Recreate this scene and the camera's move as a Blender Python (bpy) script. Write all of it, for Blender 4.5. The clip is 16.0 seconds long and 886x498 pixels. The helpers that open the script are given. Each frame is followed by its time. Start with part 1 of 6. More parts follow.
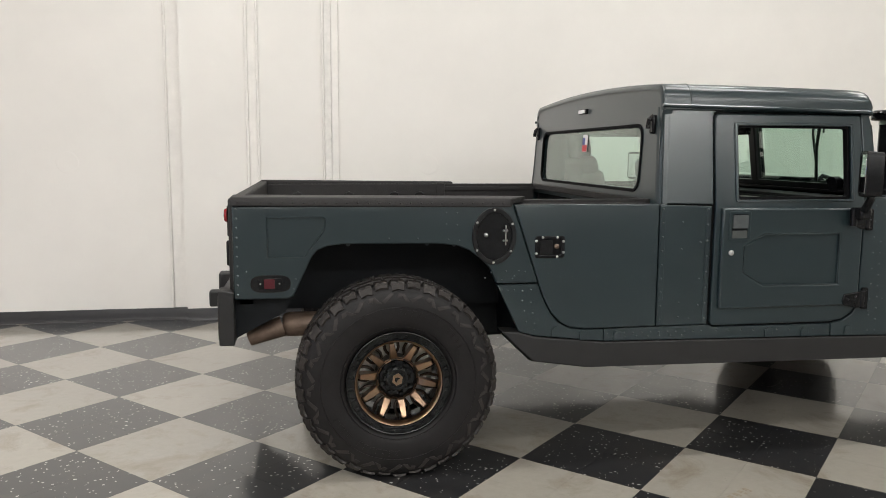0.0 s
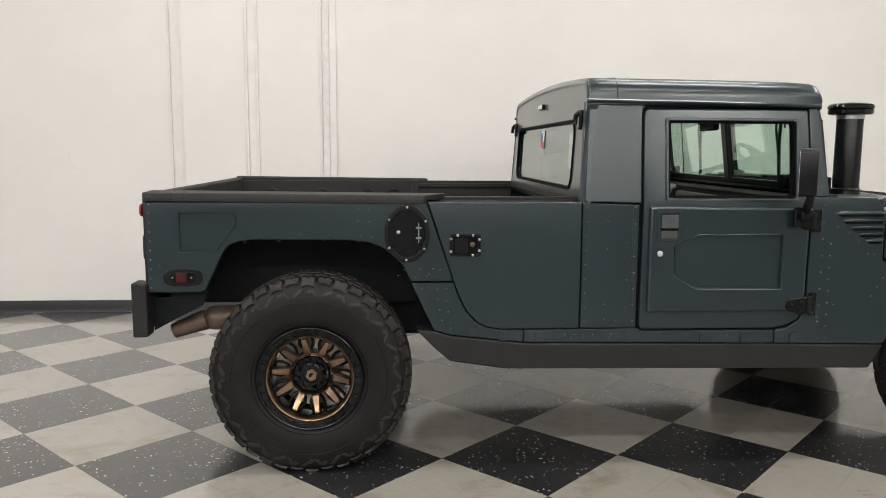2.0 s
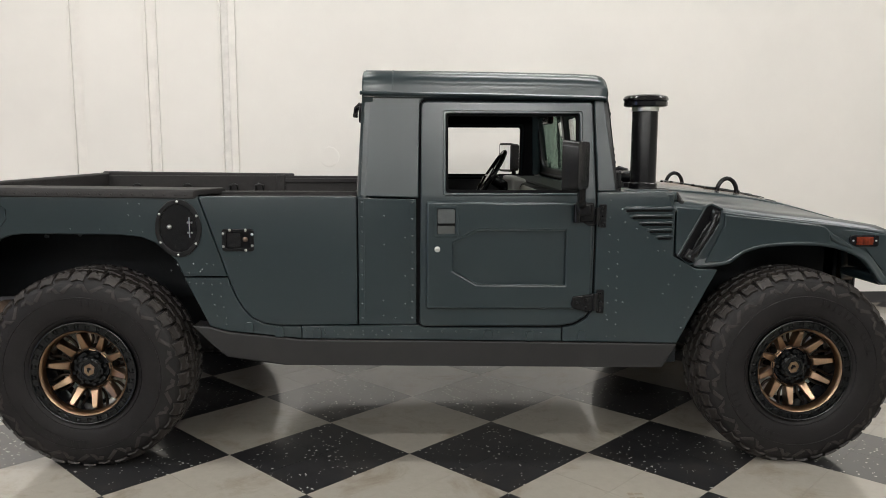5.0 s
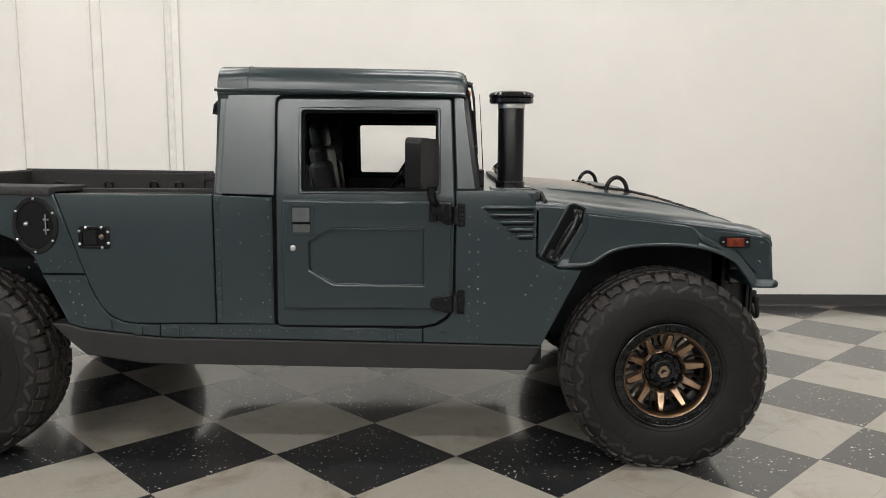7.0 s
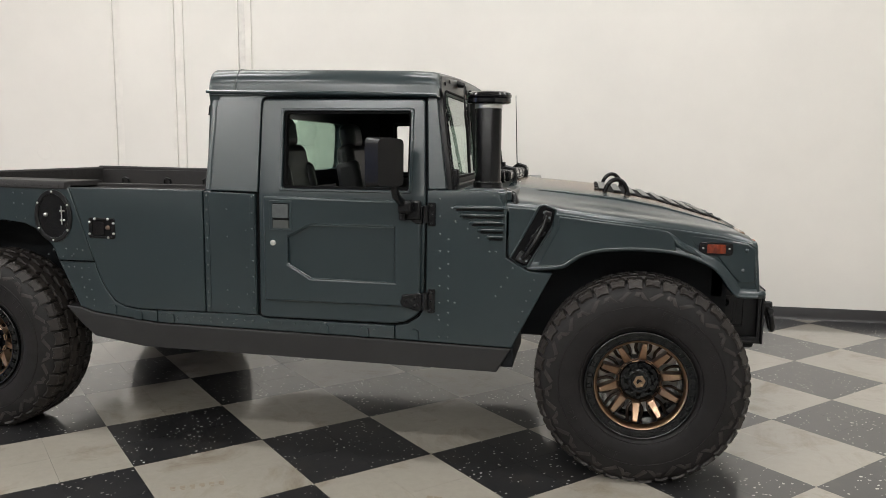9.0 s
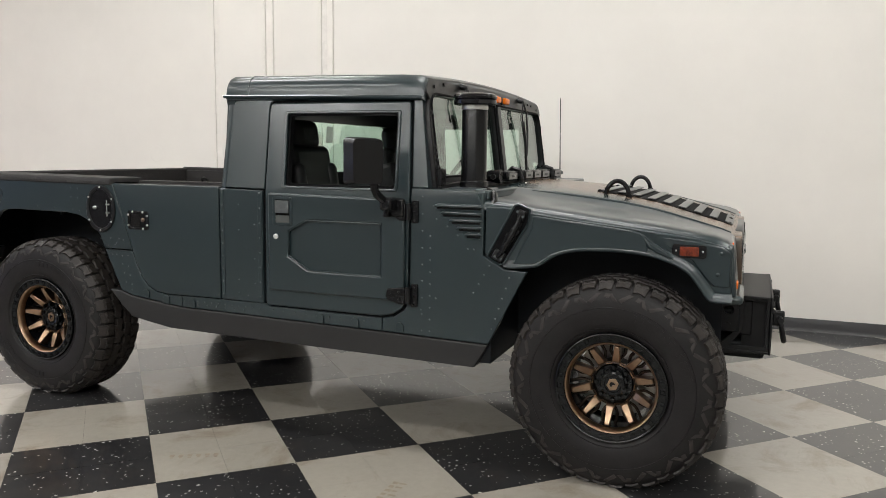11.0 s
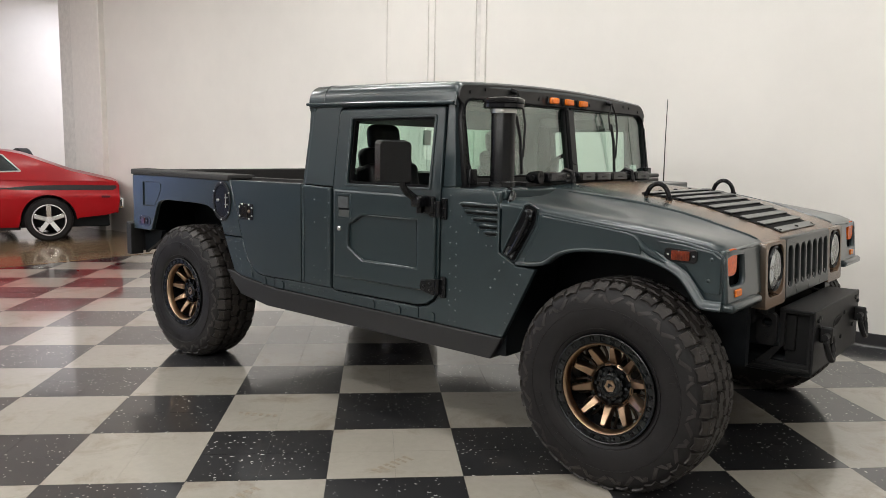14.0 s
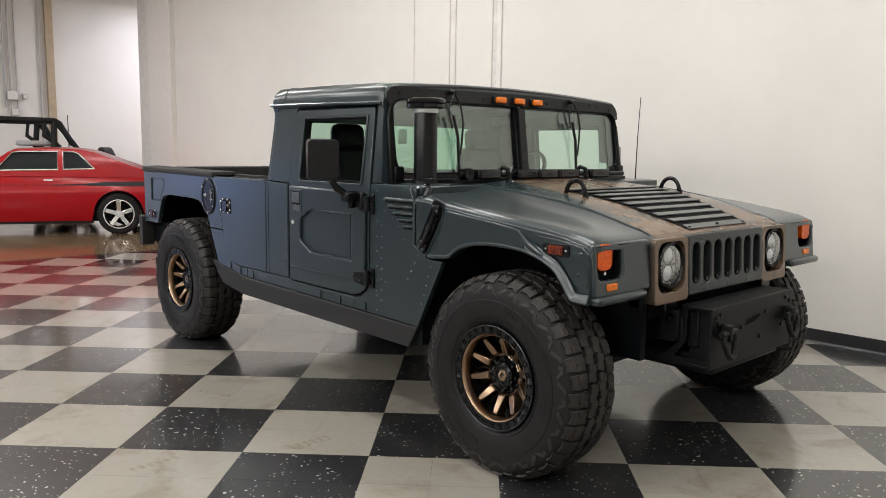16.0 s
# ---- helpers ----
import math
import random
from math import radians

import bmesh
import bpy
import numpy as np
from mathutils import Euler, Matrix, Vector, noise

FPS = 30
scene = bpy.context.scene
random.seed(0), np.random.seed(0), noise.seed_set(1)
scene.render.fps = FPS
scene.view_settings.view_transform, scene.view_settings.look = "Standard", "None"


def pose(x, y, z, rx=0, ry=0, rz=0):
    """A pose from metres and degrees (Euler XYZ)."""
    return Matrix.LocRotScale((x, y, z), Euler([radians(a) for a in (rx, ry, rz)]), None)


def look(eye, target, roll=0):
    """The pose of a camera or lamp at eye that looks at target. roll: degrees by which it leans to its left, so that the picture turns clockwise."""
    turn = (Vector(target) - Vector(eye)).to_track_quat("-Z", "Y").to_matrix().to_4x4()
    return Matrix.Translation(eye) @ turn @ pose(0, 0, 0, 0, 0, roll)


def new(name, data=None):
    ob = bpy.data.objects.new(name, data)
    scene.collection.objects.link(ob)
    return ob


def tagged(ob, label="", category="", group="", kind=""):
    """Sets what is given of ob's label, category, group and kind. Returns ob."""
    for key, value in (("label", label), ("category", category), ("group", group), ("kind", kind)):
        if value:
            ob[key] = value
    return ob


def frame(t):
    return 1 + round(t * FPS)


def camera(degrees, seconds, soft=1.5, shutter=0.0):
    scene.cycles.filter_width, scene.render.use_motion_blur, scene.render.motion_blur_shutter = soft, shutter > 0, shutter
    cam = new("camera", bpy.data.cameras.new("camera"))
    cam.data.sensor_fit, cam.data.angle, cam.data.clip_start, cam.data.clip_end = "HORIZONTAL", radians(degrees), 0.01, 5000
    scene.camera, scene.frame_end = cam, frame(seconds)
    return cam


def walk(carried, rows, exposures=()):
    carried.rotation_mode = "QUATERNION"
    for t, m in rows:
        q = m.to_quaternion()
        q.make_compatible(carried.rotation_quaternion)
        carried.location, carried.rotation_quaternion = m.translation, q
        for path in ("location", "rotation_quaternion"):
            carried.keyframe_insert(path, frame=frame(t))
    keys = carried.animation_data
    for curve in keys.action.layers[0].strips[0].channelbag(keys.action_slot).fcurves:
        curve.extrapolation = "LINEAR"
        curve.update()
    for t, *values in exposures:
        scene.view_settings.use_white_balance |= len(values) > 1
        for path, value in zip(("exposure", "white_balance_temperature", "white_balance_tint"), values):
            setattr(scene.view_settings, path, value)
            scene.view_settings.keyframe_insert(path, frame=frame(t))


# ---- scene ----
cam = camera(59.9, 16.0, soft=0.5)
PATH = [
    (0, (-0.356, -4.485, 1.474), (-0.021, -2.528, 1.228), 0.3),
    (0.5, (-0.168, -4.522, 1.477), (0.11, -2.557, 1.228), 0.3),
    (1, (0.021, -4.526, 1.482), (0.239, -2.554, 1.228), 0.3),
    (1.5, (0.193, -4.525, 1.476), (0.362, -2.549, 1.223), 0.3),
    (2, (0.404, -4.545, 1.475), (0.53, -2.566, 1.221), 0.3),
    (2.5, (0.607, -4.561, 1.478), (0.706, -2.58, 1.22), 0.3),
    (3, (0.811, -4.555, 1.476), (0.89, -2.573, 1.217), 0.3),
    (3.5, (0.995, -4.554, 1.47), (1.065, -2.572, 1.212), 0.3),
    (4, (1.188, -4.57, 1.475), (1.25, -2.588, 1.212), 0.2),
    (4.5, (1.367, -4.564, 1.474), (1.423, -2.583, 1.209), 0.2),
    (5, (1.56, -4.547, 1.467), (1.61, -2.565, 1.204), 0.2),
    (7.5, (2.509, -4.492, 1.461), (2.43, -2.511, 1.195), 0.4),
    (8, (2.688, -4.484, 1.457), (2.527, -2.508, 1.194), 0.5),
    (8.5, (2.864, -4.459, 1.454), (2.602, -2.494, 1.193), 0.5),
    (9, (3.055, -4.453, 1.457), (2.687, -2.504, 1.195), 0.6),
    (11.5, (3.963, -4.294, 1.426), (3.14, -2.487, 1.182), 0.8),
    (12, (4.115, -4.218, 1.423), (3.195, -2.459, 1.181), 0.9),
    (12.5, (4.295, -4.171, 1.423), (3.278, -2.466, 1.183), 0.9),
    (13, (4.48, -4.137, 1.429), (3.365, -2.494, 1.186), 1.0),
    (13.5, (4.647, -4.089, 1.441), (3.443, -2.511, 1.192), 0.9),
    (14, (4.821, -4.026, 1.436), (3.546, -2.505, 1.189), 0.9),
    (14.5, (5.024, -3.956, 1.441), (3.693, -2.484, 1.191), 0.9),
    (15, (5.201, -3.836, 1.443), (3.825, -2.407, 1.192), 0.9),
    (15.5, (5.381, -3.702, 1.449), (3.962, -2.315, 1.195), 0.8),
    (16, (5.589, -3.552, 1.447), (4.13, -2.208, 1.192), 0.8),
]
walk(cam, [(t, look(eye, target, roll)) for t, eye, target, roll in PATH])

# ---- light ----
world = bpy.data.worlds.new("world")
scene.world = world
world.use_nodes = True
world.node_tree.nodes["Background"].inputs[0].default_value = (0.75, 0.85, 1.0, 1)
world.node_tree.nodes["Background"].inputs[1].default_value = 0.25
scene.view_settings.exposure = -0.01


def area_lamp(name, m, sx, sy, watts, colour):
    data = bpy.data.lights.new(name, "AREA")
    data.shape, data.size, data.size_y, data.energy, data.color = "RECTANGLE", sx, sy, watts, colour
    ob = new(name, data)
    ob.matrix_world = m
    return ob


CEIL = 5.2
WARM, COOL = (0.985, 0.985, 0.975), (0.87, 0.88, 1.0)
# Assumed ceiling rows; the one at y -10.8 is added to brighten reflections.
LAMPS = [(x, y, (72 if x < -4 else 54) * (0.7 if y < -7 else 1.0)) for x in (-4.4, -0.8, 2.8, 6.4) for y in (-7.8, -4.6, -1.2)] + [(x, -10.8, 230) for x in (-4.4, -0.8, 2.8, 6.4)]
# More unseen lamps, placed to brighten the north wall and the far bay.
LAMPS += [(-0.8, 0.7, 46), (2.8, 0.7, 45), (6.4, 0.7, 45), (-7.0, -1.0, 45), (-8.0, -8.0, 75), (-8.0, -4.6, 75), (-12.0, -4.0, 190), (-12.5, 5.0, 145), (-12.5, 6.8, 125)]
for lx, ly, watts in LAMPS:
    area_lamp("tube_light", pose(lx, ly, CEIL - 0.16), 2.3, 0.22, watts, WARM if lx > -10 else COOL)
# Blue for the truck's rear sheen; its west wall door is assumed, unseen.
area_lamp("door_blue_light", pose(-14.9, -8.5, 1.7, 0, -90, 0), 3.2, 2.9, 26, (0.30, 0.45, 1.0))

# ---- materials ----
def mat(name, colour, rough=0.5, metal=0.0, spec=0.5, coat=0.0, coat_rough=0.1, vary=0.0, scale=8.0, bump=0.0, bump_scale=120.0, rough_vary=0.0, emit=None):
    m = bpy.data.materials.new(name)
    m.use_nodes = True
    nt = m.node_tree
    b = nt.nodes["Principled BSDF"]
    b.inputs["Base Color"].default_value = (*colour, 1)
    b.inputs["Roughness"].default_value = rough
    b.inputs["Metallic"].default_value = metal
    b.inputs["Specular IOR Level"].default_value = spec
    b.inputs["Coat Weight"].default_value = coat
    b.inputs["Coat Roughness"].default_value = coat_rough
    if emit:
        b.inputs["Emission Color"].default_value = (*emit[0], 1)
        b.inputs["Emission Strength"].default_value = emit[1]
    if vary or bump or rough_vary:
        tc = nt.nodes.new("ShaderNodeTexCoord")
        geo = nt.nodes.new("ShaderNodeNewGeometry")
    if vary:
        n1 = nt.nodes.new("ShaderNodeTexNoise")
        n1.inputs["Scale"].default_value = scale
        n1.inputs["Detail"].default_value = 6
        n1.inputs["Roughness"].default_value = 0.65
        nt.links.new(geo.outputs["Position"], n1.inputs["Vector"])
        mp = nt.nodes.new("ShaderNodeMapRange")
        mp.inputs[1].default_value, mp.inputs[2].default_value = 0.25, 0.75
        mp.inputs[3].default_value, mp.inputs[4].default_value = 1 - vary, 1 + vary
        nt.links.new(n1.outputs[0], mp.inputs[0])
        mx = nt.nodes.new("ShaderNodeVectorMath")
        mx.operation = "SCALE"
        mx.inputs[0].default_value = colour
        nt.links.new(mp.outputs[0], mx.inputs["Scale"])
        nt.links.new(mx.outputs[0], b.inputs["Base Color"])
    if rough_vary:
        n3 = nt.nodes.new("ShaderNodeTexNoise")
        n3.inputs["Scale"].default_value = scale * 0.6
        n3.inputs["Detail"].default_value = 5
        nt.links.new(geo.outputs["Position"], n3.inputs["Vector"])
        mp3 = nt.nodes.new("ShaderNodeMapRange")
        mp3.inputs[1].default_value, mp3.inputs[2].default_value = 0.3, 0.7
        mp3.inputs[3].default_value, mp3.inputs[4].default_value = rough - rough_vary, rough + rough_vary
        nt.links.new(n3.outputs[0], mp3.inputs[0])
        nt.links.new(mp3.outputs[0], b.inputs["Roughness"])
    if bump:
        n2 = nt.nodes.new("ShaderNodeTexNoise")
        n2.inputs["Scale"].default_value = bump_scale
        n2.inputs["Detail"].default_value = 3
        nt.links.new(geo.outputs["Position"], n2.inputs["Vector"])
        bp = nt.nodes.new("ShaderNodeBump")
        bp.inputs["Strength"].default_value = bump
        bp.inputs["Distance"].default_value = 0.002
        nt.links.new(n2.outputs[0], bp.inputs["Height"])
        nt.links.new(bp.outputs[0], b.inputs["Normal"])
    return m


def glass(name, tint, rough=0.02):
    m = bpy.data.materials.new(name)
    m.use_nodes = True
    nt = m.node_tree
    nt.nodes.clear()
    out = nt.nodes.new("ShaderNodeOutputMaterial")
    tr = nt.nodes.new("ShaderNodeBsdfTransparent")
    tr.inputs[0].default_value = (*tint, 1)
    gl = nt.nodes.new("ShaderNodeBsdfGlossy")
    gl.inputs["Roughness"].default_value = rough
    lw = nt.nodes.new("ShaderNodeLayerWeight")
    lw.inputs[0].default_value = 0.5
    pw = nt.nodes.new("ShaderNodeMath")
    pw.operation = "POWER"
    pw.inputs[1].default_value = 4.0
    fr = nt.nodes.new("ShaderNodeMath")
    fr.operation = "MULTIPLY_ADD"
    fr.inputs[1].default_value, fr.inputs[2].default_value = 0.82, 0.16
    nt.links.new(lw.outputs["Facing"], pw.inputs[0])
    nt.links.new(pw.outputs[0], fr.inputs[0])
    mix = nt.nodes.new("ShaderNodeMixShader")
    nt.links.new(fr.outputs[0], mix.inputs[0])
    nt.links.new(tr.outputs[0], mix.inputs[1])
    nt.links.new(gl.outputs[0], mix.inputs[2])
    nt.links.new(mix.outputs[0], out.inputs[0])
    return m


def tile_mat(name, colour, fleck, amount, rough, wear):
    """Vinyl composition tile under wax: marbled body, small flecks, a shade of its own for each piece."""
    m = mat(name, colour, rough, spec=0.25, coat=1.0, coat_rough=0.05)
    nt = m.node_tree
    b = nt.nodes["Principled BSDF"]
    geo = nt.nodes.new("ShaderNodeNewGeometry")
    vor = nt.nodes.new("ShaderNodeTexVoronoi")
    vor.inputs["Scale"].default_value = 37
    vor.inputs["Randomness"].default_value = 1.0
    stretch = nt.nodes.new("ShaderNodeTexNoise")
    stretch.inputs["Scale"].default_value = 45
    add = nt.nodes.new("ShaderNodeVectorMath")
    add.operation = "MULTIPLY_ADD"
    add.inputs[1].default_value = (0.03, 0.03, 0.03)
    nt.links.new(geo.outputs["Position"], stretch.inputs["Vector"])
    nt.links.new(stretch.outputs["Color"], add.inputs[0])
    nt.links.new(geo.outputs["Position"], add.inputs[2])
    nt.links.new(add.outputs[0], vor.inputs["Vector"])
    big = nt.nodes.new("ShaderNodeTexNoise")
    big.inputs["Scale"].default_value = 5.0
    big.inputs["Detail"].default_value = 4
    nt.links.new(geo.outputs["Position"], big.inputs["Vector"])
    lim = nt.nodes.new("ShaderNodeMath")
    lim.operation = "MULTIPLY"
    lim.inputs[1].default_value = amount
    nt.links.new(big.outputs[0], lim.inputs[0])
    less = nt.nodes.new("ShaderNodeMath")
    less.operation = "LESS_THAN"
    nt.links.new(vor.outputs["Distance"], less.inputs[0])
    nt.links.new(lim.outputs[0], less.inputs[1])
    pick = nt.nodes.new("ShaderNodeMath")
    pick.operation = "MULTIPLY"
    sep = nt.nodes.new("ShaderNodeSeparateColor")
    nt.links.new(vor.outputs["Color"], sep.inputs[0])
    gt = nt.nodes.new("ShaderNodeMath")
    gt.operation = "GREATER_THAN"
    gt.inputs[1].default_value = 0.36
    nt.links.new(sep.outputs[0], gt.inputs[0])
    nt.links.new(gt.outputs[0], pick.inputs[0])
    nt.links.new(less.outputs[0], pick.inputs[1])
    marb = nt.nodes.new("ShaderNodeTexNoise")
    marb.inputs["Scale"].default_value = 22
    marb.inputs["Detail"].default_value = 8
    marb.inputs["Roughness"].default_value = 0.7
    nt.links.new(geo.outputs["Position"], marb.inputs["Vector"])
    info = nt.nodes.new("ShaderNodeObjectInfo")
    s1 = nt.nodes.new("ShaderNodeMath")
    s1.operation = "MULTIPLY_ADD"
    s1.inputs[1].default_value, s1.inputs[2].default_value = 0.16, 0.80
    nt.links.new(info.outputs["Random"], s1.inputs[0])
    s2 = nt.nodes.new("ShaderNodeMath")
    s2.operation = "MULTIPLY_ADD"
    s2.inputs[1].default_value = 0.35
    nt.links.new(marb.outputs[0], s2.inputs[0])
    nt.links.new(s1.outputs[0], s2.inputs[2])
    isl = nt.nodes.new("ShaderNodeMath")
    isl.operation = "MULTIPLY_ADD"
    isl.inputs[1].default_value = 0.06
    nt.links.new(geo.outputs["Random Per Island"], isl.inputs[0])
    nt.links.new(s2.outputs[0], isl.inputs[2])
    sc = nt.nodes.new("ShaderNodeVectorMath")
    sc.operation = "SCALE"
    sc.inputs[0].default_value = colour
    nt.links.new(isl.outputs[0], sc.inputs["Scale"])
    mix = nt.nodes.new("ShaderNodeMix")
    mix.data_type = "RGBA"
    nt.links.new(pick.outputs[0], mix.inputs[0])
    nt.links.new(sc.outputs[0], mix.inputs[6])
    mix.inputs[7].default_value = (*fleck, 1)
    # brown worn smudges and thin scratches
    smudge = nt.nodes.new("ShaderNodeTexNoise")
    smudge.inputs["Scale"].default_value = 3.0
    smudge.inputs["Detail"].default_value = 9
    smudge.inputs["Roughness"].default_value = 0.72
    smudge.inputs["Distortion"].default_value = 0.6
    nt.links.new(geo.outputs["Position"], smudge.inputs["Vector"])
    sr = nt.nodes.new("ShaderNodeMapRange")
    sr.inputs[1].default_value, sr.inputs[2].default_value = 0.52, 0.74
    sr.inputs[3].default_value, sr.inputs[4].default_value = 0.0, wear
    nt.links.new(smudge.outputs[0], sr.inputs[0])
    worn = nt.nodes.new("ShaderNodeMix")
    worn.data_type = "RGBA"
    worn.inputs[7].default_value = (0.17, 0.135, 0.095, 1)
    nt.links.new(sr.outputs[0], worn.inputs[0])
    nt.links.new(mix.outputs[2], worn.inputs[6])
    nt.links.new(worn.outputs[2], b.inputs["Base Color"])
    scuff = nt.nodes.new("ShaderNodeTexNoise")
    scuff.inputs["Scale"].default_value = 3.0
    scuff.inputs["Detail"].default_value = 7
    nt.links.new(geo.outputs["Position"], scuff.inputs["Vector"])
    rr = nt.nodes.new("ShaderNodeMapRange")
    rr.inputs[1].default_value, rr.inputs[2].default_value = 0.3, 0.7
    rr.inputs[3].default_value, rr.inputs[4].default_value = 0.055, 0.15
    nt.links.new(scuff.outputs[0], rr.inputs[0])
    nt.links.new(rr.outputs[0], b.inputs["Coat Roughness"])
    return m


def camo_mat(name):
    """Worn desert camouflage of square patches in tan, brown and grey."""
    m = mat(name, (0.3, 0.22, 0.16), 0.24, spec=0.5)
    nt = m.node_tree
    b = nt.nodes["Principled BSDF"]
    geo = nt.nodes.new("ShaderNodeNewGeometry")
    snap = nt.nodes.new("ShaderNodeVectorMath")
    snap.operation = "SNAP"
    snap.inputs[1].default_value = (0.045, 0.045, 3.0)
    nt.links.new(geo.outputs["Position"], snap.inputs[0])
    n = nt.nodes.new("ShaderNodeTexNoise")
    n.inputs["Scale"].default_value = 4.5
    n.inputs["Detail"].default_value = 2
    nt.links.new(snap.outputs[0], n.inputs["Vector"])
    ramp = nt.nodes.new("ShaderNodeValToRGB")
    ramp.color_ramp.interpolation = "CONSTANT"
    cr = ramp.color_ramp.elements
    cr[0].position, cr[0].color = 0.0, (0.065, 0.048, 0.037, 1)
    cr[1].position, cr[1].color = 0.40, (0.122, 0.078, 0.050, 1)
    e = cr.new(0.47)
    e.color = (0.150, 0.098, 0.064, 1)
    e = cr.new(0.60)
    e.color = (0.075, 0.066, 0.056, 1)
    nt.links.new(n.outputs[0], ramp.inputs[0])
    # green sides: the camouflage narrows towards the windshield
    sep = nt.nodes.new("ShaderNodeSeparateXYZ")
    nt.links.new(geo.outputs["Position"], sep.inputs[0])
    ab = nt.nodes.new("ShaderNodeMath")
    ab.operation = "ABSOLUTE"
    nt.links.new(sep.outputs[1], ab.inputs[0])
    edge = nt.nodes.new("ShaderNodeMath")
    edge.operation = "MULTIPLY_ADD"
    edge.inputs[1].default_value, edge.inputs[2].default_value = 0.26, 0.640 - 3.76 * 0.26
    nt.links.new(sep.outputs[0], edge.inputs[0])
    soft = nt.nodes.new("ShaderNodeMath")
    soft.operation = "SUBTRACT"
    nt.links.new(ab.outputs[0], soft.inputs[0])
    nt.links.new(edge.outputs[0], soft.inputs[1])
    rng = nt.nodes.new("ShaderNodeMapRange")
    rng.inputs[1].default_value, rng.inputs[2].default_value = -0.012, 0.012
    nt.links.new(soft.outputs[0], rng.inputs[0])
    mx = nt.nodes.new("ShaderNodeMix")
    mx.data_type = "RGBA"
    mx.inputs[7].default_value = (0.0142, 0.0246, 0.0272, 1)
    nt.links.new(rng.outputs[0], mx.inputs[0])
    nt.links.new(ramp.outputs[0], mx.inputs[6])
    nt.links.new(mx.outputs[2], b.inputs["Base Color"])
    return m


PAINT = mat("satin_green_paint", (0.0138, 0.0238, 0.0268), 0.30, spec=0.34, coat=0.60, coat_rough=0.17, vary=0.06, scale=3)
GREY_PAINT = mat("satin_grey_paint", (0.060, 0.064, 0.061), 0.28, spec=0.5, vary=0.06, scale=6)
HANDLE = mat("worn_grey_handle", (0.085, 0.092, 0.094), 0.32, metal=0.3, vary=0.2, scale=40)
GRILLE = mat("grille_paint", (0.021, 0.025, 0.025), 0.28, spec=0.5, vary=0.08, scale=6)
CAMO = camo_mat("camouflage_paint")
BLACK = mat("black_paint", (0.004, 0.004, 0.0045), 0.34, spec=0.35, vary=0.2, scale=20, bump=0.1)
LINER = mat("bed_liner", (0.015, 0.0135, 0.013), 0.62, spec=0.35, vary=0.25, scale=30, bump=0.6, bump_scale=380)
BUMPER = mat("textured_black_steel", (0.0056, 0.0054, 0.0057), 0.46, spec=0.3, vary=0.3, scale=16, bump=0.5, bump_scale=140)
ROCKER = mat("rocker_black", (0.0148, 0.0142, 0.014), 0.5, spec=0.34, vary=0.2, scale=12, bump=0.3, bump_scale=300)
# Near-black for joints and seals; also stands for the shade inside openings.
GAP = mat("dark_gap", (0.002, 0.002, 0.0025), 0.8, spec=0.15)
RUBBER = mat("tyre_rubber", (0.0088, 0.0076, 0.0076), 0.55, spec=0.24, vary=0.4, scale=11, bump=0.4, bump_scale=150, rough_vary=0.08)
TREAD = mat("dusty_tread_rubber", (0.0220, 0.0183, 0.0162), 0.55, spec=0.35, vary=0.55, scale=9, bump=0.5, bump_scale=120)
PLASTIC = mat("black_plastic", (0.0044, 0.0045, 0.0052), 0.26, spec=0.29, vary=0.15, scale=25, bump=0.1, bump_scale=420)
GLOSSBLACK = mat("gloss_black", (0.005, 0.005, 0.006), 0.12, bump=0.02)
BEADLOCK = mat("beadlock_black", (0.0022, 0.0026, 0.0028), 0.27, spec=0.35)
BRONZE = mat("bronze_alloy", (0.29, 0.195, 0.130), 0.29, metal=1.0, vary=0.12, scale=30)
LIPBRONZE = mat("bronze_lip", (0.33, 0.225, 0.150), 0.30, metal=1.0, vary=0.12, scale=30)
DARKBRONZE = mat("dark_bronze_alloy", (0.026, 0.018, 0.013), 0.42, metal=0.8, vary=0.12, scale=30)
STEEL = mat("zinc_steel", (0.55, 0.55, 0.53), 0.3, metal=1.0, vary=0.1, scale=60)
# Paler than the body paint, so the colour carries the rivets' glints.
DULLSTEEL = mat("pale_rivet", (0.150, 0.168, 0.174), 0.24, metal=0.5)
CHROME = mat("chrome", (0.75, 0.75, 0.76), 0.08, metal=1.0)
RUST = mat("rusted_pipe", (0.15, 0.105, 0.078), 0.5, metal=0.5, vary=0.4, scale=14, bump=0.3)
UNDER = mat("underbody", (0.0034, 0.0047, 0.0062), 0.5, spec=0.22, vary=0.3, scale=10, bump=0.3)
AMBER = mat("amber_lens", (0.75, 0.17, 0.012), 0.22, spec=0.6, vary=0.2, scale=60)
ORANGE = mat("orange_lens", (0.64, 0.088, 0.002), 0.2, spec=0.35, vary=0.3, scale=70, bump=0.5, bump_scale=130)
MARKER_LENS = mat("dark_orange_lens", (0.13, 0.020, 0.007), 0.10, spec=0.6, vary=0.7, scale=45)
MARKER_RED = mat("dark_red_marker_lens", (0.060, 0.006, 0.010), 0.15, spec=0.6)
RED_LENS = mat("red_lens", (0.26, 0.012, 0.016), 0.2, spec=0.6)
LAMP = mat("lamp_reflector", (0.88, 0.89, 0.91), 0.14, metal=0.35)
GLASS = glass("green_glass", (0.80, 0.945, 0.865))
CLEAR = glass("clear_lens", (0.97, 0.98, 0.98))
DARKGLASS = mat("dark_glass", (0.014, 0.018, 0.021), 0.06, spec=0.8)
MIRROR = mat("mirror", (0.85, 0.87, 0.88), 0.03, metal=1.0)
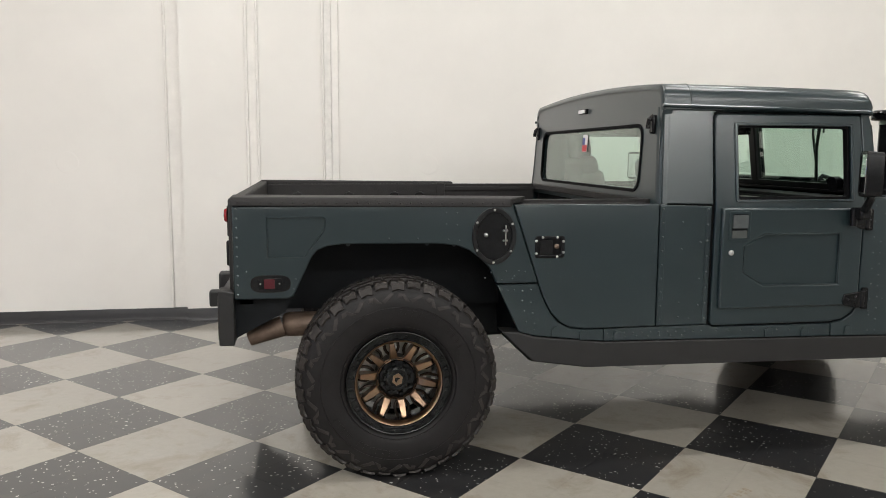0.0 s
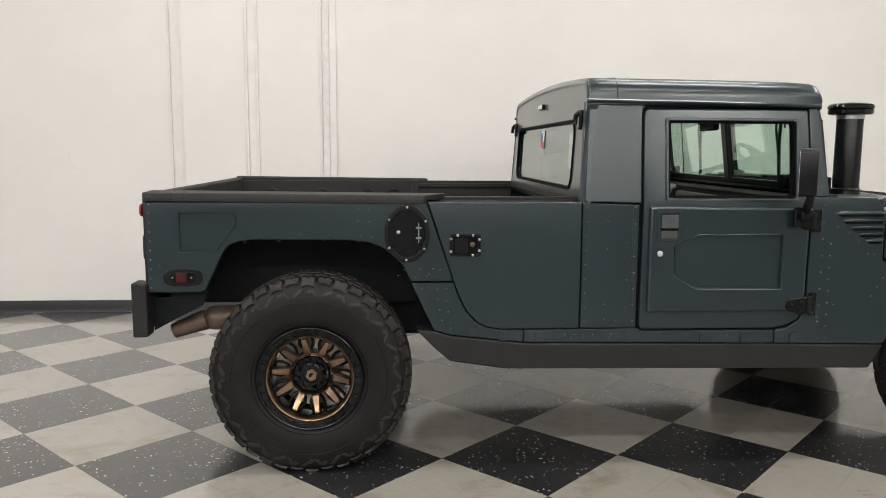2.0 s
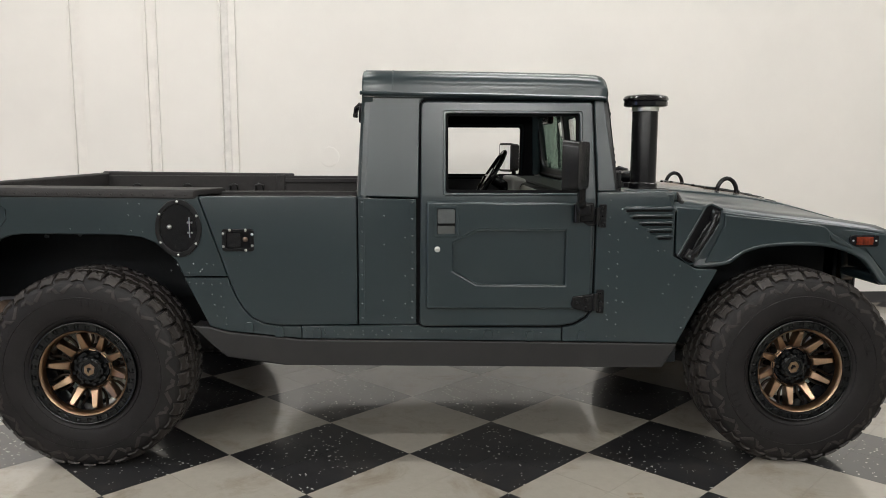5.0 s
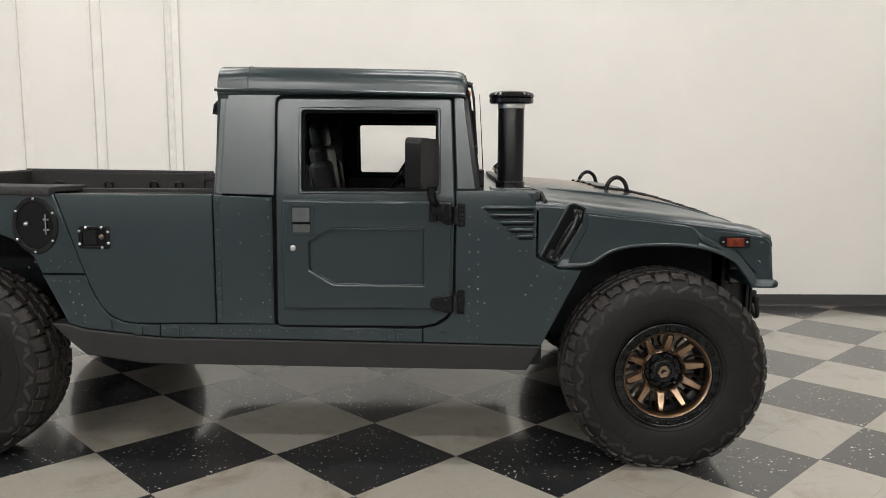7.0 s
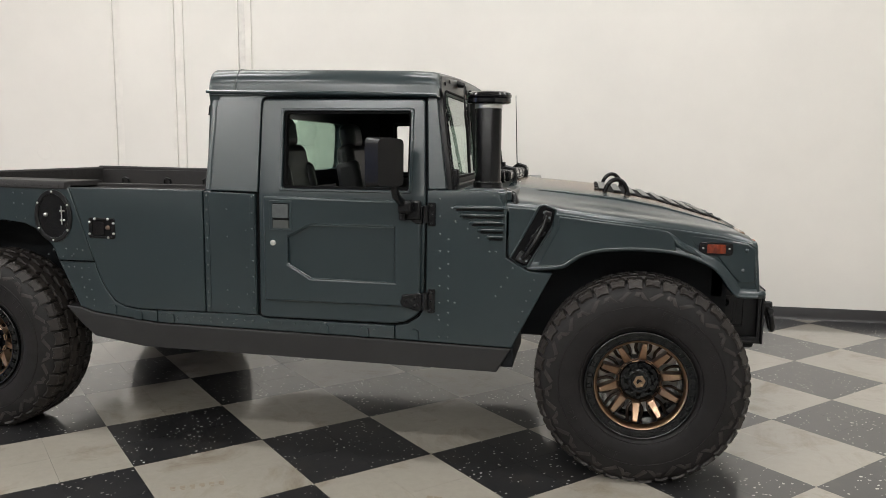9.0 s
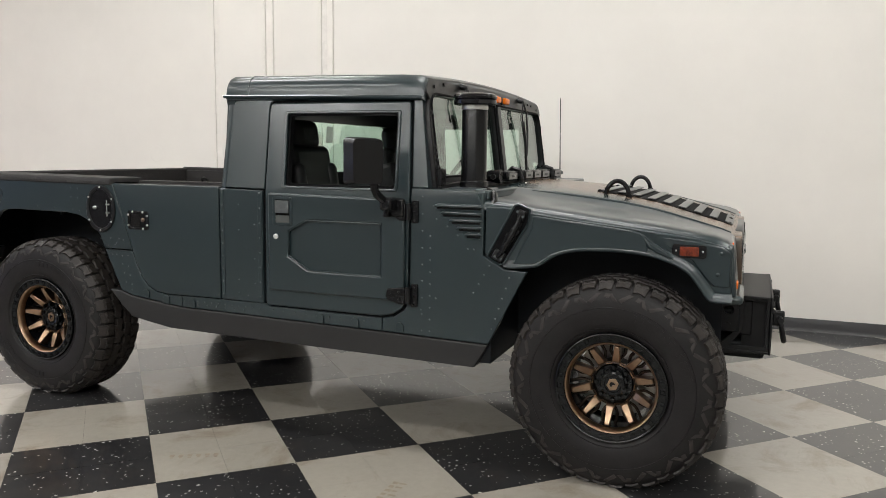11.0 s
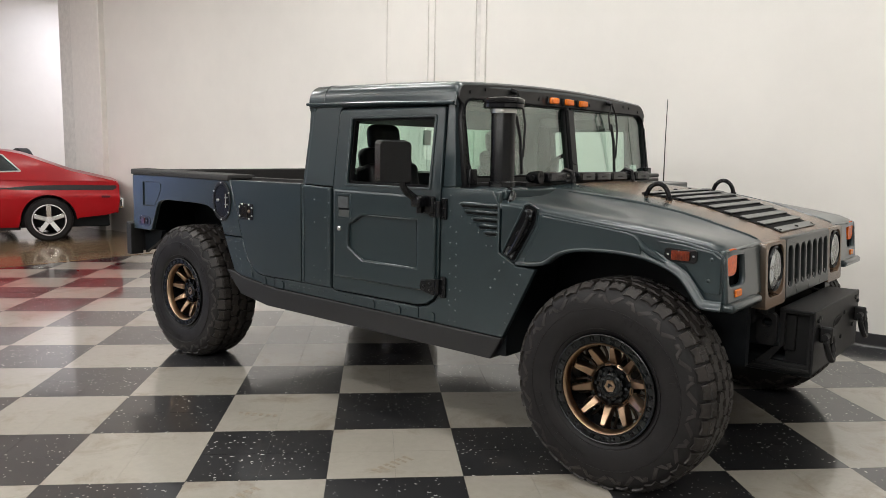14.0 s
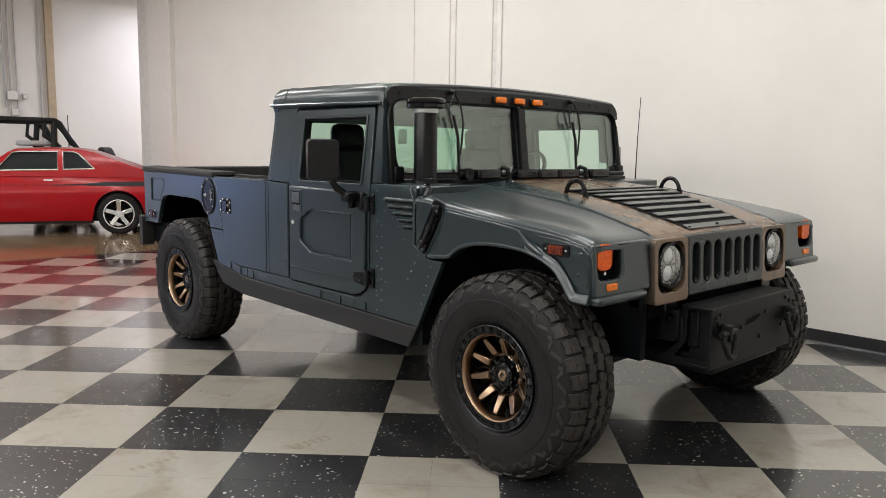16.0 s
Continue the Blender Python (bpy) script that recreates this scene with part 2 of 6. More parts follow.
INTERIOR = mat("interior_black", (0.012, 0.012, 0.013), 0.6, spec=0.3, vary=0.2, scale=20, bump=0.2)
SEAT = mat("black_leather", (0.010, 0.010, 0.011), 0.45, spec=0.4, vary=0.2, scale=40, bump=0.3, bump_scale=200)
DASH = mat("grey_dash_plastic", (0.40, 0.39, 0.36), 0.5, vary=0.1, scale=20)
WALL = mat("painted_wall", (0.690, 0.664, 0.622), 0.5, vary=0.05, scale=0.9, bump=0.25, bump_scale=70, rough_vary=0.08)
FARWALL = mat("grey_far_wall", (0.60, 0.60, 0.58), 0.6, vary=0.06, scale=1.0, bump=0.2, bump_scale=60)
# Dark sheet out of view, added to dim reflections low on the truck.
DARK_SHEET = mat("dark_reflection_sheet", (0.13, 0.132, 0.135), 0.55, vary=0.12, scale=2, bump=0.15)
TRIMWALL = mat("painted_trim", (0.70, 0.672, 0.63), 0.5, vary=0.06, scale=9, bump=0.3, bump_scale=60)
# Greyer than the wall; on the column's side the grey stands for shade.
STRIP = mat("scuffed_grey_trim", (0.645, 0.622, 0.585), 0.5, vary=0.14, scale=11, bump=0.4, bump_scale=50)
BASE = mat("vinyl_baseboard", (0.022, 0.021, 0.022), 0.35, vary=0.2, scale=7)
CEILING = mat("ceiling_paint", (0.62, 0.60, 0.56), 0.7, vary=0.05, scale=2)
SLAB = mat("floor_slab", (0.10, 0.095, 0.09), 0.5, vary=0.2, scale=4)
TAN_FLOOR = mat("polished_tan_concrete", (0.19, 0.128, 0.074), 0.16, vary=0.35, scale=1.6, coat=0.4, coat_rough=0.08, rough_vary=0.06)
TILE_DARK = tile_mat("dark_tile", (0.016, 0.016, 0.017), (0.50, 0.49, 0.46), 0.35, 0.3, 0.10)
TILE_LIGHT = tile_mat("light_tile", (0.285, 0.262, 0.224), (0.22, 0.20, 0.17), 0.12, 0.3, 0.95)
SCUFF = mat("brown_scuff", (0.235, 0.195, 0.145), 0.35, spec=0.3, coat=0.5, vary=0.2, scale=40)
RED_PAINT = mat("red_gloss_paint", (0.29, 0.0025, 0.006), 0.30, spec=0.2, coat=0.12, coat_rough=0.08, vary=0.06, scale=3)
STRIPE = mat("black_stripe", (0.010, 0.008, 0.008), 0.45, spec=0.22)
TANPOST = mat("tan_painted_post", (0.42, 0.33, 0.22), 0.5, vary=0.12, scale=6)
CONDUIT = mat("grey_conduit", (0.42, 0.41, 0.40), 0.45, vary=0.1, scale=10)
FLUOR = mat("tube_diffuser", (0.9, 0.9, 0.88), 0.4, emit=((1.0, 0.95, 0.87), 3.0))
BLUE_GLOW = mat("blue_glow_beyond_door", (0.5, 0.6, 0.8), 0.6, emit=((0.30, 0.45, 1.0), 0.45))
STICK_W = mat("sticker_white", (0.75, 0.75, 0.74), 0.4)
STICK_R = mat("sticker_red", (0.50, 0.03, 0.04), 0.4)
STICK_B = mat("sticker_blue", (0.03, 0.05, 0.22), 0.4)


# ---- mesh helpers ----
def obj(name, bm, material, parent=None, label="", sharp=35, bevel=0.0, seg=2):
    bmesh.ops.recalc_face_normals(bm, faces=bm.faces)
    me = bpy.data.meshes.new(name)
    bm.to_mesh(me)
    bm.free()
    for p in me.polygons:
        p.use_smooth = True
    me.set_sharp_from_angle(angle=radians(sharp))
    me.materials.append(material)
    ob = new(name, me)
    if parent:
        ob.parent = parent
    if label:
        ob["label"] = label
    if bevel:
        mod = ob.modifiers.new("bevel", "BEVEL")
        mod.width, mod.segments, mod.limit_method, mod.angle_limit = bevel, seg, "ANGLE", radians(40)
        mod.use_clamp_overlap = True
    return ob


def part(name, bm, material, parent, label="", **k):
    return obj(name, bm, material, parent, label, **k)


def box(bm, x0, x1, y0, y1, z0, z1, m=None):
    vs = [bm.verts.new((x, y, z)) for x in (x0, x1) for y in (y0, y1) for z in (z0, z1)]
    for f in ((0, 1, 3, 2), (4, 6, 7, 5), (0, 4, 5, 1), (2, 3, 7, 6), (0, 2, 6, 4), (1, 5, 7, 3)):
        bm.faces.new([vs[i] for i in f])
    if m is not None:
        bmesh.ops.transform(bm, matrix=m, verts=vs)
    return bm


def B(*a, m=None):
    return box(bmesh.new(), *a, m=m)


def rod(bm, p0, p1, r0, r1=None, seg=12, caps=True):
    p0, p1 = Vector(p0), Vector(p1)
    r1 = r0 if r1 is None else r1
    q = (p1 - p0).to_track_quat("Z", "Y").to_matrix()
    rings = []
    for p, r in ((p0, r0), (p1, r1)):
        rings.append([bm.verts.new(p + q @ Vector((r * math.cos(2 * math.pi * i / seg), r * math.sin(2 * math.pi * i / seg), 0))) for i in range(seg)])
    for i in range(seg):
        j = (i + 1) % seg
        bm.faces.new((rings[0][i], rings[0][j], rings[1][j], rings[1][i]))
    if caps:
        bm.faces.new(rings[0][::-1])
        bm.faces.new(rings[1])
    return bm


def tube(bm, pts, r, seg=10):
    pts = [Vector(p) for p in pts]
    rings = []
    up = Vector((0.13, 0.31, 0.94))
    for i, p in enumerate(pts):
        d = (pts[min(i + 1, len(pts) - 1)] - pts[max(i - 1, 0)]).normalized()
        a = d.cross(up).normalized()
        b2 = d.cross(a).normalized()
        rr = r[i] if isinstance(r, (list, tuple)) else r
        rings.append([bm.verts.new(p + rr * (math.cos(2 * math.pi * k / seg) * a + math.sin(2 * math.pi * k / seg) * b2)) for k in range(seg)])
    for r0, r1 in zip(rings, rings[1:]):
        for k in range(seg):
            j = (k + 1) % seg
            bm.faces.new((r0[k], r0[j], r1[j], r1[k]))
    bm.faces.new(rings[0][::-1])
    bm.faces.new(rings[-1])
    return bm


def lathe(bm, profile, c, axis="y", seg=48, closed=False):
    """profile: (along the axis, radius)."""
    rings = []
    for a, r in profile:
        ring = []
        for i in range(seg):
            w = 2 * math.pi * i / seg
            u, v = r * math.cos(w), r * math.sin(w)
            p = {"y": (u, a, v), "z": (u, v, a), "x": (a, u, v)}[axis]
            ring.append(bm.verts.new(Vector(c) + Vector(p)))
        rings.append(ring)
    for r0, r1 in zip(rings, rings[1:] + (rings[:1] if closed else [])):
        for i in range(seg):
            j = (i + 1) % seg
            bm.faces.new((r0[i], r0[j], r1[j], r1[i]))
    if not closed:
        bm.faces.new(rings[0][::-1])
        bm.faces.new(rings[-1])
    return bm


def fill(bm, loops):
    """A flat face in the x-z plane from an outer loop and holes."""
    edges = []
    for loop in loops:
        vs = [bm.verts.new((x, 0, z)) for x, z in loop]
        edges += [bm.edges.new((vs[i], vs[(i + 1) % len(vs)])) for i in range(len(vs))]
    bmesh.ops.triangle_fill(bm, use_beauty=True, edges=edges)


BELT = 1.235


def side_y(z):
    """Half width of the body side at height z."""
    return 1.09 if z < BELT else 1.09 - (z - BELT) * 0.125


def plate(loops, side, out=0.0, thick=0.03, flat=None):
    """A panel of the body side, drawn in x and z, lying on the side's slope."""
    bm = bmesh.new()
    fill(bm, loops)
    bmesh.ops.bisect_plane(bm, geom=bm.verts[:] + bm.edges[:] + bm.faces[:], plane_co=(0, 0, BELT), plane_no=(0, 0, 1))
    r = bmesh.ops.extrude_face_region(bm, geom=bm.faces[:])
    top = {v for v in r["geom"] if isinstance(v, bmesh.types.BMVert)}
    for v in bm.verts:
        base = flat if flat is not None else side_y(v.co.z)
        v.co.y = side * (base + out if v in top else base + out - thick)
    return bm


def rrect(x0, x1, z0, z1, r, n=4, corners=(1, 1, 1, 1)):
    """A rectangle with rounded corners; corners: which are round, from low x, low z round."""
    pts = []
    for (cx, cz, a0), on in zip(((x0, z0, 180), (x1, z0, 270), (x1, z1, 0), (x0, z1, 90)), corners):
        if not on:
            pts.append((cx, cz))
            continue
        ox = cx + r if cx == x0 else cx - r
        oz = cz + r if cz == z0 else cz - r
        for i in range(n + 1):
            a = radians(a0 + 90 * i / n)
            pts.append((ox + r * math.cos(a), oz + r * math.sin(a)))
    return pts


def domes(spots_list, spots, side, r=0.006, h=0.003, y=None):
    """Places of rivets or bolts on a body side, with their size."""
    for x, z in spots:
        spots_list.append((x, (side_y(z) if y is None else y), z, r, h, side))
    return spots_list


def dome_bm(bm, x, y, z, r, h, side):
    ring = [bm.verts.new((x + r * math.cos(k * math.pi / 4), y - side * h * 0.3, z + r * math.sin(k * math.pi / 4))) for k in range(8)]
    mid = [bm.verts.new((x + 0.8 * r * math.cos(k * math.pi / 4), y + side * h * 0.6, z + 0.8 * r * math.sin(k * math.pi / 4))) for k in range(8)]
    top = bm.verts.new((x, y + side * h, z))
    for k in range(8):
        j = (k + 1) % 8
        bm.faces.new((ring[k], ring[j], mid[j], mid[k]))
        bm.faces.new((mid[k], mid[j], top))


DOME = {}


def studs(name, places, material, parent, label=""):
    """Rivets or bolts: each an object on one mesh on the right side, joined on the far side."""
    if places[0][5] > 0:
        bm = bmesh.new()
        for p in places:
            dome_bm(bm, p[0], p[1], p[2], p[3], p[4], 1)
        tagged(part(name + "s", bm, material, parent, label), kind="stuff")
        return
    if material.name not in DOME:
        bm = bmesh.new()
        dome_bm(bm, 0, 0, 0, 1, 1, -1)
        bmesh.ops.recalc_face_normals(bm, faces=bm.faces)
        me = bpy.data.meshes.new(name)
        bm.to_mesh(me)
        bm.free()
        for p in me.polygons:
            p.use_smooth = True
        me.materials.append(material)
        DOME[material.name] = me
    for x, y, z, r, h, side in places:
        ob = new(name, DOME[material.name])
        ob.parent = parent
        ob.matrix_basis = Matrix.Translation((x, -y, z)) @ Matrix.Diagonal((r * 0.95, h * 1.25, r * 0.95, 1))
        if label:
            ob["label"] = label


def line(x0, z0, x1, z1, n):
    return [(x0 + (x1 - x0) * i / (n - 1), z0 + (z1 - z0) * i / (n - 1)) for i in range(n)]


# ---- the hall ----
WY = 2.50
TAN_X = -5.05
WEST, EAST, SOUTH = -15.0, 11.0, -11.5


def structure(name, bm, material, label, category, **k):
    return tagged(obj(name, bm, material, None, "", **k), label, category, kind="structure")


bm = bmesh.new()
box(bm, WEST, EAST, SOUTH, 8.0, -0.25, -0.006)
floor = structure("floor", bm, SLAB, "showroom floor slab under black and beige vinyl tiles", "floor")
bm = bmesh.new()
box(bm, WEST, TAN_X, SOUTH, 8.0, -0.004, 0.004)
structure("floor_tan", bm, TAN_FLOOR, "polished tan concrete floor with wet-looking stains", "floor")



def wall_y(x):
    """The long wall runs away from the truck a little towards the east."""
    return WY - 0.03 + (x + 1.45) * 0.0215


def follow(bm):
    for v in bm.verts:
        v.co.y += wall_y(v.co.x) - WY
    return bm


bm = bmesh.new()
box(bm, -1.45, EAST, WY, WY + 0.2, -0.05, CEIL)
follow(bm)
structure("wall_north", bm, WALL, "tall off-white painted showroom wall with scuffs", "wall")
bm = bmesh.new()
box(bm, -8.4, -1.45, WY + 0.04, WY + 0.2, -0.05, CEIL)
structure("wall_north_recess", bm, WALL, "off-white painted wall panel set slightly back", "wall")
bm = bmesh.new()
box(bm, -9.33, -8.31, WY - 0.06, WY + 0.3, -0.05, CEIL)
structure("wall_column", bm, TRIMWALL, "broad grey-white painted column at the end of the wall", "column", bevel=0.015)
# The column's side face, with its shade put into the colour.
bm = bmesh.new()
box(bm, -9.97, -9.33, WY + 0.02, WY + 0.3, -0.05, CEIL)
structure("column_trim", bm, STRIP, "strip for the column's side, its shade put into the grey", "trim", bevel=0.01)
bm = bmesh.new()
box(bm, WEST - 0.2, WEST, SOUTH, -10.0, -0.05, CEIL)
box(bm, WEST - 0.2, WEST, -7.0, 8.0, -0.05, CEIL)
box(bm, WEST - 0.2, WEST, -10.0, -7.0, 3.4, CEIL)
structure("wall_west", bm, WALL, "white painted far wall with an assumed door opening out of view", "wall")
bm = bmesh.new()
box(bm, EAST, EAST + 0.2, SOUTH, 8.0, -0.05, CEIL)
structure("wall_east", bm, WALL, "plain off-white painted end wall", "wall")
# Unseen closing wall; its grey sets what the truck's side mirrors.
bm = bmesh.new()
box(bm, WEST, EAST, SOUTH - 0.2, SOUTH, -0.05, CEIL)
structure("wall_south", bm, FARWALL, "plain grey painted wall", "wall")
# Added over its lower part so the doors mirror something dark.
bm = bmesh.new()
box(bm, WEST, EAST, SOUTH, SOUTH + 0.03, -0.004, 2.1)
structure("wall_south_dado", bm, DARK_SHEET, "unseen dark sheet added to dim reflections on the truck's lower side", "wall")
bm = bmesh.new()
box(bm, WEST, -9.7, 8.0, 8.2, -0.05, CEIL)
box(bm, -9.9, -9.7, WY + 0.3, 8.0, -0.05, CEIL)
structure("wall_annex", bm, WALL, "white painted wall of the side bay", "wall")
bm = bmesh.new()
box(bm, WEST, EAST, SOUTH, 8.0, CEIL, CEIL + 0.2)
structure("ceiling", bm, CEILING, "high pale ceiling of the showroom", "ceiling")
# Unseen glowing panel, added for the blue reflection on the truck.
bm = bmesh.new()
box(bm, WEST - 1.5, WEST - 1.45, -11.0, -4.0, -0.1, 4.5)
structure("backdrop", bm, BLUE_GLOW, "assumed blue glow outside the unseen door opening", "backdrop")


def baseboard(name, x0, x1, y):
    bm = bmesh.new()
    prof = ((y, 0.105), (y - 0.006, 0.105), (y - 0.008, 0.10), (y - 0.008, 0.03), (y - 0.012, 0.014), (y - 0.024, 0.004), (y - 0.026, 0.0), (y, 0.0))
    a = [bm.verts.new((x0, py, pz)) for py, pz in prof]
    c = [bm.verts.new((x1, py, pz)) for py, pz in prof]
    n = len(prof)
    for i in range(n):
        j = (i + 1) % n
        bm.faces.new((a[i], a[j], c[j], c[i]))
    bm.faces.new(a)
    bm.faces.new(c[::-1])
    if x0 > -1.5:
        follow(bm)
    structure(name, bm, BASE, "black vinyl cove baseboard along the wall", "baseboard")


baseboard("baseboard", -1.45, EAST, WY)
baseboard("baseboard", TAN_X, -1.45, WY + 0.04)


def wall_strip(x0, x1, proud, label, y=None, material=None):
    bm = bmesh.new()
    y = wall_y(x0) if y is None else y
    box(bm, x0, x1, y - proud, y + 0.02, 0.108, CEIL)
    structure("trim", bm, material or TRIMWALL, label, "trim", bevel=min(0.006, proud * 0.45))


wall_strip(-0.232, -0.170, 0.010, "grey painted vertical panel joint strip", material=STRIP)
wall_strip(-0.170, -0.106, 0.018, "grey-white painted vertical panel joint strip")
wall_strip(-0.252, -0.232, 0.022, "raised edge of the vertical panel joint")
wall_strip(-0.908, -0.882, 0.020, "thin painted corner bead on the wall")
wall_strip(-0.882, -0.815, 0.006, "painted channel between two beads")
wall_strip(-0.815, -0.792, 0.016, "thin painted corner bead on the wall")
wall_strip(-1.565, -1.452, 0.012, "low scuffed strip in the wall recess", WY + 0.04)
wall_strip(-1.585, -1.565, 0.020, "raised bead beside the scuffed strip", WY + 0.04)


def wall_patch(x, y, z):
    bm = bmesh.new()
    lathe(bm, ((-0.0008, 0.076), (-0.0016, 0.088), (0.0, 0.094)), (x, y, z), "y", 40)
    tagged(obj("wall_patch", bm, WALL), "round painted-over plaster patch on the wall", "wall patch", "patches on the wall")


wall_patch(-2.40, WY + 0.04, 1.385)
wall_patch(0.70, wall_y(0.70), 1.375)

# strip lights, assumed and out of view, one at every lamp placed above
for lx, ly, watts in LAMPS:
    root = tagged(new("ceiling_light"), "assumed long white ceiling strip light out of view, with a glowing diffuser", "ceiling light", "ceiling lights")
    root.location = (lx, ly, CEIL)
    part("housing", B(-1.25, 1.25, -0.17, 0.17, -0.06, 0), CEILING, root, bevel=0.005)
    part("diffuser", B(-1.2, 1.2, -0.13, 0.13, -0.12, -0.062), FLUOR, root, bevel=0.02)

# ---- the pickup ----
truck = tagged(new("pickup_truck"), "dark green military-style pickup truck with bronze wheels and a snorkel", "truck")
RX, FX, HZ = 0.02, 3.302, 0.445


REAR_FENDER = [(-0.695, 1.245), (-0.695, 0.838), (-0.462, 0.838), (-0.44, 0.85), (-0.36, 1.02), (-0.335, 1.05), (-0.29, 1.068), (-0.22, 1.076), (0.20, 1.072),
               (0.29, 1.062), (0.35, 1.038), (0.40, 1.0), (0.444, 0.955), (0.475, 0.884), (0.672, 0.884), (0.548, 1.245)]
REAR_LOWER = [(0.479, 0.876), (0.674, 0.876), (0.685, 0.838), (0.705, 0.79), (0.735, 0.735), (0.775, 0.69), (0.83, 0.662), (0.90, 0.652), (1.0, 0.650), (1.0, 0.595), (0.66, 0.632), (0.585, 0.655)]
BED_DOOR = [(0.554, 1.245), (0.678, 0.876), (0.691, 0.838), (0.711, 0.79), (0.741, 0.737), (0.781, 0.695), (0.832, 0.668), (0.90, 0.658), (1.258, 0.660), (1.258, 1.245)]
QUARTER = [(1.264, 1.240), (1.264, 0.660), (1.525, 0.658), (1.525, 1.232)]
CAB_QUARTER = [(1.272, 1.246), (1.536, 1.240), (1.541, 1.655), (1.547, 1.672), (1.562, 1.682), (2.355, 1.682), (2.352, 1.70), (1.296, 1.70)]
DOOR = [(1.541, 0.666), (1.555, 0.652), (2.19, 0.652), (2.25, 0.664), (2.30, 0.695), (2.325, 0.735), (2.332, 0.775), (2.338, 1.24), (2.322, 1.66), (2.312, 1.670), (1.57, 1.670), (1.555, 1.662), (1.549, 1.645)]
DOOR_WIN = rrect(1.660, 2.262, 1.262, 1.617, 0.012, 3)
COWL = [(2.346, 1.268), (2.342, 0.775), (2.335, 0.728), (2.31, 0.685), (2.26, 0.654), (2.20, 0.642), (2.20, 0.578), (2.735, 0.567), (2.909, 0.913), (2.806, 0.918), (2.703, 0.974), (2.703, 1.19), (2.66, 1.268)]
SILL = [(1.003, 0.648), (1.003, 0.594), (2.195, 0.578), (2.195, 0.640), (1.56, 0.643), (1.535, 0.655), (1.003, 0.652)]
ROCKER_SIDE = [(0.505, 0.655), (0.585, 0.572), (0.66, 0.508), (0.915, 0.470), (2.672, 0.452), (2.735, 0.563), (2.2, 0.574), (1.0, 0.590), (0.66, 0.627), (0.585, 0.650)]
PANEL_RIB = [(1.800, 1.097), (2.20, 1.097), (2.20, 0.846), (1.803, 0.850), (1.691, 0.915), (1.690, 1.037)]


for side in (-1, 1):
    tag = truck
    pp = [(-0.547, 1.196), (-0.315, 1.196), (-0.300, 1.185), (-0.300, 1.145), (-0.335, 1.095), (-0.385, 1.028), (-0.395, 1.023), (-0.549, 1.023)]
    part("rear_fender", plate([REAR_FENDER, pp], side), PAINT, tag, bevel=0.005)
    part("lower_fender", plate([REAR_LOWER], side), PAINT, tag, bevel=0.003)
    bed_door = part("bed_side_panel", plate([BED_DOOR], side, 0.003), PAINT, tag, bevel=0.004)
    quarter = part("quarter_panel", plate([QUARTER], side, 0.001), PAINT, tag, bevel=0.003)
    part("cab_quarter", plate([CAB_QUARTER], side, -0.004), PAINT, tag, bevel=0.004)
    part("sill_panel", plate([SILL], side, -0.002), PAINT, tag, bevel=0.003)
    cowl = part("cowl_side_panel", plate([COWL], side), PAINT, tag, bevel=0.004)
    part("rocker_guard", plate([ROCKER_SIDE], side, 0.004, 0.12, flat=1.09), ROCKER, tag, "black coated rocker guard", bevel=0.006)
    # dark backing that shows in the joints
    back = [(0.50, 1.0), (0.50, 0.90), (0.66, 0.62), (2.70, 0.60), (2.85, 0.90), (2.70, 0.97), (2.68, 1.25), (2.34, 1.25), (2.34, 1.24), (0.60, 1.235)]
    part("inner_side", plate([back], side, -0.016, 0.012), GAP, tag)
    frame_back = [(1.50, 1.236), (1.535, 1.69), (2.36, 1.69), (2.36, 1.236)]
    part("door_frame", plate([frame_back, rrect(1.645, 2.276, 1.25, 1.63, 0.01, 2)], side, -0.016, 0.035), GAP, tag)
    # door
    door = part("door", plate([DOOR, DOOR_WIN], side, 0.004, 0.032), PAINT, tag, bevel=0.005)
    part("door_skin", plate([[(1.572, 0.735), (2.30, 0.735), (2.322, 0.77), (2.322, 1.218), (1.572, 1.226)], PANEL_RIB], side, 0.024, 0.024), PAINT, door, bevel=0.010, seg=3)
    part("window_frame", plate([rrect(1.645, 2.276, 1.250, 1.630, 0.012, 3), DOOR_WIN], side, 0.012, 0.05), PAINT, door, "raised window surround", bevel=0.004)
    part("window_frame_inner", plate([DOOR_WIN, rrect(1.670, 2.252, 1.274, 1.606, 0.014, 3)], side, -0.006, 0.03), GAP, door, "black inner window channel")
    part("panel_bead", tube(bmesh.new(), [(x, side * 1.1125, z) for x, z in PANEL_RIB + PANEL_RIB[:1]], 0.0030, 6), PAINT, door)
    part("stamped_panel", plate([[(1.68, 1.105), (2.21, 1.105), (2.21, 0.84), (1.68, 0.84)]], side, 0.0085, 0.010), PAINT, door)
    part("handle_recess", plate([rrect(1.604, 1.716, 1.066, 1.208, 0.010, 3), rrect(1.620, 1.701, 1.079, 1.194, 0.005, 2)], side, 0.0285, 0.014), PAINT, door, bevel=0.002)
    part("handle_pocket", plate([rrect(1.620, 1.701, 1.079, 1.194, 0.004, 2)], side, 0.0255, 0.004), GAP, door)
    part("door_handle", plate([rrect(1.622, 1.699, 1.128, 1.190, 0.004, 3)], side, 0.034, 0.018), HANDLE, door, bevel=0.004)
    lock = lathe(bmesh.new(), ((0.0, 0.013), (0.008, 0.013), (0.010, 0.009), (0.010, 0.0001)), (1.621, 1.112, 1.010), "y", 16)
    for v in lock.verts:
        v.co.y *= side
    part("door_lock", lock, STEEL, door, "round steel lock")
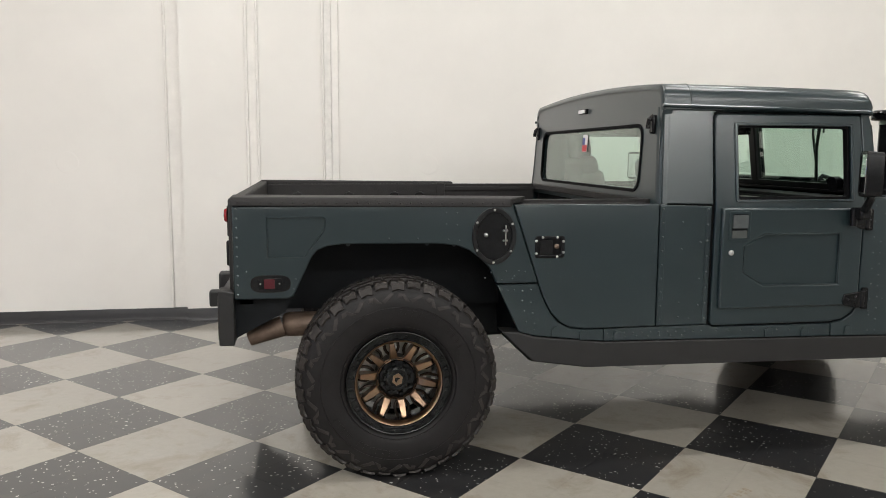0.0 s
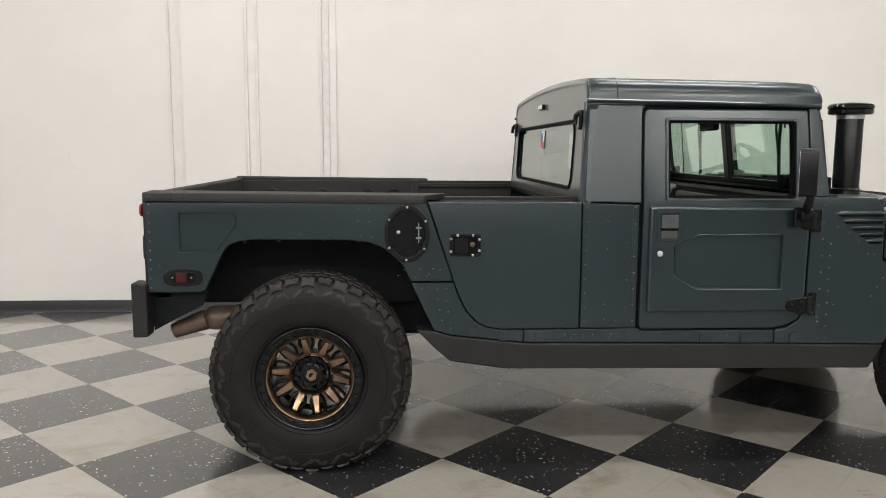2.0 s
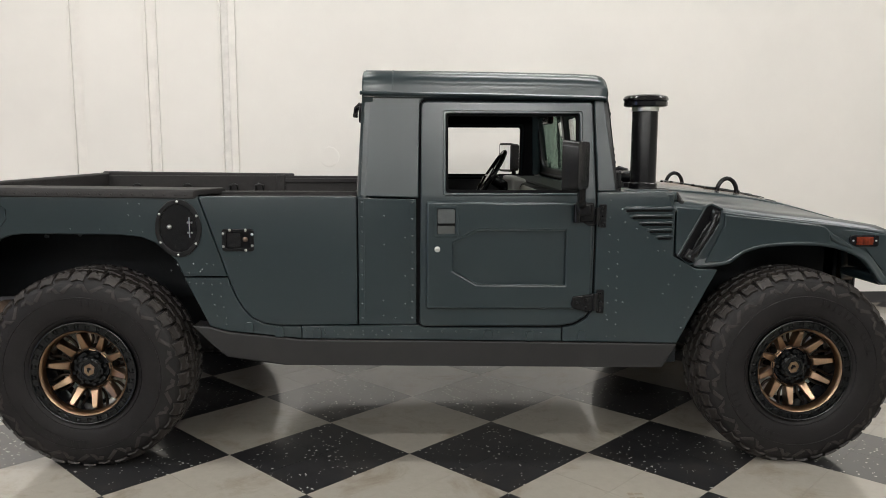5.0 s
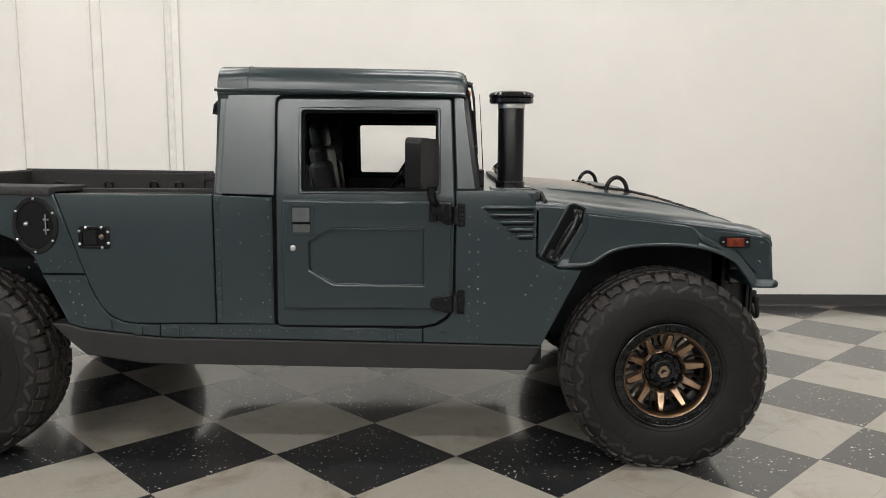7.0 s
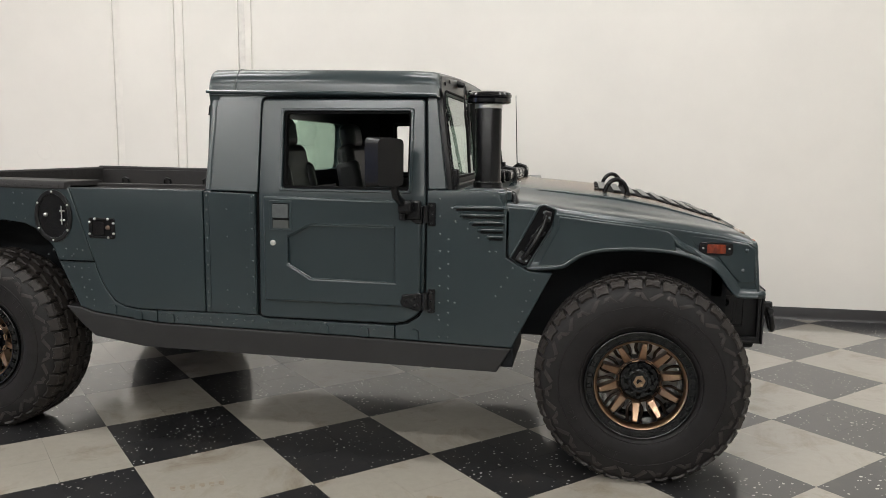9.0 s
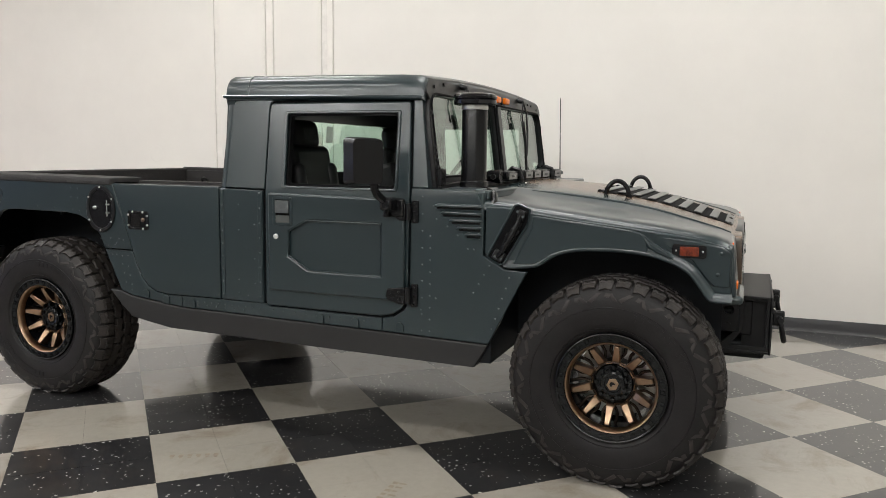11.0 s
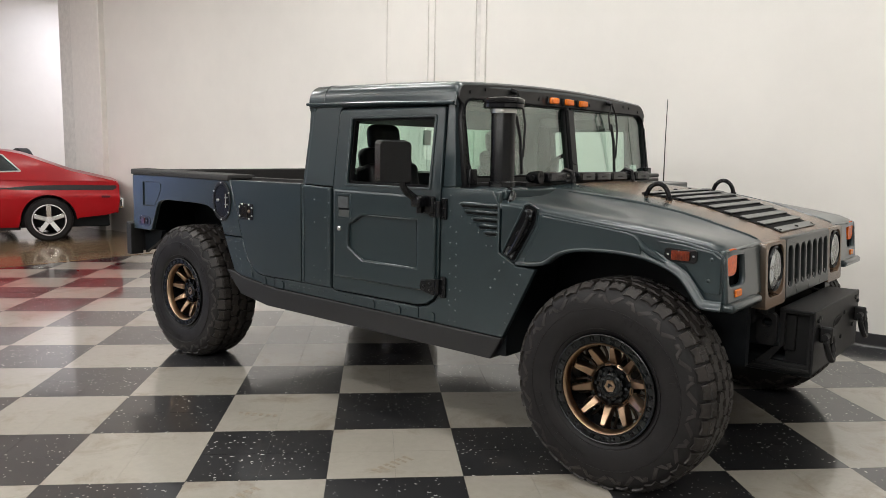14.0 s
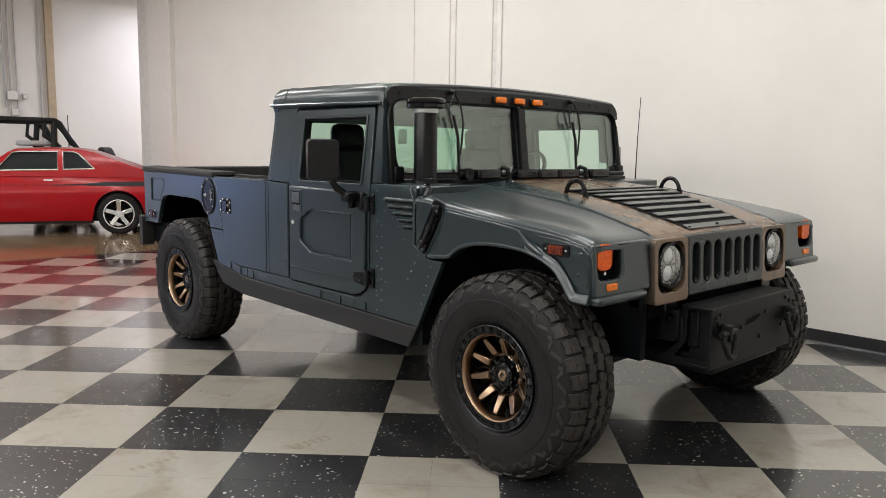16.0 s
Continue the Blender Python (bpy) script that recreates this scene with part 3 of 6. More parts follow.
    # hinges
    for zc, ln, h in ((1.160, 0.120, 0.070), (0.766, 0.155, 0.072)):
        loop = [(2.384 - ln, zc - h * 0.1), (2.384 - ln + 0.012, zc - h * 0.38), (2.30, zc - h * 0.60), (2.33, zc - h * 0.60), (2.33, zc + h * 0.55), (2.384 - ln + 0.01, zc + h * 0.38)]
        hinge = part("hinge", plate([loop], side, 0.031, 0.014), PLASTIC, door, "black cast hinge", bevel=0.004)
        part("hinge", plate([rrect(2.353, 2.386, zc - h * 0.75, zc + h * 0.75, 0.005, 2)], side, 0.012, 0.014), PLASTIC, cowl, "black cast hinge leaf", bevel=0.003)
        b2 = rod(bmesh.new(), (2.343, side * 1.112, zc - h * 0.55), (2.343, side * 1.112, zc + h * 0.55), 0.013, seg=12)
        part("hinge_pin", b2, BLACK, door)
        studs("bolt", domes([], [(2.30, zc + 0.015), (2.30, zc - 0.02), (2.26, zc)], side, 0.007, 0.005, 1.1205), BLACK, door)
        studs("bolt", domes([], [(2.369, zc + 0.04), (2.369, zc - 0.04), (2.369, zc)], side, 0.006, 0.004, 1.102), BLACK, cowl)
    # fuel door
    if side < 0:
        oval = [(0.461 + 0.103 * math.cos(a), 1.102 + 0.130 * math.sin(a)) for a in [2 * math.pi * i / 40 for i in range(40)]]
        oval2 = [(0.461 + 0.083 * math.cos(a), 1.102 + 0.108 * math.sin(a)) for a in [2 * math.pi * i / 40 for i in range(40)]]
        fuel = part("fuel_door", plate([oval, oval2], side, 0.009, 0.02), BLACK, tag, "black oval fuel door", bevel=0.003)
        part("fuel_flap", plate([oval2], side, 0.004, 0.02), PLASTIC, fuel, bevel=0.003)
        studs("bolt", domes([], [(0.461 + 0.095 * math.cos(radians(a)), 1.102 + 0.12 * math.sin(radians(a))) for a in (90, 148, 212, 268, 325, 28)], side, 0.007, 0.004, 1.099), STEEL, fuel, "steel bolt")
        part("hinge_rod", rod(bmesh.new(), (0.513, -1.102, 1.062), (0.513, -1.102, 1.152), 0.003, seg=8), STEEL, fuel, "thin steel hinge rod")
        studs("bolt", domes([], [(0.505, 1.082), (0.521, 1.082), (0.505, 1.128), (0.521, 1.128)], side, 0.006, 0.006, 1.096), STEEL, fuel)
        studs("fuel_lock", domes([], [(0.422, 1.108)], side, 0.012, 0.012, 1.096), STEEL, fuel, "steel lock button")
    # bed side latch
    lp = part("side_latch", plate([rrect(0.654, 0.796, 0.998, 1.100, 0.012, 3), rrect(0.672, 0.778, 1.012, 1.086, 0.008, 3)], side, 0.008, 0.012), PLASTIC, bed_door, "black paddle latch in a bolted bezel", bevel=0.003)
    part("side_latch", plate([rrect(0.672, 0.778, 1.012, 1.086, 0.008, 3)], side, 0.0045, 0.004), GAP, bed_door)
    part("latch_paddle", plate([rrect(0.678, 0.738, 1.016, 1.082, 0.006, 3)], side, 0.009, 0.008), GLOSSBLACK, bed_door, bevel=0.003)
    studs("latch_lock", domes([], [(0.758, 1.052)], side, 0.014, 0.008, 1.095), RUST, bed_door)
    studs("bolt", domes([], [(0.660, 1.020), (0.660, 1.078), (0.690, 1.094), (0.760, 1.094), (0.789, 1.075), (0.789, 1.024), (0.760, 1.004)], side, 0.0075, 0.005, 1.098), STEEL, bed_door, "steel bolt")
    # pressed panel and marker lamp of the rear fender
    part("pressed_panel", plate([[(-0.558, 1.206), (-0.290, 1.206), (-0.290, 1.135), (-0.330, 1.082), (-0.380, 1.014), (-0.558, 1.014)]], side, -0.0055, 0.012), PAINT, tag)
    part("panel_bead", tube(bmesh.new(), [(x, side * 1.090, z) for x, z in pp + pp[:1]], 0.0032, 6), PAINT, tag)
    ov = [(-0.538 + 0.086 * (abs(math.cos(a)) ** 0.6) * (1 if math.cos(a) > 0 else -1), 0.906 + 0.039 * (abs(math.sin(a)) ** 0.7) * (1 if math.sin(a) > 0 else -1)) for a in [2 * math.pi * i / 32 for i in range(32)]]
    mk = part("rear_marker_lamp", plate([ov], side, 0.004, 0.01), GLOSSBLACK, tag, "dark oval side marker", bevel=0.002)
    part("lens_bezel", plate([rrect(-0.592, -0.486, 0.884, 0.930, 0.006, 2)], side, 0.009, 0.008), PLASTIC, mk, bevel=0.002)
    part("lens", plate([rrect(-0.566, -0.520, 0.886, 0.928, 0.004, 2)], side, 0.014, 0.01), MARKER_RED, mk, "dark red lens", bevel=0.004)
    studs("bolt", domes([], [(-0.582, 0.907), (-0.500, 0.907)], side, 0.004, 0.003, 1.099), STEEL, mk)
    # rivets
    part("handle_shelf", plate([rrect(1.622, 1.699, 1.080, 1.116, 0.004, 2)], side, 0.0285, 0.012), GREY_PAINT, door, bevel=0.003)
    rv = []
    domes(rv, line(-0.678, 1.235, -0.678, 0.86, 10), side)
    domes(rv, [(0.24, 1.212), (0.24, 1.16), (0.29, 1.21), (0.29, 1.156), (0.25, 1.09), (0.30, 1.085), (-0.02, 1.098), (0.11, 1.096), (-0.64, 0.96), (-0.43, 0.925), (-0.44, 0.88), (0.42, 0.91), (0.45, 0.935), (0.50, 0.90), (0.55, 0.905), (0.58, 0.94), (0.56, 0.915), (0.52, 0.94), (0.61, 0.935)], side, 0.005)
    studs("rivet", rv, DULLSTEEL, tag)
    rv = []
    domes(rv, [(0.50, 0.855), (0.53, 0.85), (0.56, 0.852), (0.60, 0.845), (0.64, 0.85), (0.60, 0.80), (0.64, 0.79), (0.61, 0.75), (0.65, 0.74), (0.62, 0.70), (0.66, 0.69), (0.66, 0.66)], side, 0.005)
    studs("rivet", rv, DULLSTEEL, tag)
    rv = []
    domes(rv, line(0.72, 0.910, 1.19, 0.902, 9) + [(0.83, 0.865), (0.86, 0.93), (0.935, 0.925), (1.155, 1.06), (0.70, 0.955), (0.735, 0.955), (0.70, 0.975), (0.73, 0.98), (0.70, 1.18), (0.72, 0.925), (1.0, 0.675), (1.17, 0.97), (1.155, 0.885)] + line(1.243, 1.225, 1.243, 0.68, 9), side, 0.005)
    studs("rivet", rv, DULLSTEEL, bed_door)
    rv = []
    domes(rv, line(1.28, 1.22, 1.28, 0.69, 9) + line(1.508, 1.22, 1.508, 0.69, 8), side, 0.006, y=1.094)
    domes(rv, [(1.38, 1.158), (1.38, 1.028), (1.475, 1.06), (1.475, 0.884), (1.375, 0.77), (1.475, 0.755), (1.375, 0.70), (1.43, 0.69)], side, 0.005, y=1.092)
    studs("rivet", rv, DULLSTEEL, quarter)
    part("joint_strip", plate([rrect(1.269, 1.291, 0.67, 1.232, 0.003, 2)], side, 0.004, 0.006), PAINT, quarter, bevel=0.001)
    part("joint_strip", plate([rrect(1.497, 1.520, 0.67, 1.226, 0.003, 2)], side, 0.004, 0.006), PAINT, quarter, bevel=0.001)
    rv = []
    domes(rv, line(1.02, 0.632, 1.50, 0.627, 12) + line(1.05, 0.614, 1.40, 0.610, 7) + line(1.58, 0.625, 2.1, 0.617, 9), side, 0.005)
    studs("rivet", rv, DULLSTEEL, tag)
    rv = []
    domes(rv, line(2.405, 1.23, 2.405, 0.60, 9) + line(2.445, 1.05, 2.445, 0.60, 9) + line(2.735, 0.93, 2.66, 0.80, 4) + line(2.83, 0.88, 2.75, 0.64, 6) + [(2.475, 1.13), (2.46, 1.19), (2.53, 1.10), (2.58, 1.06), (2.63, 1.0), (2.66, 1.0), (2.40, 0.70), (2.475, 0.76)], side, 0.0055)
    studs("rivet", rv, DULLSTEEL, cowl)
    # pressed lugs along the sill
    for sx, sz in ((0.763, 0.650), (0.901, 0.628), (1.071, 0.620), (1.857, 0.610), (2.053, 0.606), (2.292, 0.606)):
        part("sill_lug", plate([rrect(sx - 0.020, sx + 0.020, sz - 0.024, sz + 0.022, 0.016, 4, (0, 0, 1, 1))], side, 0.007, 0.010), PAINT, tag, bevel=0.006)
    # louvres of the cowl: rounded hoods over dark slots, shorter towards the bottom
    for x0, x1, z in ((2.462, 2.694, 1.196), (2.492, 2.694, 1.163), (2.535, 2.694, 1.131), (2.572, 2.694, 1.099), (2.610, 2.694, 1.069)):
        pts = [(x0, 1.082, z - 0.012), (x0 + 0.010, 1.091, z - 0.003), (x0 + 0.024, 1.095, z), (x1 - 0.014, 1.095, z), (x1 - 0.005, 1.091, z - 0.003), (x1, 1.082, z - 0.010)]
        part("louvre", tube(bmesh.new(), [(x, side * y, zz) for x, y, zz in pts], [0.004, 0.0065, 0.0085, 0.0085, 0.0065, 0.004], 10), PAINT, cowl)
        # Flat dark plate on the panel; the opening's shade is its colour.
        part("louvre_slot", plate([rrect(x0 + 0.016, x1 - 0.006, z - 0.019, z - 0.004, 0.005, 3)], side, 0.0025, 0.006), GAP, cowl)
        part("louvre_lip", tube(bmesh.new(), [(x0 + 0.018, side * 1.0905, z - 0.021), (x1 - 0.008, side * 1.0905, z - 0.021)], 0.0035, 8), PAINT, cowl)

# bed: rails, floor, inner walls, tailgate
for side in (-1, 1):
    bm = bmesh.new()
    # rail: flat top flange and riveted outer lip
    prof = ((1.100, 1.247), (1.100, 1.276), (1.094, 1.286), (0.965, 1.290), (0.955, 1.284), (0.955, 1.262), (1.075, 1.262), (1.080, 1.247))
    a = [bm.verts.new((-0.70, side * y, z)) for y, z in prof]
    c = [bm.verts.new((0.535 + (1.100 - y) * 0.75, side * y, z - 0.012)) for y, z in prof]
    for i in range(len(prof)):
        j = (i + 1) % len(prof)
        bm.faces.new((a[i], a[j], c[j], c[i]))
    bm.faces.new(a)
    bm.faces.new(c[::-1])
    part("bed_rail", bm, LINER, truck, "black textured bed rail", bevel=0.004)
    studs("rivet", domes([], line(-0.67, 1.262, 0.50, 1.252, 26), side, 0.0055, 0.003, 1.100), LINER, truck)
    # inner wall with stake pockets
    part("bed_wall", B(-0.68, 1.24, side * 0.955 - 0.02, side * 0.955 + 0.02, 1.11, 1.262), LINER, truck, bevel=0.004)
    for sx in (-0.45, -0.1, 0.22, 0.40):
        part("tie_down_loop", tube(bmesh.new(), [(sx - 0.025, side * 0.93, 1.16), (sx - 0.025, side * 0.917, 1.195), (sx, side * 0.914, 1.205), (sx + 0.025, side * 0.917, 1.195), (sx + 0.025, side * 0.93, 1.16)], 0.007, 8), BLACK, truck)
    part("bed_wall_frame", B(0.56, 1.24, side * 0.955 - 0.03, side * 0.955 + 0.03, 1.215, 1.245), LINER, truck, bevel=0.004)
    part("bed_post", B(0.52, 0.58, side * 0.955 - 0.032, side * 0.955 + 0.032, 1.11, 1.268), LINER, truck, bevel=0.006)
part("bed_floor", B(-0.68, 1.24, -0.96, 0.96, 1.106, 1.135), LINER, truck)
part("tailgate", B(-0.715, -0.655, -1.06, 1.06, 0.85, 1.280), LINER, truck, "black textured tailgate", bevel=0.012)
part("tailgate_rib", B(-0.728, -0.70, -0.85, 0.85, 0.95, 1.18), LINER, truck, bevel=0.012)
for side in (-1, 1):
    tl = part("tail_lamp", B(-0.722, -0.712, side * 0.98 - 0.05, side * 0.98 + 0.05, 1.11, 1.245), GLOSSBLACK, truck, bevel=0.004)
    part("lens", lathe(bmesh.new(), ((-0.014, 0.016), (-0.011, 0.027), (0.0, 0.032)), (-0.721, side * 1.02, 1.203), "x", 18), RED_LENS, tl, "red lens")
    part("tailgate_latch", B(-0.728, -0.712, side * 1.0 - 0.03, side * 1.0 + 0.03, 0.98, 1.09), BLACK, truck, bevel=0.006)
# rear bumper
part("rear_bumper", B(-0.765, -0.70, -1.10, 1.10, 0.66, 0.86), ROCKER, truck, "black textured steel rear bumper", bevel=0.008)
for side in (-1, 1):
    loop = [(-0.760, 0.640), (-0.700, 0.640), (-0.50, 0.715), (-0.462, 0.775), (-0.462, 0.832), (-0.69, 0.832), (-0.735, 0.885), (-0.760, 0.885)]
    b2 = bmesh.new()
    fill(b2, [[(-0.760, 0.640), (-0.695, 0.640), (-0.695, 0.875), (-0.735, 0.885), (-0.760, 0.885)]])
    r = bmesh.ops.extrude_face_region(b2, geom=b2.faces[:])
    tp = {v for v in r["geom"] if isinstance(v, bmesh.types.BMVert)}
    for v in b2.verts:
        v.co.y = side * (1.118 if v in tp else 1.02)
    part("bumper_end", b2, ROCKER, truck, bevel=0.006)
    b2 = bmesh.new()
    fill(b2, [[(-0.70, 0.645), (-0.60, 0.70), (-0.48, 0.76), (-0.45, 0.832), (-0.70, 0.832)]])
    r = bmesh.ops.extrude_face_region(b2, geom=b2.faces[:])
    tp = {v for v in r["geom"] if isinstance(v, bmesh.types.BMVert)}
    for v in b2.verts:
        v.co.y = side * (1.0 if v in tp else 0.97)
    part("bumper_bracket", b2, UNDER, truck)
    ring = [(-0.80 + 0.0 * k, side * 0.60 + 0.045 * math.cos(k * math.pi / 7), 0.74 + 0.055 * math.sin(k * math.pi / 7)) for k in range(15)]
    part("tow_shackle", tube(bmesh.new(), ring, 0.013, 8), ROCKER, truck)
    part("shackle_mount", B(-0.86, -0.765, side * 0.60 - 0.03, side * 0.60 + 0.03, 0.72, 0.80), ROCKER, truck, bevel=0.01)
part("tow_hitch", B(-0.88, -0.765, -0.05, 0.05, 0.70, 0.80), ROCKER, truck, bevel=0.01)
pipe = [(-0.655, -0.85, 0.608), (-0.60, -0.85, 0.628), (-0.545, -0.85, 0.648), (-0.50, -0.845, 0.662)]
part("exhaust_pipe", tube(bmesh.new(), pipe, [0.036, 0.041, 0.046, 0.050], 20), RUST, truck, "rusty brown exhaust pipe")
part("muffler", lathe(bmesh.new(), ((-0.500, 0.040), (-0.490, 0.052), (-0.470, 0.058), (-0.10, 0.060), (-0.08, 0.050)), (0, -0.835, 0.668), "x", 24), RUST, truck, "dull brown exhaust silencer")
for ax in (-0.35, -0.18, 0.05, 0.22, 0.36):
    for sd in (-1, 1):
        part("well_bolt", rod(bmesh.new(), (ax, sd * 0.615, 1.03 - 0.05 * abs(ax)), (ax, sd * 0.634, 1.03 - 0.05 * abs(ax)), 0.011, seg=8), DULLSTEEL, truck)

# cab shell: roof, back wall, windshield frame
SHOULDER_ARC = [(0.966 + 0.077 * math.cos(radians(a)), 1.726 + 0.086 * math.sin(radians(a))) for a in (0, 8, 17, 26, 35, 44, 53, 62, 71, 79)]
YS = [1.046, 1.045] + [p[0] for p in SHOULDER_ARC]
ZS = [1.690, 1.704] + [p[1] for p in SHOULDER_ARC]
for k in range(1, 13):
    u = k / 12
    YS.append(SHOULDER_ARC[-1][0] * (1 - u))
    ZS.append(SHOULDER_ARC[-1][1] + 0.034 * (1 - (1 - u) ** 2))
YS[-1] = 0.0
prof = [(-y, z) for y, z in zip(YS, ZS)] + [(y, z) for y, z in zip(YS[-2::-1], ZS[-2::-1])]


def roof_grid(xs, dz, inset):
    bm = bmesh.new()
    rows = []
    for x, d, ins in zip(xs, dz, inset):
        rows.append([bm.verts.new((x, y * (1 - ins), z - d * (0.3 + 0.7 * (z - 1.69) / 0.143))) for y, z in prof])
    for r0, r1 in zip(rows, rows[1:]):
        for i in range(len(prof) - 1):
            bm.faces.new((r0[i], r0[i + 1], r1[i + 1], r1[i]))
    return bm, rows


bm, rows = roof_grid((1.283, 1.288, 1.30, 1.40, 1.85, 2.25, 2.345, 2.372, 2.386), (0.02, 0.008, 0.0, 0.0, 0.004, 0.012, 0.018, 0.026, 0.045), (0.006, 0.002, 0, 0, 0, 0, 0.0, 0.002, 0.006))
under = [[bm.verts.new((v.co.x, v.co.y * 0.975, v.co.z - 0.010)) for v in r] for r in rows]
for r0, r1 in zip(under, under[1:]):
    for i in range(len(prof) - 1):
        bm.faces.new((r0[i], r1[i], r1[i + 1], r0[i + 1]))
for r, u in ((rows[0], under[0]), (rows[-1], under[-1])):
    for i in range(len(prof) - 1):
        bm.faces.new((r[i], r[i + 1], u[i + 1], u[i]))
for k in (0, -1):
    for r0, r1, u0, u1 in zip(rows, rows[1:], under, under[1:]):
        bm.faces.new((r0[k], r1[k], u1[k], u0[k]))
roof = part("roof", bm, PAINT, truck, sharp=50)
for side in (-1, 1):
    part("rain_gutter", tube(bmesh.new(), [(1.275, side * 1.05, 1.706), (1.32, side * 1.052, 1.704), (1.85, side * 1.053, 1.698), (2.35, side * 1.050, 1.688), (2.378, side * 1.045, 1.686)], 0.009, 8), PAINT, roof)
part("roof_seam", tube(bmesh.new(), [(1.42, -y, z + 0.0005) for y, z in zip(YS[1:], ZS[1:])] + [(1.42, y, z + 0.0005) for y, z in zip(YS[-2:0:-1], ZS[-2:0:-1])], 0.003, 6), PAINT, roof)

# back wall of the cab, drawn across in y and z
def across(loops, x_of_z, thick, x_sign=1):
    """A panel drawn in y and z; x_of_z gives its face."""
    bm = bmesh.new()
    fill(bm, loops)
    r = bmesh.ops.extrude_face_region(bm, geom=bm.faces[:])
    tp = {v for v in r["geom"] if isinstance(v, bmesh.types.BMVert)}
    for v in bm.verts:
        y, z = v.co.x, v.co.z
        v.co = (x_of_z(z) + (thick if v in tp else 0), y, z)
    return bm


def back_x(z):
    return 1.258 + (z - 1.23) * 0.055


def ws_x(z):
    return 2.442 - (z - 1.29) * 0.135


cab_out = [(-1.052, 1.20), (1.052, 1.20), (1.045, 1.25), (1.030, 1.66)] + [(y, z - 0.004) for y, z in reversed(prof[1:-1])] + [(-1.030, 1.66), (-1.045, 1.25)]
rwin = rrect(-0.825, 0.825, 1.302, 1.612, 0.06, 5)
rwin_out = rrect(-0.842, 0.842, 1.286, 1.629, 0.072, 5)
part("cab_back", across([cab_out, rwin], back_x, 0.05), PAINT, truck, bevel=0.006)
wf = part("rear_window_seal", across([rwin_out, rwin], lambda z: back_x(z) - 0.006, 0.02), GAP, truck, "black rubber window seal", bevel=0.003)
part("rear_window", across([rwin], lambda z: back_x(z) + 0.012, 0.006), GLASS, truck, "green-tinted rear window").visible_shadow = False
part("window_ledge", B(1.235, 1.262, -0.98, 0.98, 1.225, 1.262), LINER, truck, bevel=0.004)
br = part("brake_lamp", B(1.268, 1.292, -0.03, 0.09, 1.715, 1.745), PLASTIC, truck, bevel=0.005)
part("lens", B(1.262, 1.269, -0.02, 0.08, 1.720, 1.740), LAMP, br)
for side in (-1, 1):
    part("strap_mount", B(1.262, 1.288, side * 0.955 - 0.022, side * 0.955 + 0.022, 1.575, 1.665), PLASTIC, truck, bevel=0.008)
    part("strap_hook", tube(bmesh.new(), [(1.272, side * 0.955, 1.66), (1.25, side * 0.957, 1.64), (1.245, side * 0.96, 1.60)], 0.012, 8), PLASTIC, truck)
for side in (-1, 1):
    bm = bmesh.new()
    rows = []
    for k in range(7):
        z = 1.236 + (1.70 - 1.236) * k / 6
        x0, y0 = back_x(z) - 0.004, side_y(z) - 0.003
        rows.append([bm.verts.new((x0 + 0.045 * (1 - math.sin(a)), side * (y0 - 0.045 * (1 - math.cos(a))), z)) for a in [math.pi / 2 * i / 8 for i in range(9)]] + [bm.verts.new((x0 + 0.03, side * (y0 - 0.05), z))])
    for r0, r1 in zip(rows, rows[1:]):
        for i in range(10):
            j = (i + 1) % 10
            bm.faces.new((r0[i], r0[j], r1[j], r1[i]))
    bm.faces.new(rows[0])
    bm.faces.new(rows[-1][::-1])
    part("cab_corner", bm, PAINT, truck, sharp=50)
# sticker inside the rear window
st = part("window_sticker", across([[(-0.035, 1.488), (0.045, 1.488), (0.045, 1.592), (-0.035, 1.592)]], lambda z: back_x(z) + 0.0065, 0.002), STICK_W, truck, "small sticker in three colours")
part("sticker_field", across([[(-0.032, 1.492), (0.042, 1.492), (0.042, 1.530), (-0.032, 1.530)]], lambda z: back_x(z) + 0.004, 0.002), STICK_R, st)
part("sticker_field", across([[(0.008, 1.530), (0.042, 1.530), (0.042, 1.575), (0.008, 1.575)]], lambda z: back_x(z) + 0.004, 0.002), STICK_B, st)

# windshield
ws_out = [(-1.036, 1.265), (1.036, 1.265), (1.022, 1.60), (1.000, 1.68)] + [(y * 0.99, z - 0.03) for y, z in reversed(prof[3:-3])] + [(-1.000, 1.68), (-1.022, 1.60)]
pane_r = rrect(-0.992, -0.034, 1.325, 1.708, 0.075, 5, (1, 0, 0, 1))
pane_l = rrect(0.034, 0.992, 1.325, 1.708, 0.075, 5, (0, 1, 1, 0))
wsf = part("windshield_frame", across([ws_out, pane_r, pane_l], lambda z: ws_x(z) - 0.03, 0.04), BLACK, truck, "black flat windshield frame", bevel=0.006)
for pane in (pane_r, pane_l):
    part("windshield_pane", across([pane], lambda z: ws_x(z) - 0.012, 0.006), GLASS, truck, "green-tinted flat windshield pane").visible_shadow = False
    n = len(pane)
    cy, cz = sum(p[0] for p in pane) / n, sum(p[1] for p in pane) / n
    grown = [(cy + (y - cy) * 1.022, cz + (z - cz) * 1.05) for y, z in pane]
    part("pane_seal", across([grown, pane], lambda z: ws_x(z) + 0.008, 0.008), GAP, wsf, bevel=0.002)
b2 = box(bmesh.new(), -0.004, 0.02, -0.028, 0.028, 1.33, 1.70)
for v in b2.verts:
    v.co.x += ws_x(v.co.z) + 0.012
part("centre_post", b2, BLACK, wsf)
part("post_bracket", B(2.435, 2.462, -0.022, 0.022, 1.325, 1.39), PLASTIC, wsf, bevel=0.004)
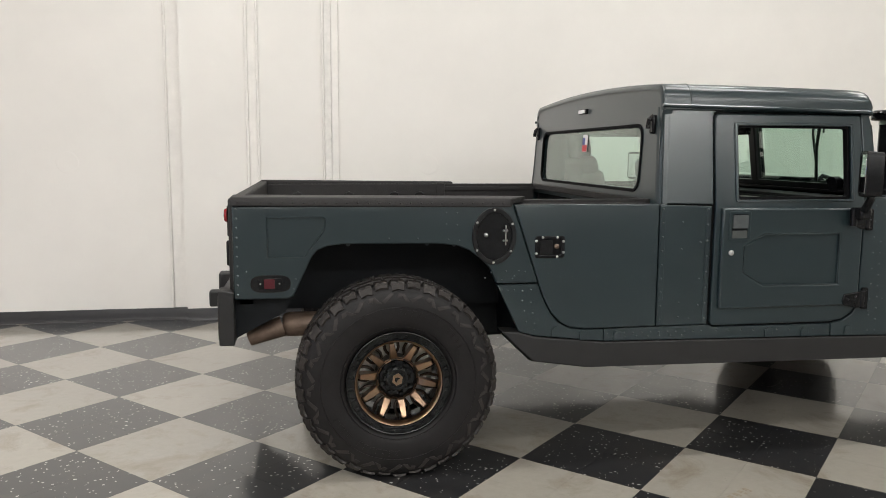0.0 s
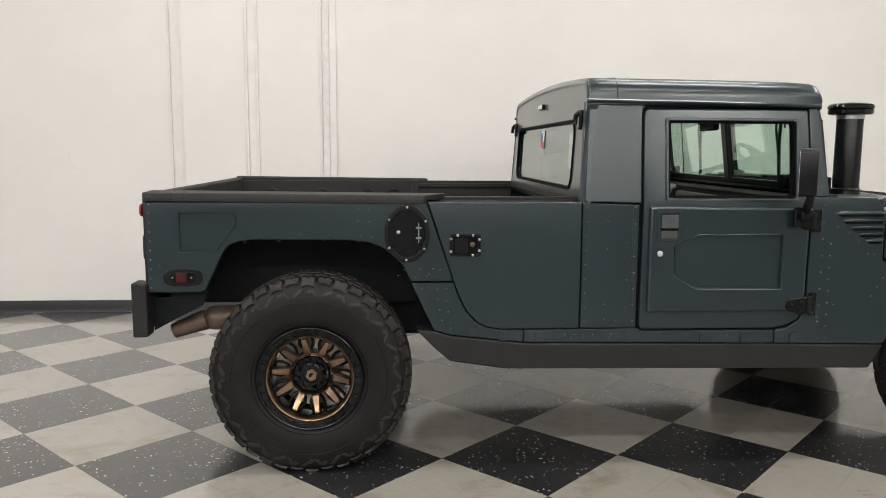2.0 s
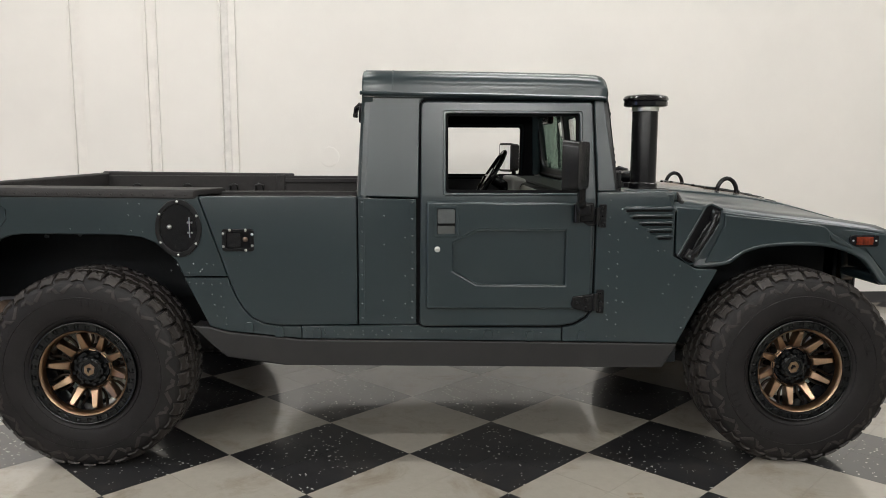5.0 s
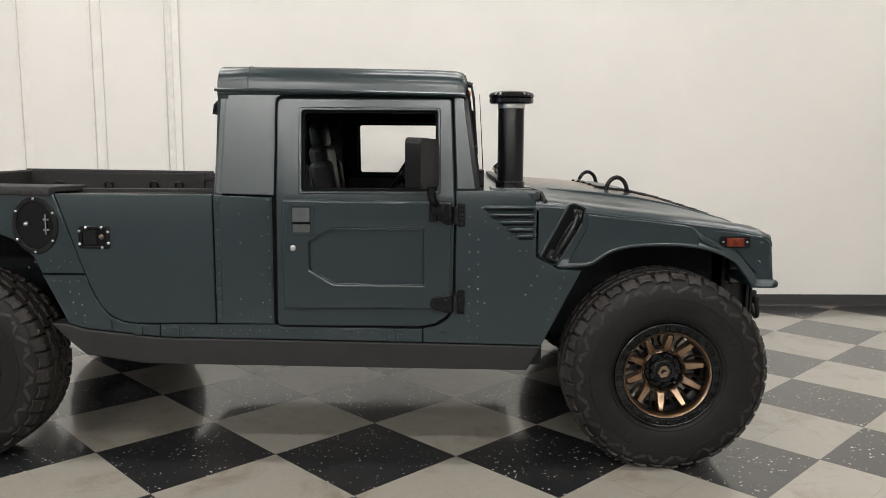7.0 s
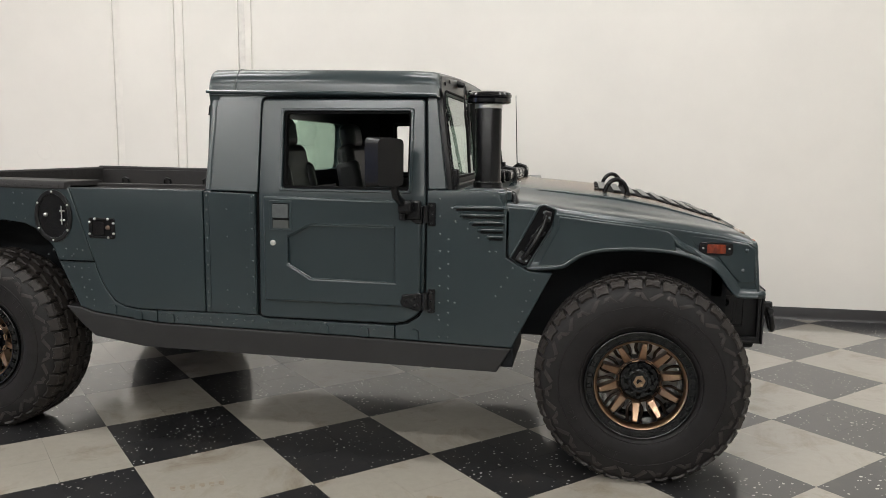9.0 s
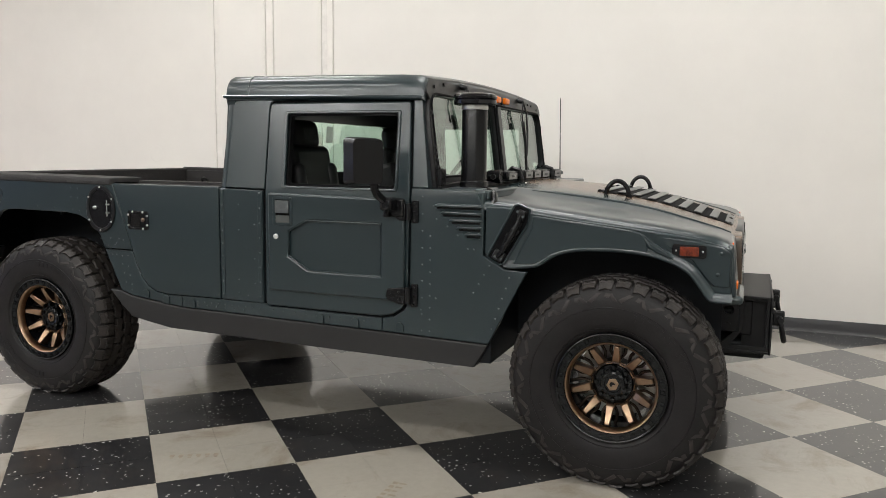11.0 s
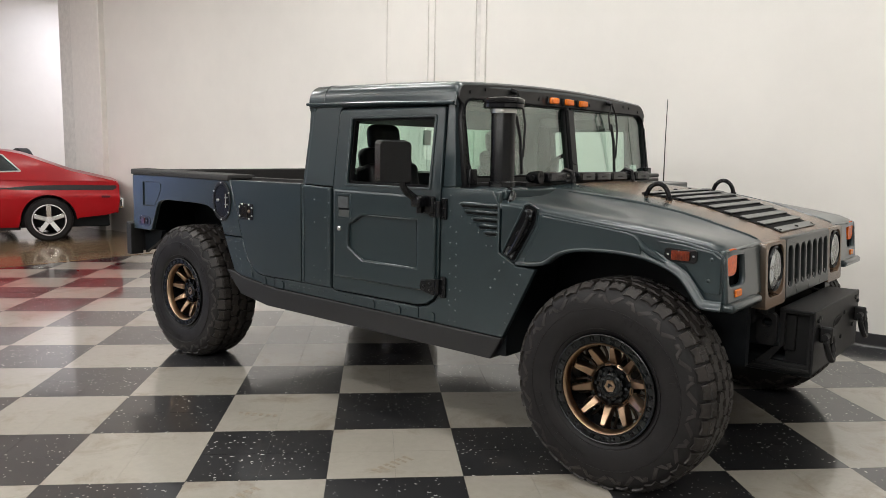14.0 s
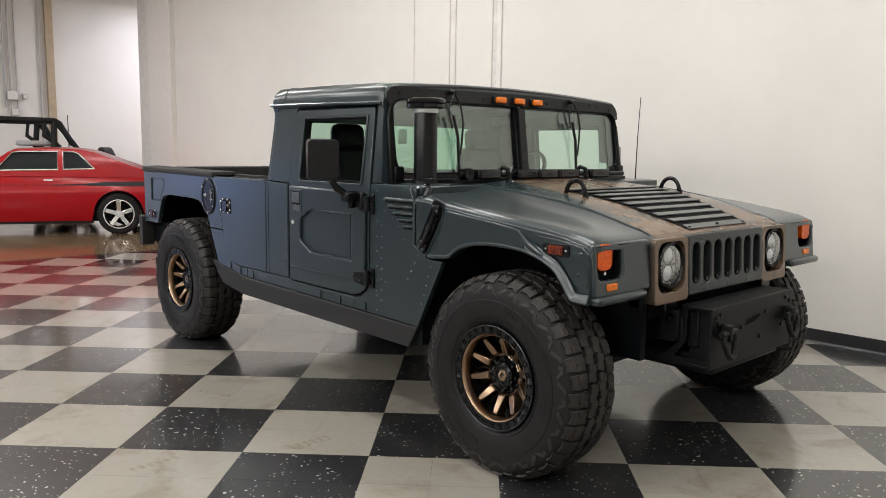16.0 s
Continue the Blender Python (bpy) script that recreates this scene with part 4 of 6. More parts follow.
for ly in (-0.175, -0.01, 0.155):
    lamp = part("roof_marker_lamp", B(ws_x(1.745) + 0.008, ws_x(1.745) + 0.022, ly - 0.048, ly + 0.048, 1.722, 1.768), BLACK, truck, bevel=0.004)
    part("lens", B(ws_x(1.745) + 0.020, ws_x(1.745) + 0.045, ly - 0.040, ly + 0.040, 1.727, 1.763), AMBER, lamp, "amber lens", bevel=0.008)
for ly in (-0.56, 0.50):
    wiper = part("wiper", rod(bmesh.new(), (2.38, ly, 1.775), (2.425, ly, 1.765), 0.018, 0.012, 12), BLACK, truck, "black windshield wiper")
    part("wiper_arm", tube(bmesh.new(), [(2.42, ly, 1.768), (2.435, ly + 0.03, 1.70), (2.44, ly + 0.05, 1.60), (2.447, ly + 0.035, 1.50), (2.452, ly + 0.02, 1.42)], 0.0065, 6), BLACK, wiper)
    part("wiper_arm", tube(bmesh.new(), [(2.42, ly, 1.768), (2.432, ly - 0.055, 1.68), (2.438, ly - 0.045, 1.60)], 0.005, 6), BLACK, wiper)
    part("wiper_blade", tube(bmesh.new(), [(2.430, ly - 0.02, 1.64), (2.440, ly + 0.01, 1.52), (2.452, ly + 0.012, 1.33)], 0.009, 6), BLACK, wiper)
for (y, z) in [(-0.93, 1.745), (-0.80, 1.765), (0.80, 1.755), (0.93, 1.735), (0.72, 1.76), (-0.30, 1.745), (0.27, 1.745)]:
    part("bolt", rod(bmesh.new(), (ws_x(z) + 0.008, y, z), (ws_x(z) + 0.016, y, z), 0.009, seg=8), BLACK, wsf)
for side in (-1, 1):
    for z in (1.34, 1.37, 1.40, 1.43, 1.46, 1.62):
        part("bolt", rod(bmesh.new(), (ws_x(z) + 0.006, side * 1.003, z), (ws_x(z) + 0.016, side * 1.003, z), 0.008, seg=8), BLACK, wsf)
for side in (-1, 1):
    part("a_pillar", plate([[(2.346, 1.27), (2.430, 1.27), (2.372, 1.69), (2.330, 1.69)]], side, -0.004, 0.05), PAINT, truck, bevel=0.006)
    part("pillar_bracket", B(2.43, 2.47, side * 0.99 - 0.03, side * 0.99 + 0.03, 1.275, 1.36), PLASTIC, truck, bevel=0.006)
st = part("windshield_sticker", across([[(0.80, 1.335), (0.89, 1.335), (0.89, 1.375), (0.80, 1.375)]], lambda z: ws_x(z) - 0.014, 0.001), STICK_W, truck, "small white inspection sticker")

# ---- hood and front ----
HX = (2.66, 2.80, 2.95, 3.10, 3.25, 3.40, 3.52, 3.62, 3.69, 3.735, 3.762)
HT = (1.280, 1.270, 1.259, 1.245, 1.225, 1.193, 1.158, 1.127, 1.106, 1.089, 1.067)
HS = (1.225, 1.213, 1.192, 1.174, 1.157, 1.141, 1.126, 1.111, 1.099, 1.083, 1.061)


def hood_profile(zt, zs):
    d = zt - zs
    return ((0.0, zt + 0.008), (0.20, zt + 0.006), (0.40, zt + 0.002), (0.52, zt - d * 0.05), (0.60, zs + d * 0.84), (0.635, zs + d * 0.70), (0.68, zs + d * 0.44), (0.76, zs + d * 0.22 + 0.001), (0.88, zs + d * 0.10 + 0.006), (1.00, zs + d * 0.05 + 0.010), (1.060, zs + 0.001), (1.084, zs - 0.022))


def hood_loft(i0, i1, sides, lift=0.0):
    """The hood's skin between two places of its profile."""
    bm = bmesh.new()
    rows = []
    for x, zt, zs in zip(HX, HT, HS):
        pr = hood_profile(zt, zs)[i0:i1 + 1]
        if len(sides) == 2:
            pts = [(-y, z) for y, z in reversed(pr)] + [(y, z) for y, z in pr[1:]]
        else:
            pts = [(sides[0] * y, z) for y, z in pr]
        rows.append([bm.verts.new((x, y, z + lift)) for y, z in pts])
    for r0, r1 in zip(rows, rows[1:]):
        for i in range(len(r0) - 1):
            bm.faces.new((r0[i], r0[i + 1], r1[i + 1], r1[i]))
    r = bmesh.ops.extrude_face_region(bm, geom=bm.faces[:])
    for v in r["geom"]:
        if isinstance(v, bmesh.types.BMVert):
            v.co.z -= 0.018
    return bm


hood = part("hood", hood_loft(0, 4, (-1, 1)), CAMO, truck, "hood in worn tan and grey camouflage squares", sharp=50)


for side in (-1, 1):
    part("hood_edge", tube(bmesh.new(), [(x, side * (0.612 + (3.74 - x) * 0.02), float(np.interp(x, HX, HS)) + 0.79 * float(np.interp(x, HX, np.array(HT) - np.array(HS))) - 0.005) for x in (3.735, 3.69, 3.6, 3.5, 3.4, 3.25, 3.1, 2.95, 2.8)], [0.010, 0.011, 0.011, 0.011, 0.011, 0.010, 0.009, 0.007, 0.004], 10), PAINT, hood)


def hood_z(x, y):
    zt, zs = np.interp(x, HX, HT), np.interp(x, HX, HS)
    pr = hood_profile(zt, zs)
    return float(np.interp(abs(y), [p[0] for p in pr], [p[1] for p in pr]))


def set_in(bm, y0=1.0):
    """Draws the fender's side in towards its front, where the flare stands proud of it."""
    for v in bm.verts:
        if abs(v.co.y) > y0:
            f = min(max((v.co.x - 3.40) / 0.11, 0.0), 1.0)
            v.co.y -= math.copysign(0.020 * f * f * (3 - 2 * f) * min((abs(v.co.y) - y0) / 0.05, 1.0), v.co.y)
    return bm


FLARE = ((0.046, -0.006), (0.036, 0.002), (0.027, 0.004), (0.018, 0.007), (0.011, 0.0105), (0.006, 0.0135), (0.001, 0.0155), (-0.005, 0.0155), (-0.010, 0.0125), (-0.012, 0.006), (-0.012, -0.03))


def flare(lip, side, base):
    """A flared lip swept along the wheel arch."""
    bm = bmesh.new()
    rows = []
    n = len(lip)
    for i, (x, z) in enumerate(lip):
        tx, tz = lip[min(i + 1, n - 1)][0] - lip[max(i - 1, 0)][0], lip[min(i + 1, n - 1)][1] - lip[max(i - 1, 0)][1]
        ln = math.hypot(tx, tz)
        nx, nz = -tz / ln, tx / ln
        w = 0.55 if i == 0 else 1.0 - 0.30 * min(max((x - 3.42) / 0.12, 0.0), 1.0)
        rows.append([bm.verts.new((x + nx * d * w, side * (base + y * w), z + nz * d * w)) for d, y in FLARE])
    for r0, r1 in zip(rows, rows[1:]):
        for i in range(len(FLARE) - 1):
            bm.faces.new((r0[i], r0[i + 1], r1[i + 1], r1[i]))
    bm.faces.new(rows[0])
    bm.faces.new(rows[-1][::-1])
    return bm


FENDER = [(2.712, 1.200), (2.712, 0.985), (2.80, 0.930), (2.94, 0.944), (2.980, 0.968), (3.035, 1.002), (3.12, 1.024), (3.24, 1.033), (3.34, 1.032), (3.43, 1.023), (3.51, 1.000), (3.585, 0.962), (3.632, 0.910), (3.672, 0.856), (3.69, 0.846), (3.762, 0.846), (3.758, 1.055),
          (3.735, 1.070), (3.62, 1.096), (3.40, 1.125), (3.10, 1.156), (2.92, 1.178), (2.80, 1.196)]
for side in (-1, 1):
    fender = part("fender", set_in(hood_loft(4, 11, (side,)), 0.95), PAINT, truck, sharp=55)
    part("fender_side", set_in(plate([FENDER], side, -0.004, 0.022)), PAINT, fender, bevel=0.005)
    lip = [(2.80, 0.932), (2.94, 0.946), (2.985, 0.972), (3.035, 1.004), (3.12, 1.027), (3.24, 1.036), (3.34, 1.035), (3.43, 1.026), (3.51, 1.003), (3.588, 0.964), (3.635, 0.912), (3.675, 0.858), (3.70, 0.848), (3.765, 0.848)]
    fine = []
    for k in range(len(lip) - 1):
        p0, p1, p2, p3 = (Vector(lip[min(max(k + d, 0), len(lip) - 1)]) for d in (-1, 0, 1, 2))
        for u in (0, 0.25, 0.5, 0.75):
            fine.append(tuple(0.5 * ((2 * p1) + (p2 - p0) * u + (2 * p0 - 5 * p1 + 4 * p2 - p3) * u * u + (3 * p1 - p0 - 3 * p2 + p3) * u ** 3)))
    part("flare_lip", flare(fine + [lip[-1]], side, 1.082), PAINT, fender, sharp=60)
    panel = [(2.930, 1.166), (3.08, 1.150), (3.22, 1.136), (3.36, 1.120), (3.395, 1.112), (3.415, 1.094), (3.428, 1.030), (3.34, 1.036), (3.24, 1.037), (3.12, 1.028), (3.035, 1.006), (2.980, 0.972), (2.94, 0.950), (2.845, 0.945), (2.93, 1.115)]
    part("pressed_panel", plate([panel], side, 0.006, 0.012), PAINT, fender, bevel=0.005)
    part("crease", tube(bmesh.new(), [(x, side * 1.085, z) for x, z in ((3.40, 1.105), (3.435, 1.062), (3.475, 1.040), (3.53, 1.012))], [0.004, 0.016, 0.016, 0.006], 10), PAINT, fender)
    # raised pad that carries the marker
    part("marker_pad", set_in(plate([[(3.47, 1.100), (3.50, 1.060), (3.60, 1.010), (3.665, 0.93), (3.69, 0.905), (3.755, 0.905), (3.752, 1.045), (3.72, 1.068), (3.60, 1.088)]], side, 0.002, 0.01)), PAINT, fender, bevel=0.006)
    mk = part("side_marker_lamp", plate([rrect(3.522, 3.658, 1.018, 1.072, 0.012, 3)], side, -0.010, 0.012), GLOSSBLACK, truck, "dark side marker lamp with an orange lens", bevel=0.004)
    part("lens", plate([rrect(3.553, 3.629, 1.026, 1.064, 0.004, 2)], side, -0.003, 0.01), MARKER_LENS, mk, "dark orange ribbed lens", bevel=0.005)
    for k in range(6):
        part("lens_rib", plate([rrect(3.556 + k * 0.0122, 3.562 + k * 0.0122, 1.028, 1.062, 0.002, 1)], side, -0.0005, 0.004), MARKER_LENS, mk, bevel=0.0015)
    studs("bolt", domes([], [(3.538, 1.046), (3.644, 1.046)], side, 0.005, 0.003, 1.0805), STEEL, mk)
    studs("bolt", domes([], [(3.715, 1.040), (3.705, 0.955)], side, 0.010, 0.004, 1.072), PAINT, fender)
    # rubber hood latch in its slanted recess
    rec = [(2.845, 1.206), (2.868, 1.214), (2.918, 1.192), (2.905, 1.120), (2.800, 0.942), (2.775, 0.938), (2.724, 0.975)]
    part("latch_recess", plate([rec], side, -0.0015, 0.004), GAP, fender)
    part("recess_lip", tube(bmesh.new(), [(x, side * 1.088, z) for x, z in rec + rec[:1]], 0.0055, 8), PAINT, fender)
    la = part("hood_latch", plate([[(2.838, 1.110), (2.862, 1.142), (2.888, 1.130), (2.858, 1.068), (2.806, 0.990), (2.780, 1.000), (2.808, 1.062)]], side, 0.014, 0.020), PLASTIC, truck, "black rubber hood latch", bevel=0.006)
    part("latch_hook", plate([[(2.862, 1.150), (2.872, 1.192), (2.902, 1.182), (2.892, 1.138)]], side, 0.022, 0.024), BLACK, la, bevel=0.005)
    part("latch_foot", plate([[(2.745, 0.972), (2.792, 0.950), (2.815, 0.988), (2.768, 1.012)]], side, 0.020, 0.026), BLACK, la, bevel=0.006)
    part("latch_bar", plate([[(2.806, 1.060), (2.872, 1.078), (2.880, 1.100), (2.818, 1.086)]], side, 0.025, 0.02), PLASTIC, la, bevel=0.004)
    part("latch_strap", tube(bmesh.new(), [(2.884, side * 1.108, 1.168), (2.866, side * 1.112, 1.118), (2.838, side * 1.114, 1.064), (2.800, side * 1.112, 1.002), (2.776, side * 1.108, 0.976)], [0.010, 0.012, 0.013, 0.012, 0.010], 8), PLASTIC, la)
    for bx, bz in ((2.868, 1.182), (2.892, 1.160), (2.768, 0.978), (2.796, 0.968)):
        part("latch_bolt", rod(bmesh.new(), (bx, side * 1.108, bz), (bx, side * 1.117, bz), 0.006, seg=8), DULLSTEEL, la)
    # front face of the fender
    s0, s1 = (side * 0.655, side * 1.058) if side > 0 else (side * 1.058, side * 0.655)
    yc = side * 0.912
    pocket = rrect(yc - 0.086 + side * 0.030, yc + 0.086 + side * 0.030, 0.930, 1.068, 0.034, 5)
    face = part("fender_front", across([[(s0, 0.862), (s1, 0.862), (s1, 1.060), (s1 - 0.012 * (side > 0), 1.078), (s0 + 0.012 * (side < 0), 1.078), (s0, 1.060)], pocket], lambda z: 3.735 + (1.07 - z) * 0.10, 0.026), PAINT, truck, bevel=0.012, seg=3)
    part("signal_recess", across([rrect(yc - 0.112, yc + 0.112, 0.915, 1.072, 0.03, 4)], lambda z: 3.686, 0.006), PAINT, face)
    sl = part("turn_signal", across([rrect(yc - 0.050 + side * 0.058, yc + 0.050 + side * 0.058, 0.970, 1.078, 0.030, 5)], lambda z: 3.690, 0.070), ORANGE, truck, "orange ribbed turn signal lens", bevel=0.024, seg=4)
    part("lens_screw", rod(bmesh.new(), (3.70, yc + side * 0.02, 0.951), (3.735, yc + side * 0.02, 0.951), 0.008, seg=10), CHROME, sl)
    part("reflector", B(3.765, 3.785, yc + side * 0.03 - 0.035, yc + side * 0.03 + 0.035, 0.885, 0.915), AMBER, face, "small amber reflector", bevel=0.005)
    b2 = bmesh.new()
    box(b2, 3.68, 3.808, min(s0, s1) + (0.0 if side < 0 else 0.06), max(s0, s1) - (0.06 if side < 0 else 0.0) + 0.012 * (side > 0), 0.832, 0.870)
    part("fender_lip", b2, PAINT, fender, bevel=0.017, seg=3)
    # headlamp pod
    yp = side * 0.508
    pod_out = rrect(yp - 0.138, yp + 0.138, 0.785, 1.075, 0.02, 3)
    hole = rrect(yp - 0.112, yp + 0.112, 0.832, 1.058, 0.055, 6)
    pod = part("headlamp_pod", across([pod_out, hole], lambda z: 3.72 + (1.08 - z) * 0.05, 0.065), CAMO, truck, "tan-painted headlamp surround", bevel=0.008)
    part("pod_bowl", across([hole], lambda z: 3.728, 0.006), GAP, pod)
    hl = part("headlamp", lathe(bmesh.new(), ((3.735, 0.100), (3.785, 0.104), (3.794, 0.098), (3.780, 0.089), (3.755, 0.086), (3.745, 0.05)), (0, yp, 0.952), "x", 36), PLASTIC, truck, "round projector headlamp in a black ring")
    part("reflector", lathe(bmesh.new(), ((3.752, 0.086), (3.758, 0.082), (3.758, 0.0005)), (0, yp, 0.952), "x", 32), LAMP, hl)
    for zz, rr in ((0.992, 0.036), (0.914, 0.036)):
        part("projector", lathe(bmesh.new(), ((3.752, rr), (3.768, rr), (3.772, rr * 0.85), (3.780, rr * 0.55), (3.783, 0.0005)), (0, yp, zz), "x", 20), LAMP, hl)
        part("projector_rim", lathe(bmesh.new(), ((3.753, rr + 0.006), (3.770, rr + 0.006), (3.770, rr), (3.753, rr)), (0, yp, zz), "x", 20, True), PLASTIC, hl)
    part("divider", B(3.752, 3.770, yp - 0.078, yp + 0.078, 0.947, 0.957), PLASTIC, hl, bevel=0.002)
    part("lens", lathe(bmesh.new(), ((3.784, 0.089), (3.794, 0.07), (3.800, 0.04), (3.802, 0.0005)), (0, yp, 0.952), "x", 32), CLEAR, hl, "clear lens").visible_shadow = False
    part("hood_hinge", B(3.70, 3.775, side * 0.47 - 0.05, side * 0.47 + 0.05, 0.745, 0.785), BLACK, truck, bevel=0.006)

# grille between the pods
slots = []
for k in range(7):
    cy = -0.300 + k * 0.100
    slots.append(rrect(cy - 0.0345, cy + 0.0345, 0.848, 1.040, 0.034, 5))
g_out = [(-0.368, 0.800), (0.368, 0.800), (0.368, 1.068), (0.353, 1.078), (-0.353, 1.078), (-0.368, 1.068)]
grille = part("grille", across([g_out] + slots, lambda z: 3.732 + (1.08 - z) * 0.05, 0.055), GRILLE, truck, "dark grey-green seven-slot grille", bevel=0.006)
part("radiator", B(3.65, 3.70, -0.62, 0.62, 0.76, 1.05), GAP, truck)
for k in range(7):
    cy = -0.300 + k * 0.100
    part("bolt", rod(bmesh.new(), (3.755, cy, 0.865), (3.795, cy, 0.865), 0.010, seg=8), BLACK, grille)
for y in (-0.20, 0.0, 0.20):
    part("bolt", rod(bmesh.new(), (3.79, y, 0.818), (3.802, y, 0.818), 0.011, seg=10), GREY_PAINT, grille)
# louvred vent on the hood
def vent_half(x):
    return 0.415 - (x - 3.10) * 0.20


bm = bmesh.new()
rows = []
for k in range(9):
    x = 3.095 + k * 0.0785
    h = vent_half(x)
    rows.append([bm.verts.new((x, y, hood_z(x, y) + 0.003)) for y in (-h, -h * 0.5, 0, h * 0.5, h)])
for r0, r1 in zip(rows, rows[1:]):
    for i in range(4):
        bm.faces.new((r0[i], r0[i + 1], r1[i + 1], r1[i]))
r = bmesh.ops.extrude_face_region(bm, geom=bm.faces[:])
for v in r["geom"]:
    if isinstance(v, bmesh.types.BMVert):
        v.co.z -= 0.01
vent = part("hood_vent", bm, GAP, truck, "black hood vent with grey cross slats")
for k in range(9):
    x = 3.105 + k * 0.0745
    h = vent_half(x) - 0.012
    bm = bmesh.new()
    z0 = hood_z(x, 0) - 0.004
    dz = hood_z(x + 0.045, 0) - hood_z(x, 0)
    box(bm, x, x + 0.038, -h, h, z0 + 0.006, z0 + 0.011)
    for v in bm.verts:
        v.co.z += dz * (v.co.x - x) / 0.045 + (0.002 if v.co.x > x + 0.015 else 0.0)
    part("slat", bm, GREY_PAINT, vent, bevel=0.002)
for x, n in ((3.092, 5), (3.722, 3)):
    h = vent_half(x) - 0.03
    for k in range(n):
        y = -h + 2 * h * k / (n - 1)
        part("bolt", lathe(bmesh.new(), ((0.0, 0.011), (0.007, 0.011), (0.011, 0.006), (0.0112, 0.0005)), (x, y, hood_z(x, y)), "z", 10), PLASTIC, vent)
for side in (-1, 1):
    pts = []
    for k in range(15):
        a = math.pi * (k - 1.0) / 12
        d = 0.058 * math.cos(a)
        pts.append((3.190 + d, side * 0.440 + d * 0.12, 1.222 + max(0.083 * math.sin(a), -0.012)))
    part("lift_ring", tube(bmesh.new(), pts, 0.0115, 10), PLASTIC, truck, "black steel lifting ring")
    for d in (-0.058, 0.058):
        part("ring_foot", rod(bmesh.new(), (3.190 + d, side * 0.440 + d * 0.12, 1.20), (3.190 + d, side * 0.440 + d * 0.12, 1.240), 0.016, seg=12), PLASTIC, truck)
# cowl top under the windshield
part("cowl_top", B(2.36, 2.72, -1.06, 1.06, 1.225, 1.268), PAINT, truck, bevel=0.008)
part("cowl_lip", B(2.40, 2.47, -1.02, 1.02, 1.262, 1.292), BLACK, truck, bevel=0.006)
# light bar of black pods in front of the glass
bar = part("light_bar", tube(bmesh.new(), [(2.615, y, 1.318 - 0.004 * (y + 0.6)) for y in (-0.70, -0.3, 0.1, 0.5, 0.80)], 0.014, 8), BLACK, truck, "black lamp bar below the windshield")
part("spot_lamp", lathe(bmesh.new(), ((2.56, 0.016), (2.575, 0.028), (2.63, 0.034), (2.645, 0.034), (2.646, 0.029), (2.638, 0.0005)), (0, -0.650, 1.320), "x", 20), PLASTIC, bar)
for y0, y1 in ((-0.60, -0.42), (-0.28, -0.11), (-0.105, 0.075), (0.08, 0.28), (0.39, 0.585)):
    y, w, z = (y0 + y1) / 2, (y1 - y0) / 2, 1.319 - 0.004 * (y0 + 0.6)
    part("lamp_pod", B(2.60, 2.664, y - w, y + w, z - 0.026, z + 0.026), PLASTIC, bar, bevel=0.009)
    part("lamp_face", B(2.663, 2.667, y - w * 0.82, y + w * 0.82, z - 0.018, z + 0.018), GLOSSBLACK, bar, bevel=0.003)
    part("lamp_badge", B(2.6665, 2.668, y - w * 0.3, y + w * 0.3, z - 0.005, z + 0.004), ROCKER, bar)
for y in (-0.37, 0.335):
    part("bar_bracket", tube(bmesh.new(), [(2.66, y, 1.272), (2.672, y, 1.30), (2.66, y, 1.345), (2.62, y, 1.356), (2.59, y, 1.33)], 0.014, 6), BLACK, bar)
    part("bracket_bolt", lathe(bmesh.new(), ((0, 0.012), (0.008, 0.012), (0.009, 0.0005)), (2.69, y, 1.276), "z", 10), CHROME, bar)
part("bar_rail", B(2.56, 2.60, -0.72, 0.86, 1.272, 1.294), BLACK, bar, bevel=0.004)
ant = part("antenna", tube(bmesh.new(), [(2.55, 1.05, 1.22), (2.545, 1.06, 1.35), (2.535, 1.08, 1.55), (2.52, 1.12, 1.83)], [0.005, 0.004, 0.003, 0.0025], 6), PLASTIC, truck, "thin black whip antenna")
part("antenna_base", lathe(bmesh.new(), ((1.225, 0.03), (1.25, 0.022), (1.27, 0.01)), (2.55, 1.05, 0), "z", 12), PLASTIC, ant)
# snorkel
SX, SY = 2.595, -0.925
sn = part("snorkel", lathe(bmesh.new(), ((1.20, 0.075), (1.262, 0.074), (1.268, 0.068), (1.275, 0.066), (1.30, 0.0665), (1.306, 0.060), (1.645, 0.0595), (1.66, 0.055)), (SX, SY, 0), "z", 32), PLASTIC, truck, "black upright intake snorkel with a mushroom cap", sharp=30)
part("snorkel_collar", lathe(bmesh.new(), ((1.634, 0.062), (1.645, 0.063), (1.652, 0.062)), (SX, SY, 0), "z", 32), STEEL, sn, "bright clamp band")
part("snorkel_cap", lathe(bmesh.new(), ((1.652, 0.060), (1.656, 0.094), (1.660, 0.100), (1.676, 0.1005), (1.680, 0.097), (1.684, 0.102), (1.692, 0.1035), (1.702, 0.098), (1.708, 0.085), (1.710, 0.03), (1.714, 0.012), (1.714, 0.0005)), (SX, SY, 0), "z", 40), GLOSSBLACK, sn, sharp=30)
part("snorkel_base", B(2.50, 2.69, -1.02, -0.83, 1.258, 1.276), PAINT, sn, bevel=0.01)
part("snorkel_duct", tube(bmesh.new(), [(2.62, -0.95, 1.255), (2.68, -0.985, 1.256), (2.725, -1.02, 1.245), (2.738, -1.05, 1.215), (2.738, -1.06, 1.18)], [0.026, 0.024, 0.020, 0.018, 0.016], 10), PLASTIC, sn)
part("air_box", B(2.48, 2.702, -1.082, -0.80, 1.20, 1.266), PAINT, truck, bevel=0.012)
